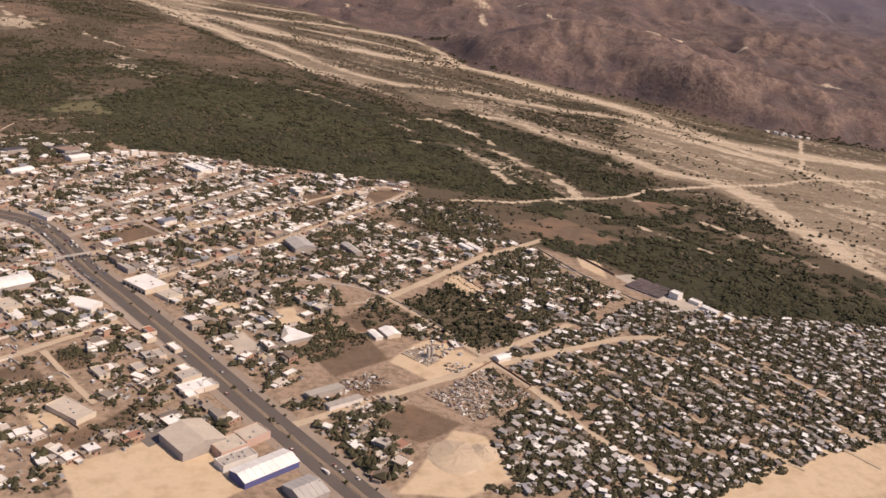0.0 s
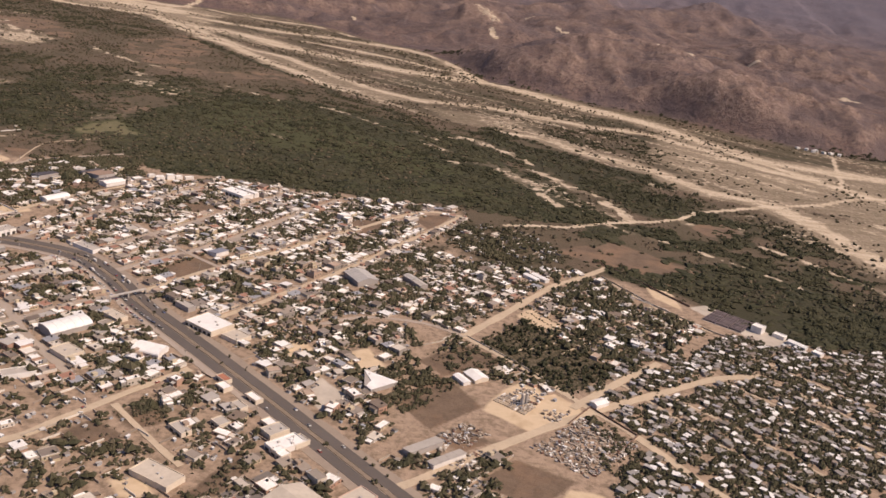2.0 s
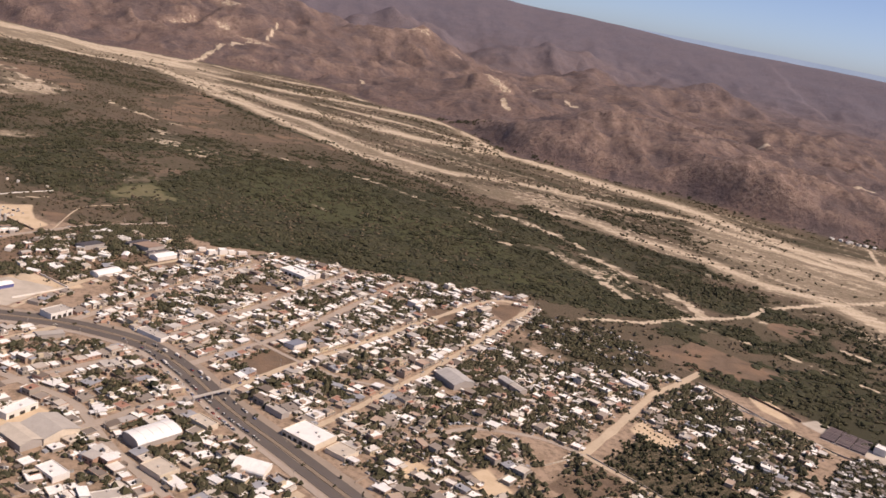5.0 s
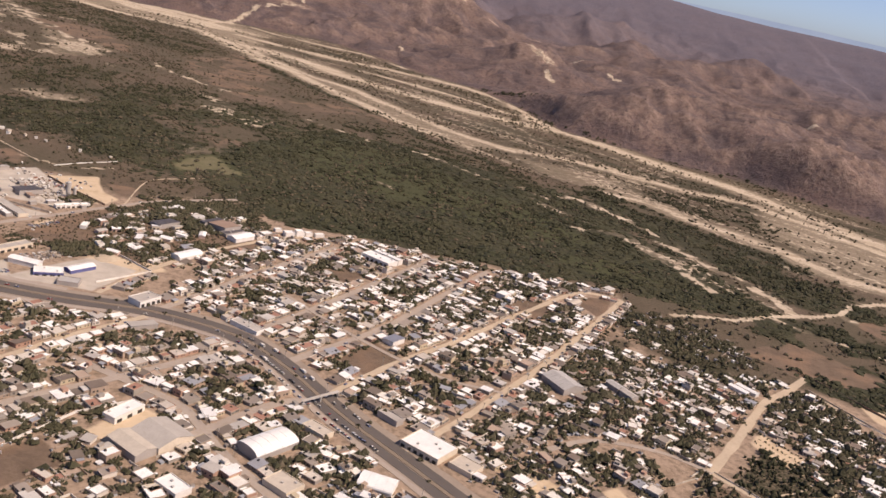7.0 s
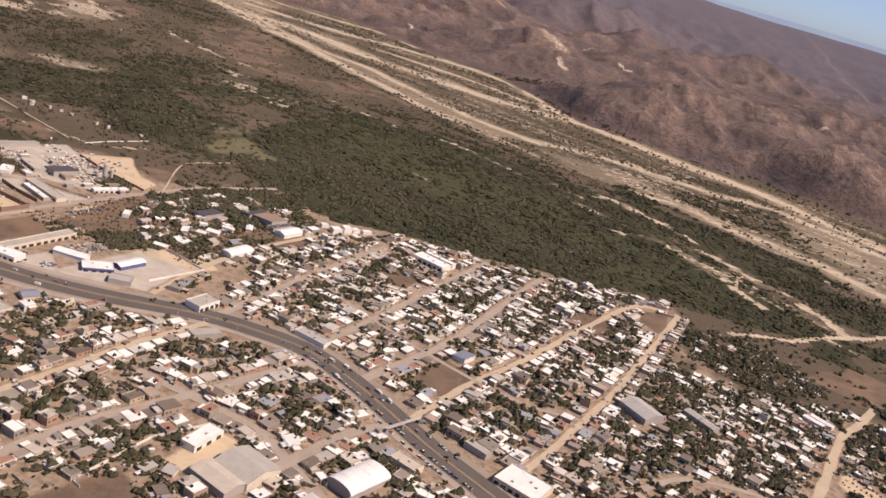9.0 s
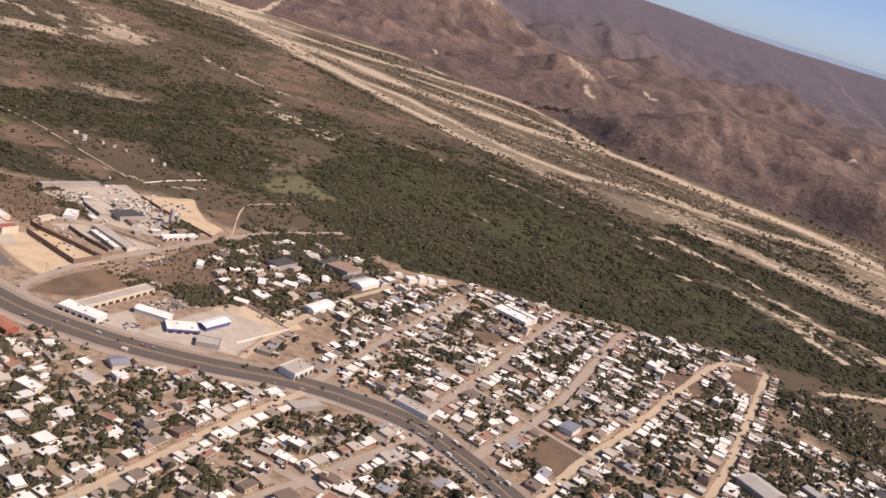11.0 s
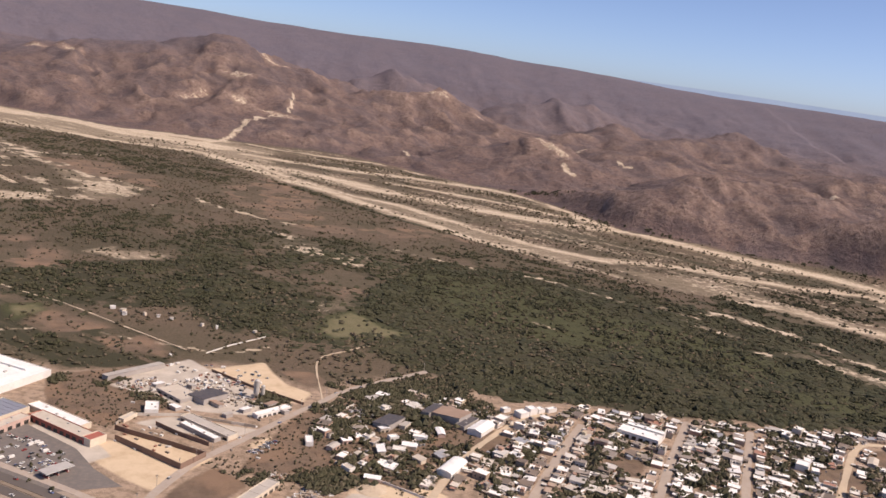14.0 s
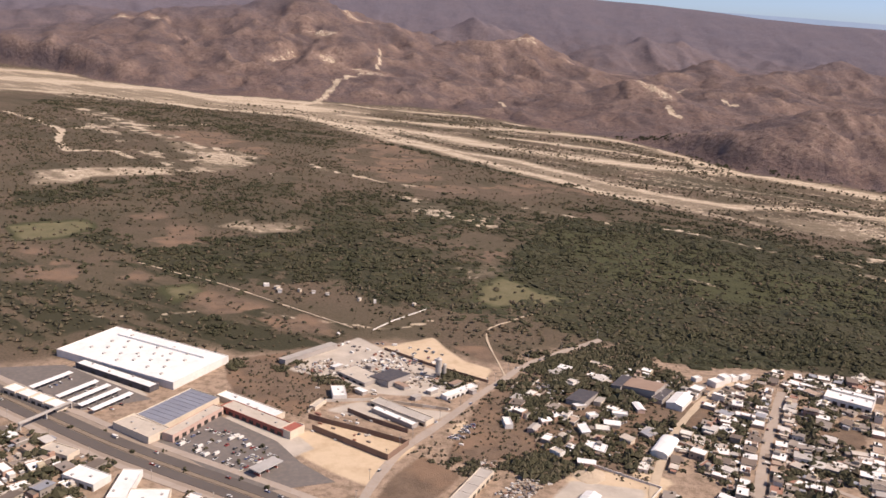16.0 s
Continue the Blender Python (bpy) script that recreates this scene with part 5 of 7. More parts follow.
# works yard and compounds
hall("works_shed", "wide concrete-roofed works shed in the yard", -513, 865, 24, 16, -45, 2.8, "flat", WALL_G, TAN_ROOF, doors=4)
hall("works_shed", "dark brown open works shed", -495, 863, 19, 16, 45, 3, "shed", WALL_G, ROOF_D)
hall("long_shed", "long pale shed along the yard edge", -547, 898, 44, 6, 46, 3.5, "shed", WALL_G, CONCRETE, panels=5)
hall("row_building", "grey row of workshops", -489, 816, 40, 8, -40, 3.2, "flat", CREAM, CONCRETE, doors=8, panels=5)
hall("shop_row", "long grey-roofed shop row beside a dry lot", -461, 727, 52, 7.5, 60, 3.6, "flat", CREAM, CONCRETE, doors=10, panels=6)
hall("shop_row", "white shop at the highway edge", -471, 699, 24, 10, -17, 3.6, "flat", WALL_W, WHITE, doors=6)
# blue complex on the highway
hall("blue_hall", "white-roofed hall with deep blue walls", -404, 722, 19, 7.5, 55, 3.2, "gable", BLUE, WHITE, panels=6)
hall("blue_block", "low white roofed block with blue band", -419, 708, 18, 11, 20, 2.8, "flat", WALL_W, WHITE, band=BLUE, doors=4)
hall("workshop_roof", "white roofed workshop beside a scrap yard", -437, 716, 20, 7, -10, 4, "gable", WALL_W, WHITE)
hall("workshop", "dark ribbed workshop roof", -402, 697, 13, 9, 5, 3.2, "flat", WALL_G, GREY_METAL, panels=6)
hall("corner_block", "pale two-storey corner block by the highway", -352, 688, 17, 11, 58, 5, "flat", WALL_W, CONCRETE, windows=5, doors=4)
hall("arched_hall", "white hall with a rounded roof", -348, 781, 22, 9, 57, 3.2, "arch", WALL_W, WHITE)
hall("school_block", "white flat-roofed school block", -209, 850, 28, 13, -36, 5, "flat", WALL_W, WHITE, windows=7, doors=6)
hall("school_block", "long white school wing", -202, 858, 26, 6, -36, 5.4, "flat", WALL_W, WHITE)
hall("dark_shed", "dark sheet-roofed shed beside a stable", -349, 868, 20, 6, 55, 3.5, "shed", WALL_G, ROOF_D)
hall("brown_shed", "wide brown sheet-roofed stable", -338, 861, 16, 24, 50, 3.5, "shed", WALL_G, ROOF_B)
hall("dark_shed", "dark shade roof beside a white hall", -328, 850, 20, 7, 52, 3.4, "flat", WALL_G, ROOF_D)
hall("white_hall", "white-roofed hall beside dark sheds", -320, 842, 20, 10, 54, 4, "gable", WALL_W, WHITE)
hall("dark_blue_shed", "dark blue sheet-roofed shed under trees", -380, 842, 19, 12, 53, 3.5, "shed", WALL_G, ROOF_D)
for wx_, wy_, ww_, wd_, wh_ in ((-286, 873, 8, 7, 4.4), (-278, 879, 7, 6, 5.6), (-271, 883, 6, 5, 3.6), (-262, 886, 8, 4, 3.0), (-296, 880, 6, 4, 3.0)):
    hall("white_house", "white block house at the forest edge", wx_, wy_, ww_, wd_, 30, wh_, "flat", WALL_W, WHITE, windows=2)
# south-west
hall("double_warehouse", "large tan warehouse roof beside a grey one", -310.5, 522.5, 21, 12, -38, 4.6, "gable", WALL_G, TAN_ROOF)
hall("double_warehouse", "large grey warehouse roof with white gate front", -300, 534.5, 21, 20, -38, 4.8, "gable", CREAM, CONCRETE)
hall("white_courtyard_house", "white flat-roofed courtyard house", -323, 551, 20, 8, 62, 4, "flat", WALL_W, WHITE, doors=3)
hall("arched_warehouse", "warehouse with rounded white metal roof", -251, 542, 26, 14.5, 49, 4, "arch", WALL_G, WHITE, panels=5)
hall("market_hall", "white flat-roofed market block on the highway", -171, 566, 24, 19, -36, 4, "flat", CREAM, WHITE, doors=6)
hall("market_hall", "grey-roofed block with grey front", -192, 590, 14, 6, -40, 4, "flat", WALL_G, CONCRETE, windows=4)
hall("metal_hall", "large grey-blue ribbed metal hall", -83, 672, 22, 17, -58, 5, "gable", WALL_G, GREY_METAL, panels=7)
hall("metal_shed", "smaller grey metal shed", -46, 682, 11, 6.5, -56, 4, "gable", WALL_G, GREY_METAL, panels=4)
hall("metal_shed", "pale ribbed metal shed beside another", -39, 672, 11, 6.5, -56, 4, "gable", WALL_G, CONCRETE, panels=4)
hall("long_roof", "long white sheet roof", 50, 714, 14, 4.5, -50, 3, "gable", WALL_W, WHITE)
hall("long_roof", "long white sheet roof beside another", 57, 716, 16, 4.5, -50, 3, "gable", WALL_W, WHITE)
hall("field_shed", "pale open shed beside a bare yard", -48, 832, 14, 6, 52, 3.2, "gable", WALL_G, TAN_ROOF)
hall("green_white_house", "pale two-storey house block", -108, 818, 10, 8, 52, 5, "flat", WALL_W, WHITE, windows=3)
hall("blue_roofed_house", "house with pale blue roof at a street corner", -193, 694, 12, 9, 52, 3.4, "shed", WALL_W, BLUE_METAL)
hall("white_wall_shed", "white shed with long wall", -285, 676, 22, 8, -32, 3.4, "flat", WALL_W, CONCRETE)
# south-east and highway
hall("gabled_warehouse", "large tan gabled warehouse with dark flank", -93, 385, 22, 23.5, -44, 6, "gable", WALL_G, TAN_ROOF)
hall("pink_block", "pink block with cream roof", -75, 383, 12, 15, -46, 5, "flat", PINK, TAN_ROOF)
hall("pink_block", "pink roadside block with tan roof", -66, 395, 11, 15, -42, 5, "flat", PINK, TAN_ROOF)
hall("blue_warehouse", "white-roofed warehouse with blue walls", -54.5, 368, 31, 13, 46, 4.4, "gable", BLUE, WHITE, panels=8)
hall("loading_block", "white loading block with vents", -69, 373, 19, 8, 45, 4.2, "flat", WALL_W, CONCRETE, vents=5)
hall("grey_warehouse", "grey roofed warehouse with skylights", -33, 354, 15, 16, 44, 4.0, "gable", WALL_G, GREY_METAL, panels=5)
hall("pale_workshops", "pale group of workshops by the highway", -105, 437, 10, 18, -46, 3.5, "flat", WALL_W, WHITE, doors=2)
hall("pale_workshops", "pale grey workshop by the highway", -112, 449, 9, 12, -46, 3.2, "flat", CREAM, CONCRETE)
hall("tan_workshop", "tan flat-roofed workshop in a walled lot", -158, 401, 23, 12, -30, 3.5, "flat", CREAM, TAN_ROOF)
FOOTPRINTS.append((-62, 511, 12, 16, 18, 55))
wedge = thing("wedge_hall", "white triangular roof over a dark walled hall", "building")
part("wall", prism(B(), [(-71, 523), (-70, 505), (-66, 500.5), (-51.5, 513)], -0.1, 2.6, "z"), WALL_G, wedge)
part("roof", prism(B(), [(-71.4, 524), (-66.5, 511), (-69, 504), (-66, 500), (-51, 513)], 2.6, 2.95, "z"), WHITE, wedge)
hall("white_shed", "white shed in a fenced yard", -13, 527, 11, 5, -57, 2.6, "gable", WALL_W, WHITE)
hall("pale_shed", "pale low-gabled yard building", -4, 533, 12, 10, -57, 2.6, "gable", CREAM, WHITE, panels=3)
hall("roadside_shed", "long grey roadside shed", -36, 447, 22, 6, 40, 3.5, "shed", WALL_G, CONCRETE)
hall("roadside_shed", "long pale roadside shed", -24, 438, 22, 5, 40, 3, "shed", WALL_W, CONCRETE, panels=4)
hall("settlement_hall", "white roofed shed at the settlement corner", 68, 514, 10, 6, 36, 3, "gable", WALL_W, WHITE)
hall("plant_block", "white square plant building", 214, 655, 8, 8, -44, 6, "flat", WALL_W, WHITE)
hall("plant_block", "long white roofed plant shed", 236, 634, 14, 5, -50, 3, "gable", WALL_W, WHITE)
hall("plant_block", "low white plant building", 228, 648, 9, 6, -44, 3, "flat", WALL_W, WHITE)
hall("plant_block", "small white plant store", 246, 622, 7, 6, -50, 3, "flat", WALL_W, WHITE)
hall("workshop_hall", "tan flat-roofed workshop hall by a bare yard", -239, 511, 15, 12, -37, 3.6, "flat", CREAM, TAN_ROOF)
hall("workshop_block", "pale concrete workshop block", -254, 482, 17, 8, 32, 3.2, "flat", WALL_W, CONCRETE)
hall("white_store", "small store with bright white roof", -266, 481, 8, 4.5, -60, 3.4, "shed", WALL_W, WHITE)
hall("white_block", "white flat-roofed block by the street", -285, 496, 14, 9, -37, 3.6, "flat", WALL_W, WHITE, doors=3)
hall("tan_block", "tan roofed block beside the highway", -229, 564, 15, 8, -37, 3.6, "flat", CREAM, TAN_ROOF)
hall("white_hall", "white low-arched hall by the highway", -196, 524, 17, 12, -15, 2.6, "arch", WALL_W, WHITE, panels=4)
hall("red_hall", "long brick red hall by the highway", -498, 664, 14, 7, -37, 3.6, "gable", BRICK_RED, TILE)
hall("grey_house", "long low house with grey roof", -491, 636, 11, 6, -37, 2.6, "flat", WALL_G, CONCRETE)
hall("white_block", "white flat-roofed workshop block", -466, 614, 13, 7, -25, 3, "flat", CREAM, WHITE)
hall("grey_block", "wide workshop block with grey roof", -446, 632, 13, 8, -30, 3, "flat", CREAM, CONCRETE)
hall("blue_roofed_house", "house with pale blue-grey metal roof", -438, 653, 9, 8, 40, 2.8, "gable", CREAM, BLUE_METAL)
hall("grey_shed", "low grey sheet-roofed shed by the highway", -343, 652, 16, 8, 35, 2.8, "shed", WALL_G, CONCRETE)
hall("yard_office", "small white office block in a walled yard", -525, 837, 8, 14, 8, 4, "flat", WALL_W, WHITE, windows=3)
hall("rear_block", "pale low row behind the walled lots", -536, 822, 12, 4, 62, 2.6, "flat", CREAM, TAN_ROOF)
hall("yard_row", "white shop row at the street", -453.5, 846, 27, 5, 42, 3, "flat", WALL_W, WHITE, doors=7)
hall("white_row", "long white roof beside the workshops", -493, 808.5, 30, 5, -42, 2.8, "flat", WALL_G, WHITE)
hall("market_annex", "low white annex of the market block", -152, 553, 14, 12, -36, 3, "flat", CREAM, TAN_ROOF)

# scattered houses in the west
for i, (hx_, hy_) in enumerate(((-379, 819), (-370, 839), (-348, 832), (-408, 773), (-370, 808), (-408, 810), (-394, 819), (-388, 800), (-400, 790), (-362, 822), (-384, 831), (-416, 800), (-430, 806), (-366, 790), (-395, 762))):
    hall("cottage", "small pale cottage among trees", hx_, hy_, 6 + (i * 7 % 5), 4.5 + (i * 3 % 3), 20 + 37 * (i % 5), 2.9, ("flat", "shed", "gable")[i % 3], (WALL_W, CREAM, PINK)[i % 3], (WHITE, CONCRETE, WHITE, TAN_ROOF, WHITE)[i % 5], doors=2)
for i, (hx_, hy_) in enumerate(((-591, 1041), (-582, 1035), (-579, 1027), (-564, 1030), (-542, 1024), (-517, 1014), (-505, 1011), (-475, 1007), (-553, 1028))):
    hall("farm_house", "small white farm house between the woods", hx_, hy_, 4.2 if i < 3 else 2.6, 3 if i < 3 else 2.0, 15 + 40 * (i % 4), 2.6, ("flat", "shed", "gable")[i % 3], (WALL_W, CREAM)[i % 2], (WHITE, TAN_ROOF, CONCRETE)[i % 3])
for i, (hx_, hy_) in enumerate(((-507, 880), (-528, 878), (-488, 852), (-480, 836), (-512, 842), (-455, 858), (-446, 848), (-470, 846))):
    hall("yard_shed", "small grey shed in the works yard", hx_, hy_, 5 + (i % 3) * 1.6, 4, -45 + 90 * (i % 2), 2.6, "shed", WALL_G, (CONCRETE, WHITE, ROOF_B)[i % 3])

RANCH = ((558, 1440), (571, 1436), (584, 1431), (592, 1420), (604, 1421), (616, 1417), (577, 1424))
for i, (hx_, hy_) in enumerate(RANCH):
    hall("ranch_house", "small white ranch house at the foot of the hills", hx_, hy_, 6 + i % 3 * 2, 5, 25 + 31 * (i % 4), 3.4, "flat", WALL_W, WHITE, z=float(height(np.array([hx_]), np.array([hy_]))[0]) - 0.2)

for px_, py_, pw_, pd_, pm_ in ((-116, 456, 7, 6, WHITE), (-99, 441, 8, 9, GREY_METAL), (-106, 429, 9, 6, WHITE), (-134, 470, 9, 5, CONCRETE), (-128, 480, 10, 5, WHITE), (-146, 489, 8, 6, WHITE), (-148, 498, 9, 5, TILE), (-158, 442, 12, 6, CONCRETE), (-140, 452, 8, 7, CONCRETE)):
    hall("roadside_block", "pale flat-roofed roadside block", px_, py_, pw_, pd_, -44, 3.0, "flat", CREAM, pm_, doors=2)


# ---- houses placed lot by lot ----
def taken(x, y, r=4.0):
    for fx_, fy_, fr, w, d, ang in FOOTPRINTS:
        a = radians(-ang)
        lx, ly = (x - fx_) * math.cos(a) - (y - fy_) * math.sin(a), (x - fx_) * math.sin(a) + (y - fy_) * math.cos(a)
        if abs(lx) < w / 2 + r and abs(ly) < d / 2 + r:
            return True
    return False


rng = np.random.default_rng(21)
SITES, TREES, WALLS, CLUTTER = [], [], [], []


def leafy(x, y):
    return float(step(0.38, 0.62, fbm(np.array([x]), np.array([y]), 34, 3, 117))[0])


for key in "abcdemnolq":
    pts, w, _ = STREETS[key]
    c, t = along(pts, 7.4)
    for i in range(1, len(c) - 1):
        for side in (-1, 1):
            o = side * (w / 2 + rng.uniform(4.2, 5.4))
            x, y = c[i, 0] - t[i, 1] * o, c[i, 1] + t[i, 0] * o
            pos_ = (np.array([x]), np.array([y]))
            if rng.uniform() < 0.86 and off_roads(*pos_, 2.6)[0] and not taken(x, y, 2.5) and not any(inside(*pos_, q)[0] for q in KEEP_OUT):
                SITES.append((x, y, math.degrees(math.atan2(t[i, 1], t[i, 0])) + (180 if side < 0 else 0) + rng.normal(0, 3), "town", rng.uniform()))
                if rng.uniform() < 0.6:
                    TREES.append((x - t[i, 1] * side * 4.6, y + t[i, 0] * side * 4.6, rng.uniform(0.9, 2.2)))
FRONT = np.array([(s[0], s[1]) for s in SITES])
for poly, ang, lw, ld, chance, kind in DISTRICTS:
    p = np.array(poly, float)
    a = radians(ang)
    ux, uy = np.array((math.cos(a), math.sin(a))), np.array((-math.sin(a), math.cos(a)))
    pu, pv = p @ ux, p @ uy
    U, V = np.meshgrid(np.arange(pu.min(), pu.max(), lw), np.arange(pv.min(), pv.max(), ld))
    gx, gy = (U[..., None] * ux + V[..., None] * uy).reshape(-1, 2).T
    loose = 0.55 if kind == "shacks" else 0.22
    gx, gy = gx + rng.normal(0, lw * loose, len(gx)), gy + rng.normal(0, ld * loose, len(gx))
    small = kind == "shacks"
    ok = inside(gx, gy, poly) & off_roads(gx, gy, 1.8 if small else 3.6)
    if not small:
        ok &= ~inside(gx, gy, SETTLEMENT)
    for q in KEEP_OUT:
        ok &= ~inside(gx, gy, q)
    open_ = fbm(gx, gy, 60, 2, 113)
    for x, y, o in zip(gx[ok], gy[ok], open_[ok]):
        if taken(x, y, 2.5) or np.min(np.hypot(FRONT[:, 0] - x, FRONT[:, 1] - y)) < 5.6:
            continue
        dry = x < -100 and y < 475
        if rng.uniform() < chance - (0.25 if o > 0.6 else 0) - (0.3 if dry else 0):
            SITES.append((x, y, ang + rng.normal(0, 20 if small else 9) + 90 * rng.integers(0, 4), kind, rng.uniform()))
        elif not small and rng.uniform() < (0.2 if dry else 0.5):
            TREES.append((x, y, rng.uniform(1.4, 2.6)))
        lush = (0.44 + 0.56 * leafy(x, y) + (0.15 if x > -110 else 0.0)) * (0.45 if dry else 1.0)
        for _ in range(5 if small else 4):
            if rng.uniform() < lush:
                tx, ty = x + rng.choice((-1, 1)) * lw * rng.uniform(0.25, 0.6), y + rng.choice((-1, 1)) * ld * rng.uniform(0.25, 0.6)
                TREES.append((tx, ty, rng.uniform(0.7, 2.0) if small else rng.uniform(0.9, 2.2) * (1.6 if rng.uniform() < 0.2 else 1.0)))
        for _ in range(1 if small else 2):
            CLUTTER.append((x + rng.normal(0, lw * 0.42), y + rng.normal(0, ld * 0.42), ang + 90 * rng.integers(0, 2) + rng.normal(0, 8), rng.uniform(0.7, 2.6)))
        if not small and rng.uniform() < 0.5:
            WALLS.append((x, y, ang, lw, ld, rng.integers(0, 3)))

# the nearest few hundred houses stand as things of their own; a line on the plan parts them from the rest
SITES.sort(key=lambda s: s[0] * 0.62 + s[1] * 0.78 if s[3] == "town" else 1e6 + s[0] * 0.62 + s[1] * 0.78)
NEAR = 214
for i, (x, y, ang, kind, pick) in enumerate(SITES[:NEAR]):
    proto = PROTOTYPES[int(pick * len(PROTOTYPES))]
    copy_thing(proto, pose(x, y, 0, 0, 0, ang))
for proto in PROTOTYPES:
    for o in (*proto.children_recursive, proto):
        bpy.data.objects.remove(o)


def shack(w, d, h, lean):
    e = thing("shack", "small board shack with a tilted sheet roof", "shack", group="settlement shacks")
    part("wall", box(B(), -w / 2, -d / 2, -0.1, w / 2, d / 2, h), SHACK, e)
    part("roof", prism(B(), [(-d / 2 - 0.25, h + 0.02), (d / 2 + 0.25, h + 0.02 + lean), (d / 2 + 0.25, h + 0.12 + lean), (-d / 2 - 0.25, h + 0.12)], -w / 2 - 0.25, w / 2 + 0.25), SHACK_ROOF, e)
    return e


SHACK_ROOF = worn("near_shack_roof", [(0.80, 0.78, 0.74), (0.36, 0.34, 0.32), (0.88, 0.86, 0.83), (0.48, 0.45, 0.42), (0.22, 0.19, 0.165), (0.86, 0.84, 0.81), (0.40, 0.39, 0.41)], 0.6, 0.1, grain=1.5, amount=0.35)
KINDS = [shack(3.2, 2.4, 1.6, 0.3), shack(4.6, 2.8, 1.8, 0.35), shack(2.6, 2.2, 1.5, 0.25), shack(3.8, 3.2, 1.9, 0.3)]
NEAR_SHACKS = [s for s in SITES if s[3] == "shacks"][:150]
for x, y, ang, kind, pick in NEAR_SHACKS:
    copy_thing(KINDS[int(pick * 4)], pose(x, y, 0, 0, 0, ang))
for proto in KINDS:
    for o in (*proto.children_recursive, proto):
        bpy.data.objects.remove(o)

CUBE_V = np.array([(x, y, z) for z in (0, 1) for x, y in ((-0.5, -0.5), (0.5, -0.5), (0.5, 0.5), (-0.5, 0.5))], float)
CUBE_F = np.array(((0, 3, 2, 1), (4, 5, 6, 7), (0, 1, 5, 4), (1, 2, 6, 5), (2, 3, 7, 6), (3, 0, 4, 7)))


class Heap:
    """Many boxes in one mesh, each with its own material slot."""

    def __init__(self):
        self.v, self.f, self.m, self.n = [], [], [], 0

    def add(self, x, y, z, ang, w, d, h, slot, lx=0.0, ly=0.0, tilt=0.0):
        c = CUBE_V * (w, d, h)
        c[:, 2] += tilt * c[:, 1]
        c[:, 0] += lx
        c[:, 1] += ly
        a = radians(ang)
        r = np.column_stack([c[:, 0] * math.cos(a) - c[:, 1] * math.sin(a) + x, c[:, 0] * math.sin(a) + c[:, 1] * math.cos(a) + y, c[:, 2] + z])
        self.v.append(r)
        self.f.append(CUBE_F + self.n)
        self.m += [slot] * 6
        self.n += 8

    def mesh(self, name, mats):
        return new(name, raw(name, np.vstack(self.v), np.vstack(self.f), mats, self.m))


far_town, far_shacks = Heap(), Heap()
done = {(s[0], s[1]) for s in NEAR_SHACKS}
for x, y, ang, kind, pick in SITES[NEAR:]:
    if (x, y) in done:
        continue
    if kind == "town":
        w, d, h = rng.uniform(4.2, 9.2), rng.uniform(4.2, 8.0), rng.choice((1.7, 1.9, 2.2, 3.8), p=(0.33, 0.3, 0.26, 0.11))
        far_town.add(x, y, -0.1, ang, w, d, h + 0.1, 0)
        if pick < 0.66:
            far_town.add(x, y, h, ang, w - 0.5, d - 0.5, 0.10, 1)
            for sx, sy, ww, dd in ((0, d / 2 - 0.12, w, 0.24), (0, -d / 2 + 0.12, w, 0.24), (w / 2 - 0.12, 0, 0.24, d - 0.48), (-w / 2 + 0.12, 0, 0.24, d - 0.48)):
                far_town.add(x, y, h, ang, ww, dd, 0.32, 0, sx, sy)
        else:
            far_town.add(x, y, h + 0.15, ang, w + 0.6, d + 0.6, 0.12, 2, tilt=rng.uniform(-0.12, 0.12))
        if rng.uniform() < 0.5:
            k = rng.choice((-1, 1))
            far_town.add(x, y, h * 0.7, ang, w * 0.45, d * 0.5, 0.1, 2, -w * 0.2 * k, d * 0.7 * k, rng.uniform(-0.1, 0.1))
            far_town.add(x, y, -0.1, ang, w * 0.4, 0.2, h * 0.75, 0, -w * 0.2 * k, d * 0.92 * k)
        if rng.uniform() < 0.75:
            far_town.add(x, y, -0.1, ang, w * 0.5, d * 0.6, h * 0.85, 0, w * 0.6, d * 0.1)
            far_town.add(x, y, h * 0.85 - 0.1, ang, w * 0.54, d * 0.66, 0.12, 1 if pick < 0.5 else 2, w * 0.6, d * 0.1)
        if rng.uniform() < 0.45:
            far_town.add(x, y, h + 0.1, ang, 0.9, 0.9, 1.0, 3, -w * 0.2, d * 0.2)
        if rng.uniform() < 0.25:
            far_town.add(x, y, h + 0.1, ang, w * 0.35, d * 0.4, 1.7, 0, -w * 0.25, -d * 0.2)
        for k in (-0.28, 0.1, 0.32):
            far_town.add(x, y, h * 0.35, ang, 0.9, 0.1, min(h, 2.4) * 0.4, 3, w * k, -d / 2 - 0.02)
            far_town.add(x, y, h * 0.35, ang, 0.9, 0.1, min(h, 2.4) * 0.4, 3, w * k, d / 2 + 0.02)
    else:
        w, d, h = rng.uniform(2.0, 5.0), rng.uniform(1.7, 3.4), rng.uniform(1.4, 2.1)
        far_shacks.add(x, y, -0.1, ang, w, d, h + 0.1, 0)
        far_shacks.add(x, y, h + 0.1, ang, w + 0.5, d + 0.5, 0.1, 1, tilt=rng.uniform(-0.14, 0.14))
        if rng.uniform() < 0.5:
            far_shacks.add(x, y, -0.1, ang + 6, w * 0.5, d * 0.7, h * 0.8, 0, w * 0.62, 0)
            far_shacks.add(x, y, h * 0.8 - 0.1, ang + 6, w * 0.6, d * 0.8, 0.1, 1, w * 0.62, 0, rng.uniform(-0.1, 0.1))
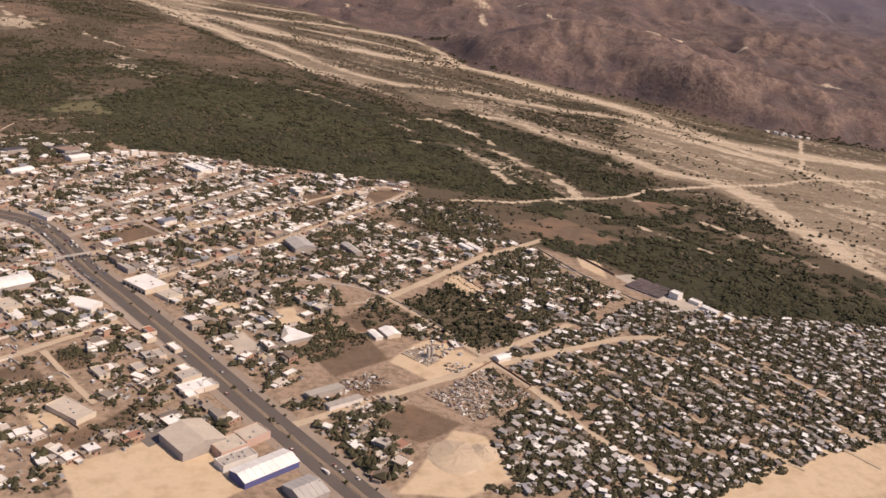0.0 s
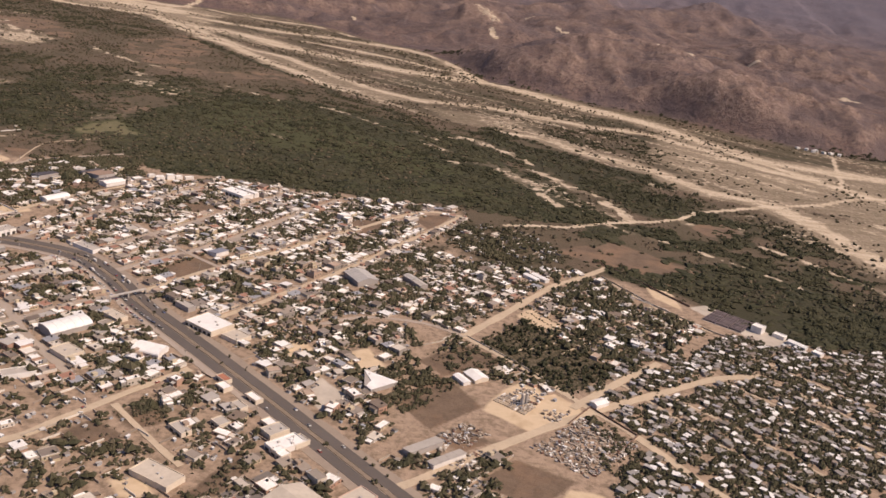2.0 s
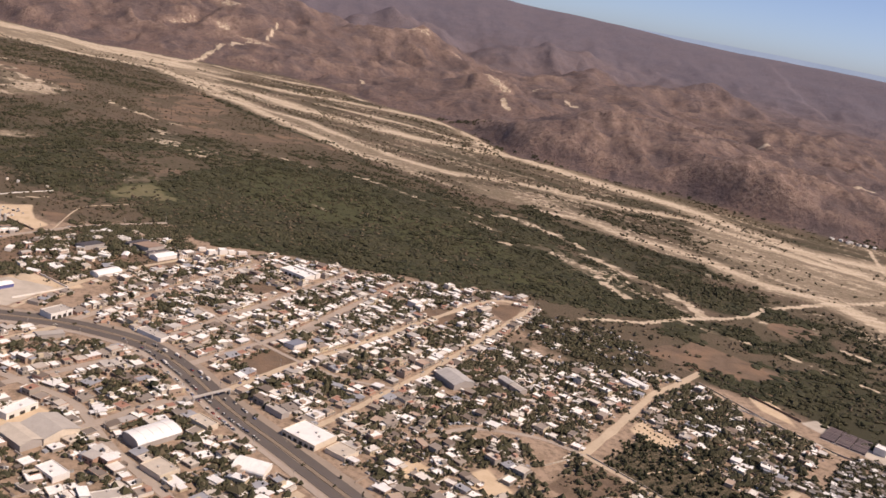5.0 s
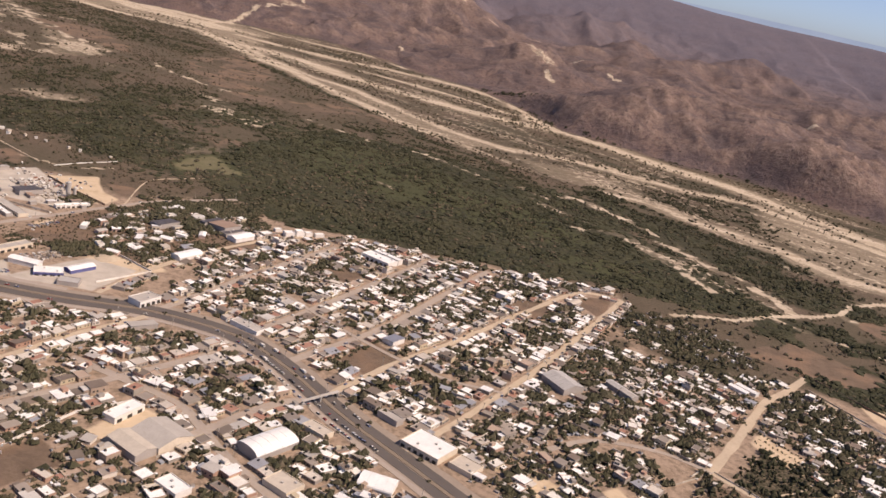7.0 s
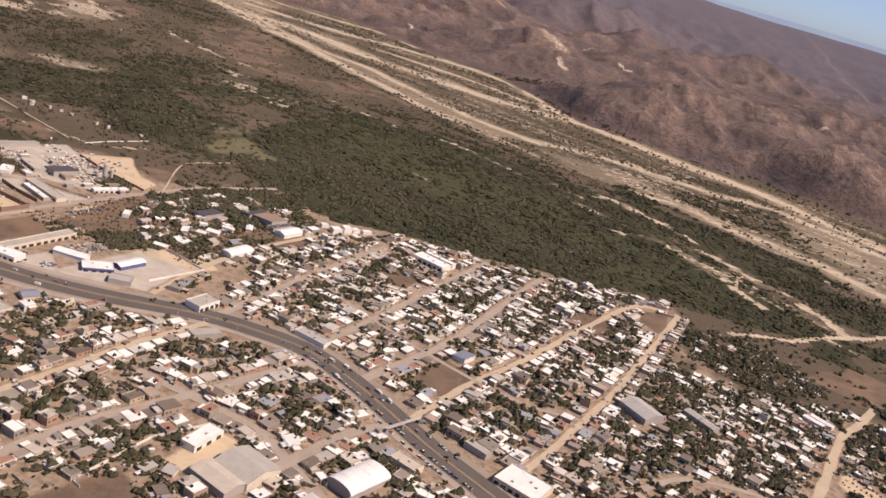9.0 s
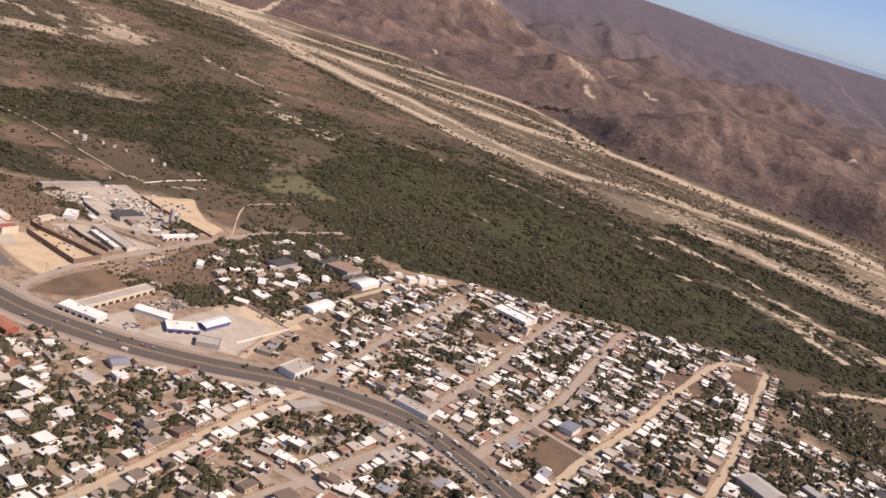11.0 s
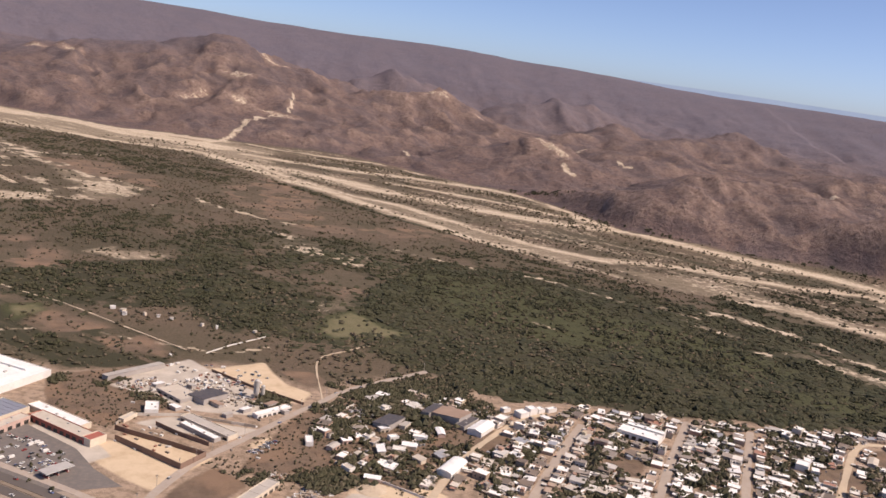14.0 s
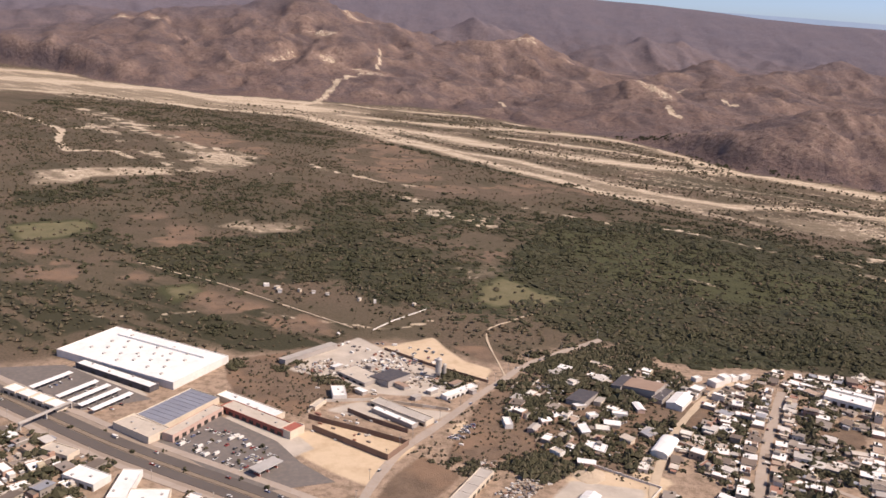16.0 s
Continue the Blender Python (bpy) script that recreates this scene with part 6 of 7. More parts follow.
tagged(far_town.mesh("town_houses", [PLASTER_I, ROOF_I, SHEET_I, DARK]), "crowded flat-roofed town houses with pale roofs", "houses", kind="stuff")
clutter = Heap()
cl = np.array(CLUTTER)
ok = off_roads(cl[:, 0], cl[:, 1], 0.4)
for (x, y, ang, s) in cl[ok]:
    if taken(x, y, 0.5):
        continue
    h = rng.uniform(0.5, 1.7)
    clutter.add(x, y, -0.1, ang, s, s * rng.uniform(0.4, 1.0), h, 1)
    clutter.add(x, y, h - 0.1, ang, s * 1.15, s * rng.uniform(0.6, 1.1), 0.08, 0, tilt=rng.uniform(-0.1, 0.1))
tagged(clutter.mesh("yard_clutter", [SHEET_I, SHACK]), "small sheds and stacked junk in the yards", "clutter", kind="stuff")
tagged(far_shacks.mesh("shack_settlement", [SHACK, worn("shack_roof_sheet", [(0.72, 0.70, 0.66), (0.34, 0.32, 0.30), (0.86, 0.84, 0.81), (0.42, 0.39, 0.36), (0.20, 0.17, 0.145), (0.26, 0.235, 0.215), (0.36, 0.35, 0.37), (0.27, 0.215, 0.175), (0.82, 0.80, 0.77), (0.30, 0.28, 0.26)], 0.6, 0.1, island=True, grain=1.5, amount=0.35)]), "dense settlement of small sheet-roofed shacks", "shacks", kind="stuff")
lot_walls = Heap()
for x, y, ang, lw, ld, which in WALLS:
    if which != 1:
        lot_walls.add(x, y, -0.1, ang, lw * 0.96, 0.22, 1.3, 0, 0, ld * 0.5)
    if which != 0:
        lot_walls.add(x, y, -0.1, ang, 0.22, ld * 0.92, 1.3, 0, lw * 0.5, 0)
tagged(lot_walls.mesh("lot_walls", [worn("lot_wall_block", [(0.44, 0.38, 0.32), (0.36, 0.29, 0.24), (0.7, 0.65, 0.58), (0.28, 0.23, 0.19)], island=True, amount=0.35)]), "low block walls between the town lots", "walls", kind="stuff")


# ---- town trees ----
def town_tree(seed, r):
    rr = np.random.default_rng(seed)
    e = thing("tree", "round dark green shade tree in a town lot", "tree", group="town trees")
    bm = B()
    drum(bm, 0, 0, -0.1, r * 0.9, r * 0.13, r * 0.07, 6)
    part("trunk", bm, BARK, e)
    for i in range(3):
        a = i * 2.1 + rr.uniform(0, 1)
        bl = B()
        drum(bl, 0, 0, 0, r * 0.8, r * 0.06, r * 0.03, 5)
        bl.transform(Matrix.Translation((0, 0, r * 0.75)) @ Matrix.Rotation(a, 4, "Z") @ Matrix.Rotation(0.8, 4, "Y"))
        part("limb", bl, BARK, e)
    n = 26
    d = rr.normal(0, 1, (n, 3))
    d /= np.linalg.norm(d, axis=1)[:, None]
    c = d * r * rr.uniform(0.35, 0.85, (n, 1)) * (1, 1, 0.7) + (0, 0, r * 1.3)
    v, f = clumps(c, rr.uniform(0.24, 0.42, n) * r, rr, 0.8, 0.4)
    o = new("crown", raw("crown", v, f, [TOWN_LEAF], smooth=True))
    o.parent = e
    return e


WILD = [([(-490, 770), (-440, 850), (-395, 900), (-330, 940), (-300, 880), (-340, 800), (-370, 740), (-410, 760), (-450, 740)], 1500, 0.52), ([(-600, 882), (-560, 902), (-510, 845), (-545, 805), (-580, 830)], 320, 0.5),
        ([(-61, 517), (-54, 555), (-39, 542), (-18, 521), (-25, 505), (-48, 478)], 170, 0.52), ([(-172, 366), (-142, 394), (-127, 427), (-119, 418), (-127, 397), (-146, 370)], 60, 0.52), ([(-195, 454), (-183, 469), (-171, 465), (-169, 447), (-180, 439)], 120, 0.45), ([(-420, 905), (-350, 945), (-310, 930), (-330, 880), (-385, 880)], 600, 0.4), ([(85, 470), (60, 505), (55, 440), (70, 425)], 50, 0.45),
        ([(-235, 420), (-160, 470), (-130, 420), (-190, 360)], 110, 0.5), ([(-150, 380), (-118, 420), (-98, 404), (-140, 360)], 40, 0.5), ([(-40, 560), (0, 590), (15, 560), (-15, 535)], 60, 0.5),
        ([(30, 800), (-10, 850), (0, 760), (40, 745)], 300, 0.4), ([(-425, 820), (-415, 853), (-396, 833), (-409, 813)], 260, 0.2), ([(-399, 886), (-382, 917), (-348, 907), (-361, 865), (-388, 861)], 420, 0.2), ([(-438, 759), (-418, 777), (-401, 758), (-421, 741)], 200, 0.3), ([(-470, 870), (-455, 885), (-440, 870), (-455, 855)], 90, 0.3)]
for poly, n, cut in WILD:
    p = np.array(poly)
    wx_, wy_ = rng.uniform(p[:, 0].min(), p[:, 0].max(), n * 2), rng.uniform(p[:, 1].min(), p[:, 1].max(), n * 2)
    ok = inside(wx_, wy_, poly) & (fbm(wx_, wy_, 26, 3, 119) > cut)
    TREES += [(x, y, rng.uniform(0.5, 1.7) * (1.6 if rng.uniform() < 0.15 else 1.0)) for x, y in zip(wx_[ok], wy_[ok])]
bush = []
for poly, n, cut in WILD:
    p = np.array(poly)
    bx_, by_ = rng.uniform(p[:, 0].min(), p[:, 0].max(), n * 2), rng.uniform(p[:, 1].min(), p[:, 1].max(), n * 2)
    ok = inside(bx_, by_, poly) & off_roads(bx_, by_, 1.0)
    bush += [(x, y) for x, y in zip(bx_[ok], by_[ok]) if not taken(x, y, 0.3)]
bush = np.array(bush)
plant_mass("dry_bushes", "low dry bushes on the rough open lots", "bushes", bush[:, 0], bush[:, 1], rng.uniform(0.3, 1.0, len(bush)), SCRUB, 17, fine=False)
T = np.array(TREES)
keep = off_roads(T[:, 0], T[:, 1], 0.9)
for poly, kind in LOTS:
    if kind == "field":
        continue
    keep &= ~inside(T[:, 0], T[:, 1], poly)
T = T[keep]
T = T[[not taken(x, y, 0.3) for x, y, r in T]]
T = T[np.argsort(T[:, 0] * 0.62 + T[:, 1] * 0.78)]
protos = [town_tree(s, 1.0) for s in range(5)]
for i, (x, y, r) in enumerate(T[:140]):
    c = copy_thing(protos[i % 5], pose(x, y, 0, 0, 0, 77 * i))
    c.scale = (r, r, r)
for p_ in protos:
    for o in (*p_.children_recursive, p_):
        bpy.data.objects.remove(o)
plant_mass("town_greenery", "dark green trees and bushes between the houses", "trees", T[140:, 0], T[140:, 1], T[140:, 2] * 1.42, TOWN_LEAF, 15, per=7, flat=0.75, fine=False, ragged=0.5)

# ---- far mountains behind the ridge, their haze put in as blue glow ----
def far_range():
    m, nt, b = material("blue_haze_glow", 1.0)
    pos = nt.nodes.new("ShaderNodeNewGeometry").outputs["Position"]
    az = np.radians(np.arange(-62, 63, 0.5))
    R = 4480.0
    x, y = -250 + R * np.sin(az), 170 + R * np.cos(az)
    top = np.interp(np.degrees(az), [-60, 8, 14, 22, 34, 60], [290, 290, 296, 288, 274, 270]) + 8 * (fbm(az * 900, az * 0 + 3, 60, 4, 131) - 0.5)
    v = np.vstack([np.column_stack([x, y, x * 0 - 40]), np.column_stack([x, y, top]), np.column_stack([x * 1.01, y * 1.01, top - 30])])
    k = len(az)
    a = np.arange(k - 1)
    f = np.vstack([np.stack([a, a + 1, a + 1 + k, a + k], -1), np.stack([a + k, a + 1 + k, a + 1 + 2 * k, a + 2 * k], -1)])
    # stands in for hazy air: base near black, blue emission gives the colour
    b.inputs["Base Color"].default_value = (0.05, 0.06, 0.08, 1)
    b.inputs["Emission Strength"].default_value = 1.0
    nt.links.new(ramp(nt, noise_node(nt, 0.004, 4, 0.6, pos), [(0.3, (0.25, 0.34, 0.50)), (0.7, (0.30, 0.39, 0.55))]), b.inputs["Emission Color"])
    return tagged(new("backdrop", raw("backdrop", v, f[:, ::-1], [m])), "distant mountains and sea, backdrop with haze as blue glow", "backdrop", kind="structure")


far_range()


# ---- vehicles ----
def car(kind="car"):
    label = {"car": "small dusty saloon car with dark windows", "van": "white box van with dark windscreen", "bus": "long pale passenger bus on the road"}[kind]
    l, w, h = {"car": (2.7, 1.15, 0.9), "van": (3.4, 1.3, 1.5), "bus": (6.5, 1.5, 1.8)}[kind]
    e = thing(kind, label, kind, group="vehicles")
    if kind == "car":
        body = [(-l / 2, 0.2), (l / 2, 0.2), (l / 2, 0.5), (l * 0.27, 0.57), (-l * 0.45, 0.57), (-l / 2, 0.5)]
        cabin = [(l * 0.22, 0.57), (l * 0.08, h), (-l * 0.28, h), (-l * 0.4, 0.57)]
        part("body", prism(B(), body, -w / 2, w / 2, "y"), CARS, e)
        part("cabin", prism(B(), cabin, -w * 0.44, w * 0.44, "y"), GLASS, e, "dark glazed cabin")
        part("roof_panel", box(B(), -l * 0.27, -w * 0.42, h, l * 0.07, w * 0.42, h + 0.05), CARS, e)
    else:
        body = [(-l / 2, 0.25), (l / 2, 0.25), (l / 2, 0.8), (l * 0.42, h), (-l / 2, h)]
        part("body", prism(B(), body, -w / 2, w / 2, "y"), WALL_W, e)
        part("windscreen", box(B(), l * 0.44, -w * 0.42, 0.85, l * 0.49, w * 0.42, h * 0.85), GLASS, e)
    for sx in (-0.3, 0.3):
        for sy in (-1, 1):
            bm = drum(B(), 0, 0, -0.12, 0.12, 0.22, sides=8)
            bm.transform(Matrix.Translation((sx * l, sy * w * 0.45, 0.22)) @ Matrix.Rotation(math.pi / 2, 4, "X"))
            part("wheel", bm, RUBBER, e)
    return e


rng = np.random.default_rng(33)
CAR, VAN, BUS = car("car"), car("van"), car("bus")


def park(x, y, ang, what=None, z=0.0):
    copy_thing(what or CAR, pose(x, y, z, 0, 0, ang))


hw, hd = along(HIGHWAY, 3.0)
hn = np.stack([-hd[:, 1], hd[:, 0]], -1)
ha = np.degrees(np.arctan2(hd[:, 1], hd[:, 0]))
for i in range(0, len(hw)):
    x, y = hw[i]
    if x < -720 or y < 330:
        continue
    busy = line_dist(x, y, [(-285, 645), (-205, 565)]) < 14
    if rng.uniform() < (0.75 if busy else 0.045):
        o = -6.2 if rng.uniform() < 0.7 or busy else -3.2
        park(x + hn[i, 0] * o, y + hn[i, 1] * o, ha[i] + 180, VAN if rng.uniform() < 0.12 else BUS if rng.uniform() < 0.02 else CAR, 0.25)
    if rng.uniform() < (0.25 if busy else 0.045):
        o = rng.choice((3.4, 6.4))
        park(x + hn[i, 0] * o, y + hn[i, 1] * o, ha[i], VAN if rng.uniform() < 0.15 else CAR, 0.25)
    if busy and rng.uniform() < 0.5:
        park(x - hn[i, 0] * 11.3, y - hn[i, 1] * 11.3, ha[i], CAR, 0.2)

lot_paving = tagged(new("parking_lot", raw("parking_lot", [(-614, 774, 0.12), (-588, 806, 0.12), (-554, 778, 0.12), (-540, 756, 0.12), (-522, 738, 0.12), (-560, 726, 0.12)], [(5, 4, 3, 2, 1, 0)], [LOT])), "grey asphalt car park before the shops", "car park", kind="structure")
store_paving = tagged(new("parking_lot", raw("store_parking", [(-735, 858, 0.12), (-690, 868, 0.12), (-628, 824, 0.12), (-668, 803, 0.12)], [(3, 2, 1, 0)], [LOT])), "grey asphalt car park before the store", "car park", kind="structure")
a0 = radians(-36)
ex, ey = np.array((math.cos(a0), math.sin(a0))), np.array((-math.sin(a0), math.cos(a0)))
lot_trees = []
for r_ in range(11):
    for k in range(18):
        p_ = np.array((-592.0, 774.0)) + ex * (2.9 * k - 8) + ey * (5.0 * r_ - 24 + (1.2 if r_ % 2 else 0.0))
        if not inside(np.array([p_[0]]), np.array([p_[1]]), [(-607, 773), (-589, 796), (-560, 772), (-548, 757), (-566, 742)])[0]:
            continue
        v = rng.uniform()
        if v < 0.5:
            park(p_[0], p_[1], 54 + 180 * rng.integers(0, 2) + rng.normal(0, 2), VAN if v < 0.05 else CAR, 0.12)
        elif v < 0.66:
            lot_trees.append((p_[0], p_[1], rng.uniform(0.8, 1.5)))
for cx_, cy_ in ((-688, 840), (-670, 829), (-662, 824), (-655, 819), (-647, 814)):
    for k in range(7):
        if rng.uniform() < 0.6:
            q = np.array((cx_, cy_)) + np.array((math.cos(radians(58)), math.sin(radians(58)))) * (k - 3) * 3.4 + ex * 3.4
            park(q[0], q[1], -32, CAR, 0.12)
for k in range(20):
    park(-462 + 0.62 * k + rng.normal(0, 1.4), 786 + 0.9 * k + rng.normal(0, 2.0), 145 + rng.normal(0, 6), CAR)
for k in range(26):
    park(-500 + rng.normal(0, 16), 890 + rng.normal(0, 15), rng.uniform(0, 360), VAN if rng.uniform() < 0.4 else CAR)
for k in range(16):
    park(-498 + 1.9 * k + rng.normal(0, 0.6), 818 - 0.8 * k + rng.normal(0, 1.2), 54 + rng.normal(0, 5), CAR)
for k in range(22):
    park(-474 + rng.uniform(-16, 16), 906 + rng.uniform(-14, 14), rng.uniform(0, 360), VAN if rng.uniform() < 0.3 else CAR)
for k in range(14):
    park(-452 + rng.uniform(-10, 12), 700 + rng.uniform(-8, 8), 60 + 90 * rng.integers(0, 2) + rng.normal(0, 5))
street_keys = [k for k in STREETS if k in "abcdemnopqrl"]
for key in street_keys:
    c, t = along(STREETS[key][0], 4.0)
    for i in range(1, len(c) - 1):
        if rng.uniform() < 0.11:
            o = STREETS[key][1] * 0.32 * rng.choice((-1, 1))
            park(c[i, 0] - t[i, 1] * o, c[i, 1] + t[i, 0] * o, math.degrees(math.atan2(t[i, 1], t[i, 0])), CAR, 0.17)
for what in (CAR, VAN, BUS):
    for o in (*what.children_recursive, what):
        bpy.data.objects.remove(o)


# ---- walls, bridges, silos, yards ----
def boundary_wall(pts, h, mat=BLOCK, label="long block boundary wall"):
    for (ax, ay), (bx, by) in zip(pts[:-1], pts[1:]):
        L = math.hypot(bx - ax, by - ay)
        e = thing("boundary_wall", label, "wall", ax, ay, math.degrees(math.atan2(by - ay, bx - ax)), group="boundary walls")
        n = max(1, int(L / 7))
        for i in range(n):
            part("wall_panel", box(B(), L * i / n, -0.12, -0.1, L * (i + 1) / n - 0.3, 0.12, h), mat, e)
            part("pier", box(B(), L * (i + 1) / n - 0.3, -0.2, -0.1, L * (i + 1) / n, 0.2, h + 0.15), mat, e)


BRICKY = worn("dark_brick_wall", [(0.20, 0.13, 0.10), (0.25, 0.16, 0.12)], amount=0.3)
boundary_wall([(-537, 792), (-497, 761), (-486, 778)], 3.4, BRICKY, "tall dark block wall round a bare lot")
boundary_wall([(-540, 806), (-527, 799), (-508, 790), (-486, 778)], 3.0, BRICKY, "tall dark block wall between lots")
boundary_wall([(-519, 816), (-506, 805), (-486, 792)], 2.6, BRICKY, "tall dark block wall between lots")
boundary_wall([(-541, 813), (-532, 828), (-505, 832), (-462, 822)], 1.8)
boundary_wall([(-498, 913), (-466, 886), (-434, 864)], 1.8, BRICKY, "dark wall along the bare sports ground")
boundary_wall([(111, 737), (143, 684), (176, 644), (205, 622)], 1.2)
boundary_wall([(104, 720), (128, 698), (151, 677)], 1.0, WALL_W, "low white wall along the gardens")
boundary_wall([(121, 766), (150, 722), (172, 690)], 1.6, BRICKY, "dark fence wall along the field")
boundary_wall([(-36, 571), (-7, 592), (22, 561), (44, 533)], 1.0)
boundary_wall([(-365, 505), (-344, 545), (-322, 565)], 1.4, WALL_W, "white wall round a courtyard house")
boundary_wall([(-12, 421), (11, 449)], 0.9)
boundary_wall([(46, 488), (62, 510), (84, 482), (68, 460)], 1.3, BRICKY, "dark fence of the scrap yard")
boundary_wall([(-388, 706), (-362, 740), (-392, 762)], 1.2, WALL_W, "white wall round a paved yard")
boundary_wall([(-186, 700), (-168, 727), (-130, 745)], 1.0)
boundary_wall([(-506, 949), (-491, 971), (-466, 999)], 1.0, WALL_W, "low white wall along an orchard")
tagged(ribbon("field_path", [(-703, 1091), (-664, 1064), (-629, 1043), (-570, 994), (-520, 953)], 1.3, 0, 0.3, EARTH_ROAD, None, 3.0, 0.3, 0.45), "pale earth path along the fields", "path", "", "structure")
tagged(ribbon("field_path", [(-422, 876), (-425, 952), (-403, 982), (-377, 1006)], 1.3, 0, 0.3, EARTH_ROAD, None, 3.0, 0.3, 0.45), "pale earth path to a meadow", "path", "", "structure")
boundary_wall([(-308, 812), (-286, 846), (-270, 832)], 1.2)


def footbridge(ax, ay, bx, by, h):
    L = math.hypot(bx - ax, by - ay)
    e = thing("footbridge", "pale concrete footbridge over the highway", "bridge", ax, ay, math.degrees(math.atan2(by - ay, bx - ax)))
    part("deck", box(B(), 0, -0.7, h - 0.25, L, 0.7, h), CONCRETE, e)
    for s in (-1, 1):
        part("railing", box(B(), 0, s * 0.7 - 0.05, h, L, s * 0.7 + 0.05, h + 0.6), GREY_METAL, e)
    for px in (0.4, L / 2, L - 0.4):
        part("pier", box(B(), px - 0.4, -0.6, 0, px + 0.4, 0.6, h - 0.4), CONCRETE, e)
    for s, x0 in ((-1, 0.0), (1, L)):
        bm = B()
        for k in range(10):
            box(bm, x0 + s * k * 0.5, -2.6, h - (k + 1) * h / 10, x0 + s * (k + 1) * 0.5, -0.9, h - (k + 1) * h / 10 + 0.15)
        part("stair", bm, CONCRETE, e)
    return e


footbridge(-240, 588, -222, 606, 3.6)
footbridge(-684, 781, -667, 809, 3.8)


def silo(x, y, r, h, label, legs=4):
    e = thing("silo", label, "silo", x, y)
    part("shell", drum(B(), 0, 0, h * 0.3, h, r, sides=14), CONCRETE, e)
    part("cap", drum(B(), 0, 0, h, h + r * 0.6, r, r * 0.2, 14), GREY_METAL, e)
    part("hopper", drum(B(), 0, 0, h * 0.12, h * 0.3, r * 0.2, r, 14), GREY_METAL, e)
    for i in range(legs):
        a = math.tau * (i + 0.5) / legs
        part("leg", box(B(), r * 0.85 * math.cos(a) - 0.12, r * 0.85 * math.sin(a) - 0.12, 0, r * 0.85 * math.cos(a) + 0.12, r * 0.85 * math.sin(a) + 0.12, h * 0.32), GREY_METAL, e)
    return e


silo(-465, 869, 1.9, 12.5, "tall grey concrete batching silo")
silo(-461, 872, 1.3, 8.0, "smaller grey batching silo")
silo(21, 504, 1.0, 7.5, "pale cement silo at the batching yard")
silo(23.5, 506, 1.0, 7.5, "pale cement silo at the batching yard")

# shade house with long dark beds
SHADE_CLOTH = worn("shade_cloth", [(0.17, 0.135, 0.14), (0.21, 0.165, 0.165), (0.14, 0.115, 0.12)], 0.8, amount=0.3)
shade = thing("shade_house", "long dark shade-cloth beds with pale paths", "greenhouse", 196, 668, -40)
part("slab", box(B(), -15.5, -14, 0, 15.5, 14, 0.25), CONCRETE, shade)
for i in range(3):
    for k in range(9):
        part("bed_cover", prism(B(), [(-13.2 + 3 * k, 0.25), (-10.7 + 3 * k, 0.25), (-10.9 + 3 * k, 1.5), (-11.95 + 3 * k, 1.9), (-13.0 + 3 * k, 1.5)], -15 + 10.2 * i, -5.6 + 10.2 * i), SHADE_CLOTH, shade)

# junk and stacked goods
junk = Heap()
spots = [((52, 465), 25, 19, 760), ((-12, 464), 11, 7, 60), ((40, 498), 9, 6, 40), ((-432, 736), 15, 7, 200), ((-446, 760), 5, 3, 30), ((22, 512), 12, 9, 90), ((-505, 880), 24, 14, 120), ((-20, 462), 16, 6, 110), ((-540, 880), 14, 8, 60), ((-480, 862), 12, 9, 70), ((-10, 440), 12, 6, 60)]
for (jx, jy), wx_, wy_, n in spots:
    for _ in range(n):
        u, v = rng.uniform(-1, 1) * wx_, rng.uniform(-1, 1) * wy_
        a = radians(48)
        junk.add(jx + u * math.cos(a) - v * math.sin(a), jy + u * math.sin(a) + v * math.cos(a), -0.1, rng.uniform(0, 180), rng.uniform(0.5, 2.6), rng.uniform(0.4, 1.3), rng.uniform(0.4, 1.2), rng.integers(0, 3))
for i in range(14):
    for k in range(3):
        junk.add(6 + 1.6 * i * 0.78 + 4.5 * k * 0.6, 516 - 1.6 * i * 0.62 + 4.5 * k * 0.8 - 8, -0.1, 52, 3.6, 0.7, 0.9, rng.integers(0, 2))
tagged(junk.mesh("scrap_heaps", [SHEET_I, SHACK, worn("scrap_paint", [(0.62, 0.59, 0.55), (0.22, 0.12, 0.09), (0.16, 0.16, 0.19), (0.24, 0.2, 0.17), (0.10, 0.09, 0.085)], island=True)]), "scrap metal, wrecks and stacked goods in yards", "scrap", kind="stuff")

# orchard rows and garden beds
ox, oy = [], []
for i in range(26):
    for k in range(30):
        u, v = i / 25, k / 29
        if rng.uniform() < 0.5 and not (0.48 < u < 0.53 or 0.3 < v < 0.33):
            p_ = np.array((1, 585)) * (1 - u) * (1 - v) + np.array((38, 632)) * (1 - u) * v + np.array((51, 522)) * u * (1 - v) + np.array((90, 562)) * u * v
            ox.append(p_[0] + rng.normal(0, 0.5))
            oy.append(p_[1] + rng.normal(0, 0.5))
plant_mass("orchard", "dark green orchard trees in rows", "orchard", np.array(ox), np.array(oy), rng.uniform(0.7, 2.3, len(ox)), LEAF, 16, per=2, flat=1.0)
mx, my = [], []
for x, y in hw:
    for o in (0.2, 9.2, -14.5):
        if rng.uniform() < (0.05 if o < 1 else 0.10):
            mx.append(x + rng.normal(0, 0.4) + o * 0.66)
            my.append(y + rng.normal(0, 0.4) + o * 0.74)
for x, y, r in lot_trees:
    mx.append(x)
    my.append(y)
for i in range(60):
    mx.append(-462 + rng.normal(0, 5) + i * 0.28)
    my.append(858 - i * 0.05 + rng.normal(0, 3))
plant_mass("roadside_trees", "small dark trees along roads and car parks", "trees", np.array(mx), np.array(my), rng.uniform(0.6, 1.4, len(mx)), TOWN_LEAF, 17, per=4, flat=1.1)


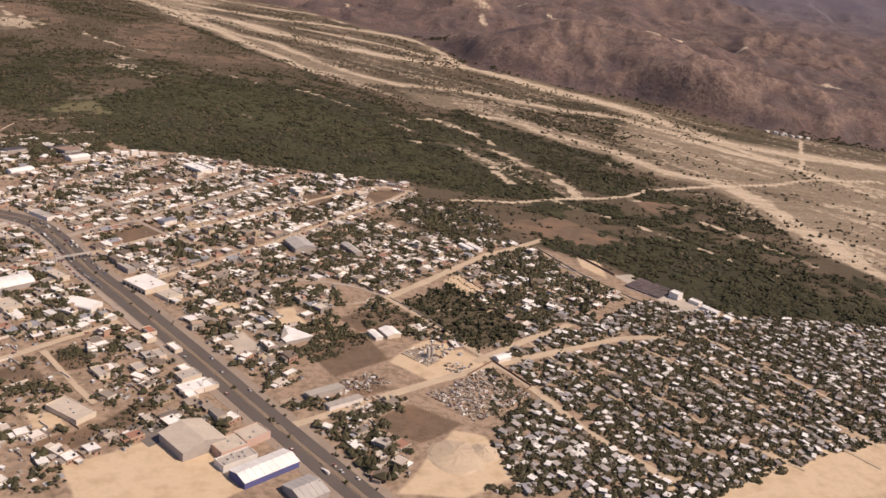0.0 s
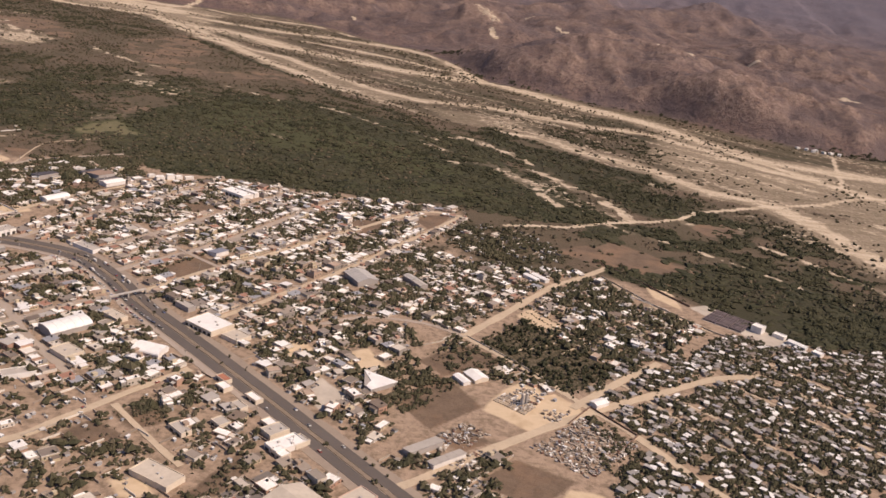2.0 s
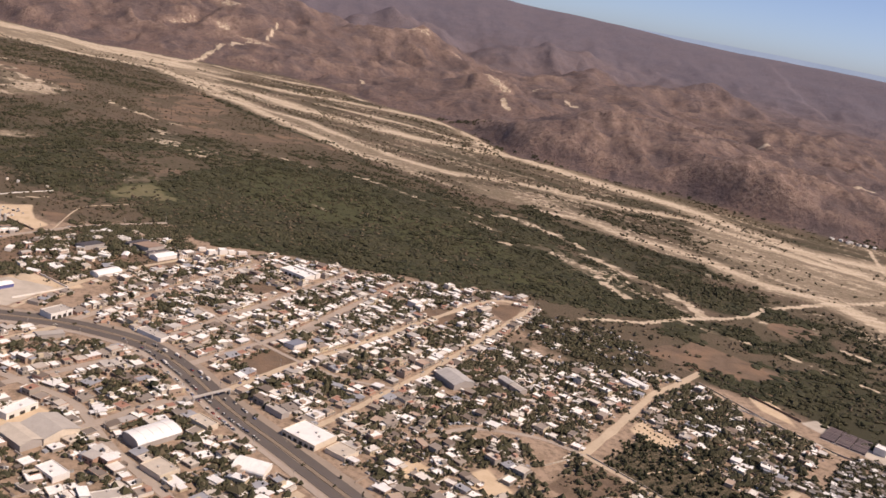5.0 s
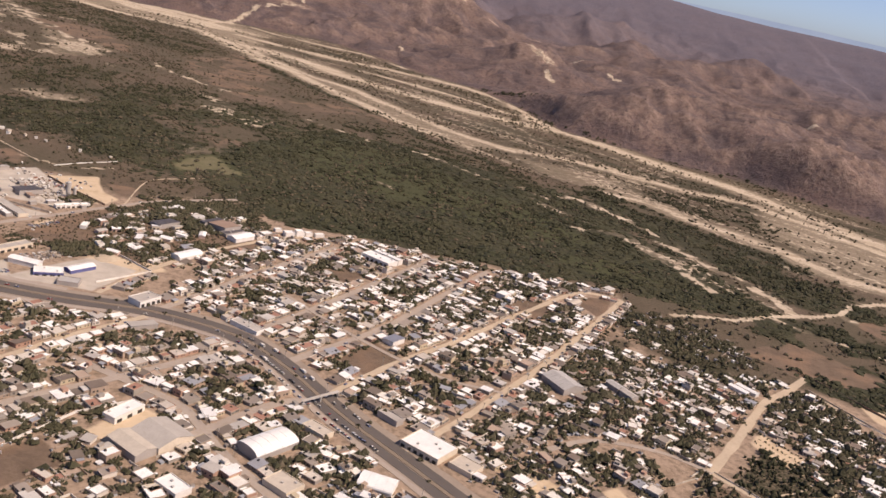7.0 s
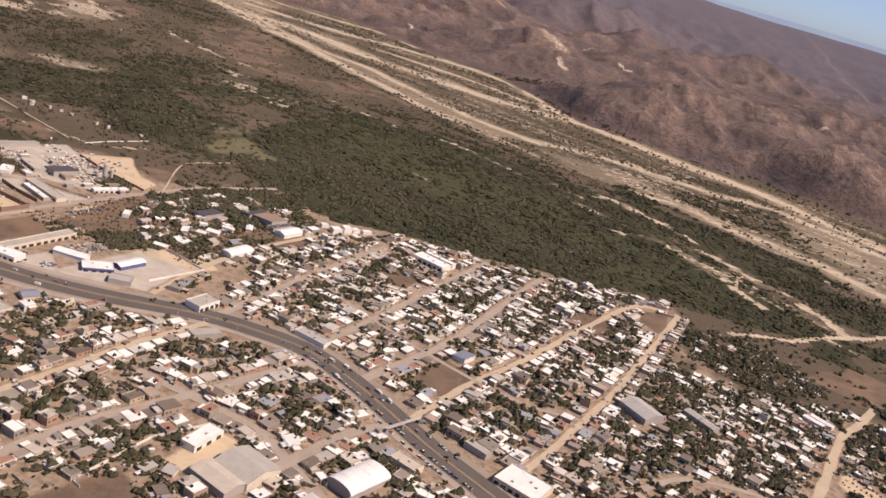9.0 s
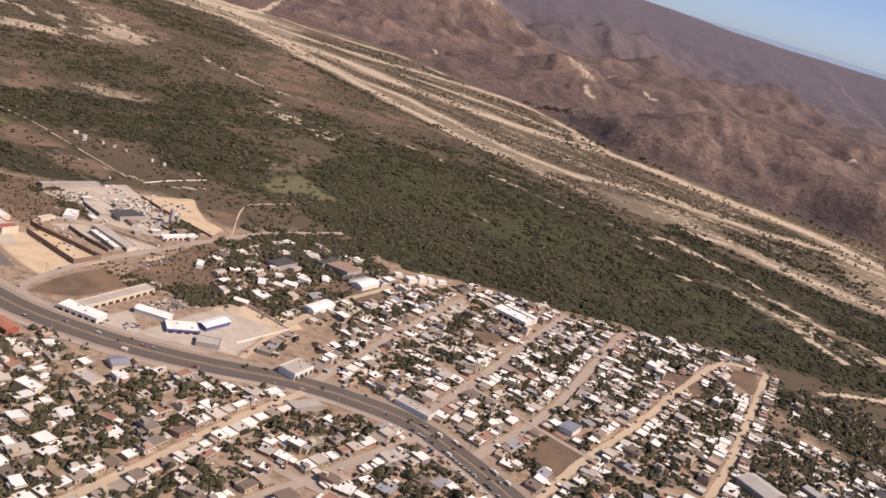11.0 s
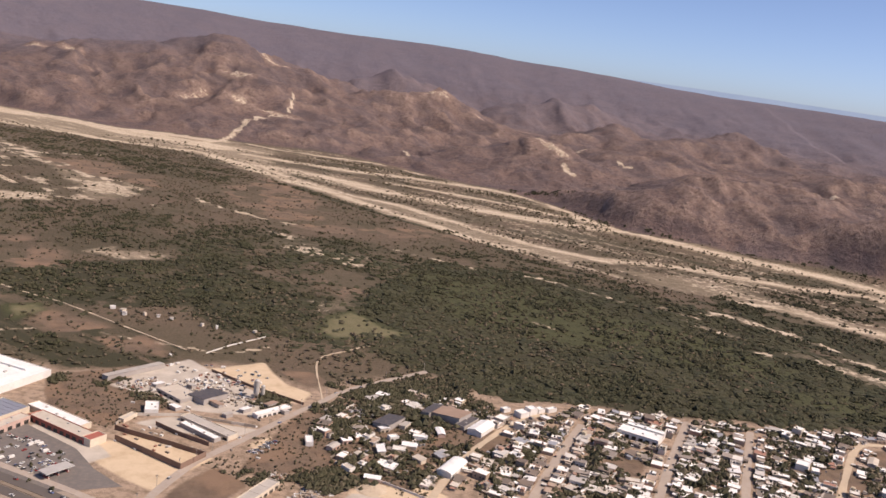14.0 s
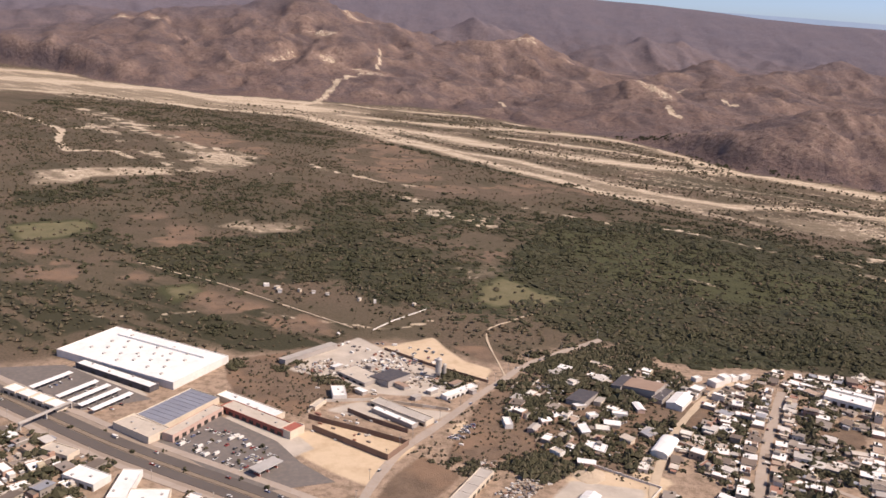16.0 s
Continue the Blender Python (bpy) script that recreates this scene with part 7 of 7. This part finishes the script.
# young palms in rows on a sandy plot
px_, py_ = [], []
for i in range(11):
    for k in range(3):
        u, v = (i + 0.5) / 11, (k + 0.5) / 3
        px_.append((32 + 20 * u) * (1 - v) + (45 + 20 * u) * v)
        py_.append((637 - 29 * u) * (1 - v) + (653 - 25 * u) * v)
plant_mass("young_palms", "small round palms in rows on a sandy plot", "palms", np.array(px_), np.array(py_), np.full(len(px_), 0.8), TOWN_LEAF, 18, per=2, flat=1.0)

# garden paths in the orchard
for pts in ([(18, 575), (42, 587), (62, 605)], [(54, 578), (70, 596), (88, 614)]):
    tagged(ribbon("garden_path", pts, 1.4, 0, 0.1, EARTH_ROAD, None, 3.0, 0.1, 0.3), "pale earth path between orchard beds", "path", "garden paths", "structure")


# ---- utility poles ----
def utility_pole():
    e = thing("utility_pole", "grey concrete utility pole with cross arm", "pole", group="utility poles")
    part("post", drum(B(), 0, 0, -0.2, 6.0, 0.12, 0.07, 6), CONCRETE, e)
    part("cross_arm", box(B(), -0.8, -0.06, 5.4, 0.8, 0.06, 5.55), BARK, e)
    part("transformer", drum(B(), 0.28, 0, 4.5, 5.2, 0.18, sides=8), GREY_METAL, e)
    return e


pole = utility_pole()
for key in "abcdemnp":
    c, t = along(STREETS[key][0], 30.0)
    for i in range(len(c)):
        o = STREETS[key][1] / 2 + 0.6
        copy_thing(pole, pose(c[i, 0] - t[i, 1] * o, c[i, 1] + t[i, 0] * o, 0, 0, 0, math.degrees(math.atan2(t[i, 1], t[i, 0])) + 90))
for i in range(0, len(hw), 12):
    if hw[i, 1] > 320 and hw[i, 0] > -760:
        copy_thing(pole, pose(hw[i, 0] - hn[i, 0] * 14.2, hw[i, 1] - hn[i, 1] * 14.2, 0, 0, 0, ha[i] + 90))
for o in (*pole.children_recursive, pole):
    bpy.data.objects.remove(o)


# ---- dark paved yard beside the gabled warehouse, and a spoil heap ----
tagged(new("paved_yard", raw("paved_yard", [(-128, 393, 0.12), (-110, 415, 0.12), (-94, 403, 0.12), (-112, 378, 0.12)], [(3, 2, 1, 0)], [LOT])), "dark asphalt yard beside a warehouse", "yard", kind="structure")


def spoil_heap(x, y, r, h):
    n = 26
    bm = B()
    rows = []
    for j in range(6):
        k = j / 5
        rows.append([bm.verts.new((x + r * (1 - k * 0.85) * math.cos(i * math.tau / n) * (1 + 0.25 * noise.noise((i * 0.7, j * 0.6, 3.0))), y + r * (1 - k * 0.85) * math.sin(i * math.tau / n) * (1 + 0.25 * noise.noise((i * 0.7, j * 0.6, 9.0))), -0.1 + h * k ** 0.8 + 0.5 * k * noise.noise((i * 0.9, j, 5.0)))) for i in range(n)])
    for a, b_ in zip(rows[:-1], rows[1:]):
        for i in range(n):
            bm.faces.new([a[i], a[(i + 1) % n], b_[(i + 1) % n], b_[i]])
    bm.faces.new(rows[-1])
    e = thing("spoil_heap", "low pale mound of dumped earth", "earth mound")
    part("mound", bm, EARTH_ROAD, e)


spoil_heap(38, 398, 16, 2.6)
spoil_heap(52, 404, 9, 2.2)
spoil_heap(-396, 752, 9, 1.8)


# ---- goods and machines in the works yard ----
goods = Heap()
rng = np.random.default_rng(71)
YARD = [(-566, 872), (-525, 925), (-490, 902), (-448, 872), (-466, 848), (-530, 862)]
for _ in range(420):
    x, y = rng.uniform(-566, -448), rng.uniform(848, 925)
    if not inside(np.array([x]), np.array([y]), YARD)[0] or taken(x, y, 0.6) or fbm(np.array([x]), np.array([y]), 16, 2, 151)[0] < 0.45:
        continue
    goods.add(x, y, -0.05, rng.choice((-45, 45)) + rng.normal(0, 9), rng.uniform(0.8, 3.6), rng.uniform(0.7, 1.6), rng.uniform(0.4, 1.3), 0)
for _ in range(130):
    x, y = rng.uniform(-545, -455), rng.uniform(780, 850)
    if taken(x, y, 0.8) or not off_roads(np.array([x]), np.array([y]), 1.0)[0] or fbm(np.array([x]), np.array([y]), 14, 2, 153)[0] < 0.5:
        continue
    goods.add(x, y, -0.05, -36 + rng.normal(0, 12), rng.uniform(0.7, 3.0), rng.uniform(0.6, 1.5), rng.uniform(0.4, 1.1), 0)
tagged(goods.mesh("yard_goods", [worn("stacked_goods", [(0.7, 0.68, 0.64), (0.2, 0.17, 0.15), (0.42, 0.36, 0.3), (0.78, 0.76, 0.72), (0.3, 0.14, 0.1), (0.12, 0.12, 0.13)], 0.7, island=True, amount=0.3)]), "stacked goods, machines and scrap in the works yard", "goods", kind="stuff")
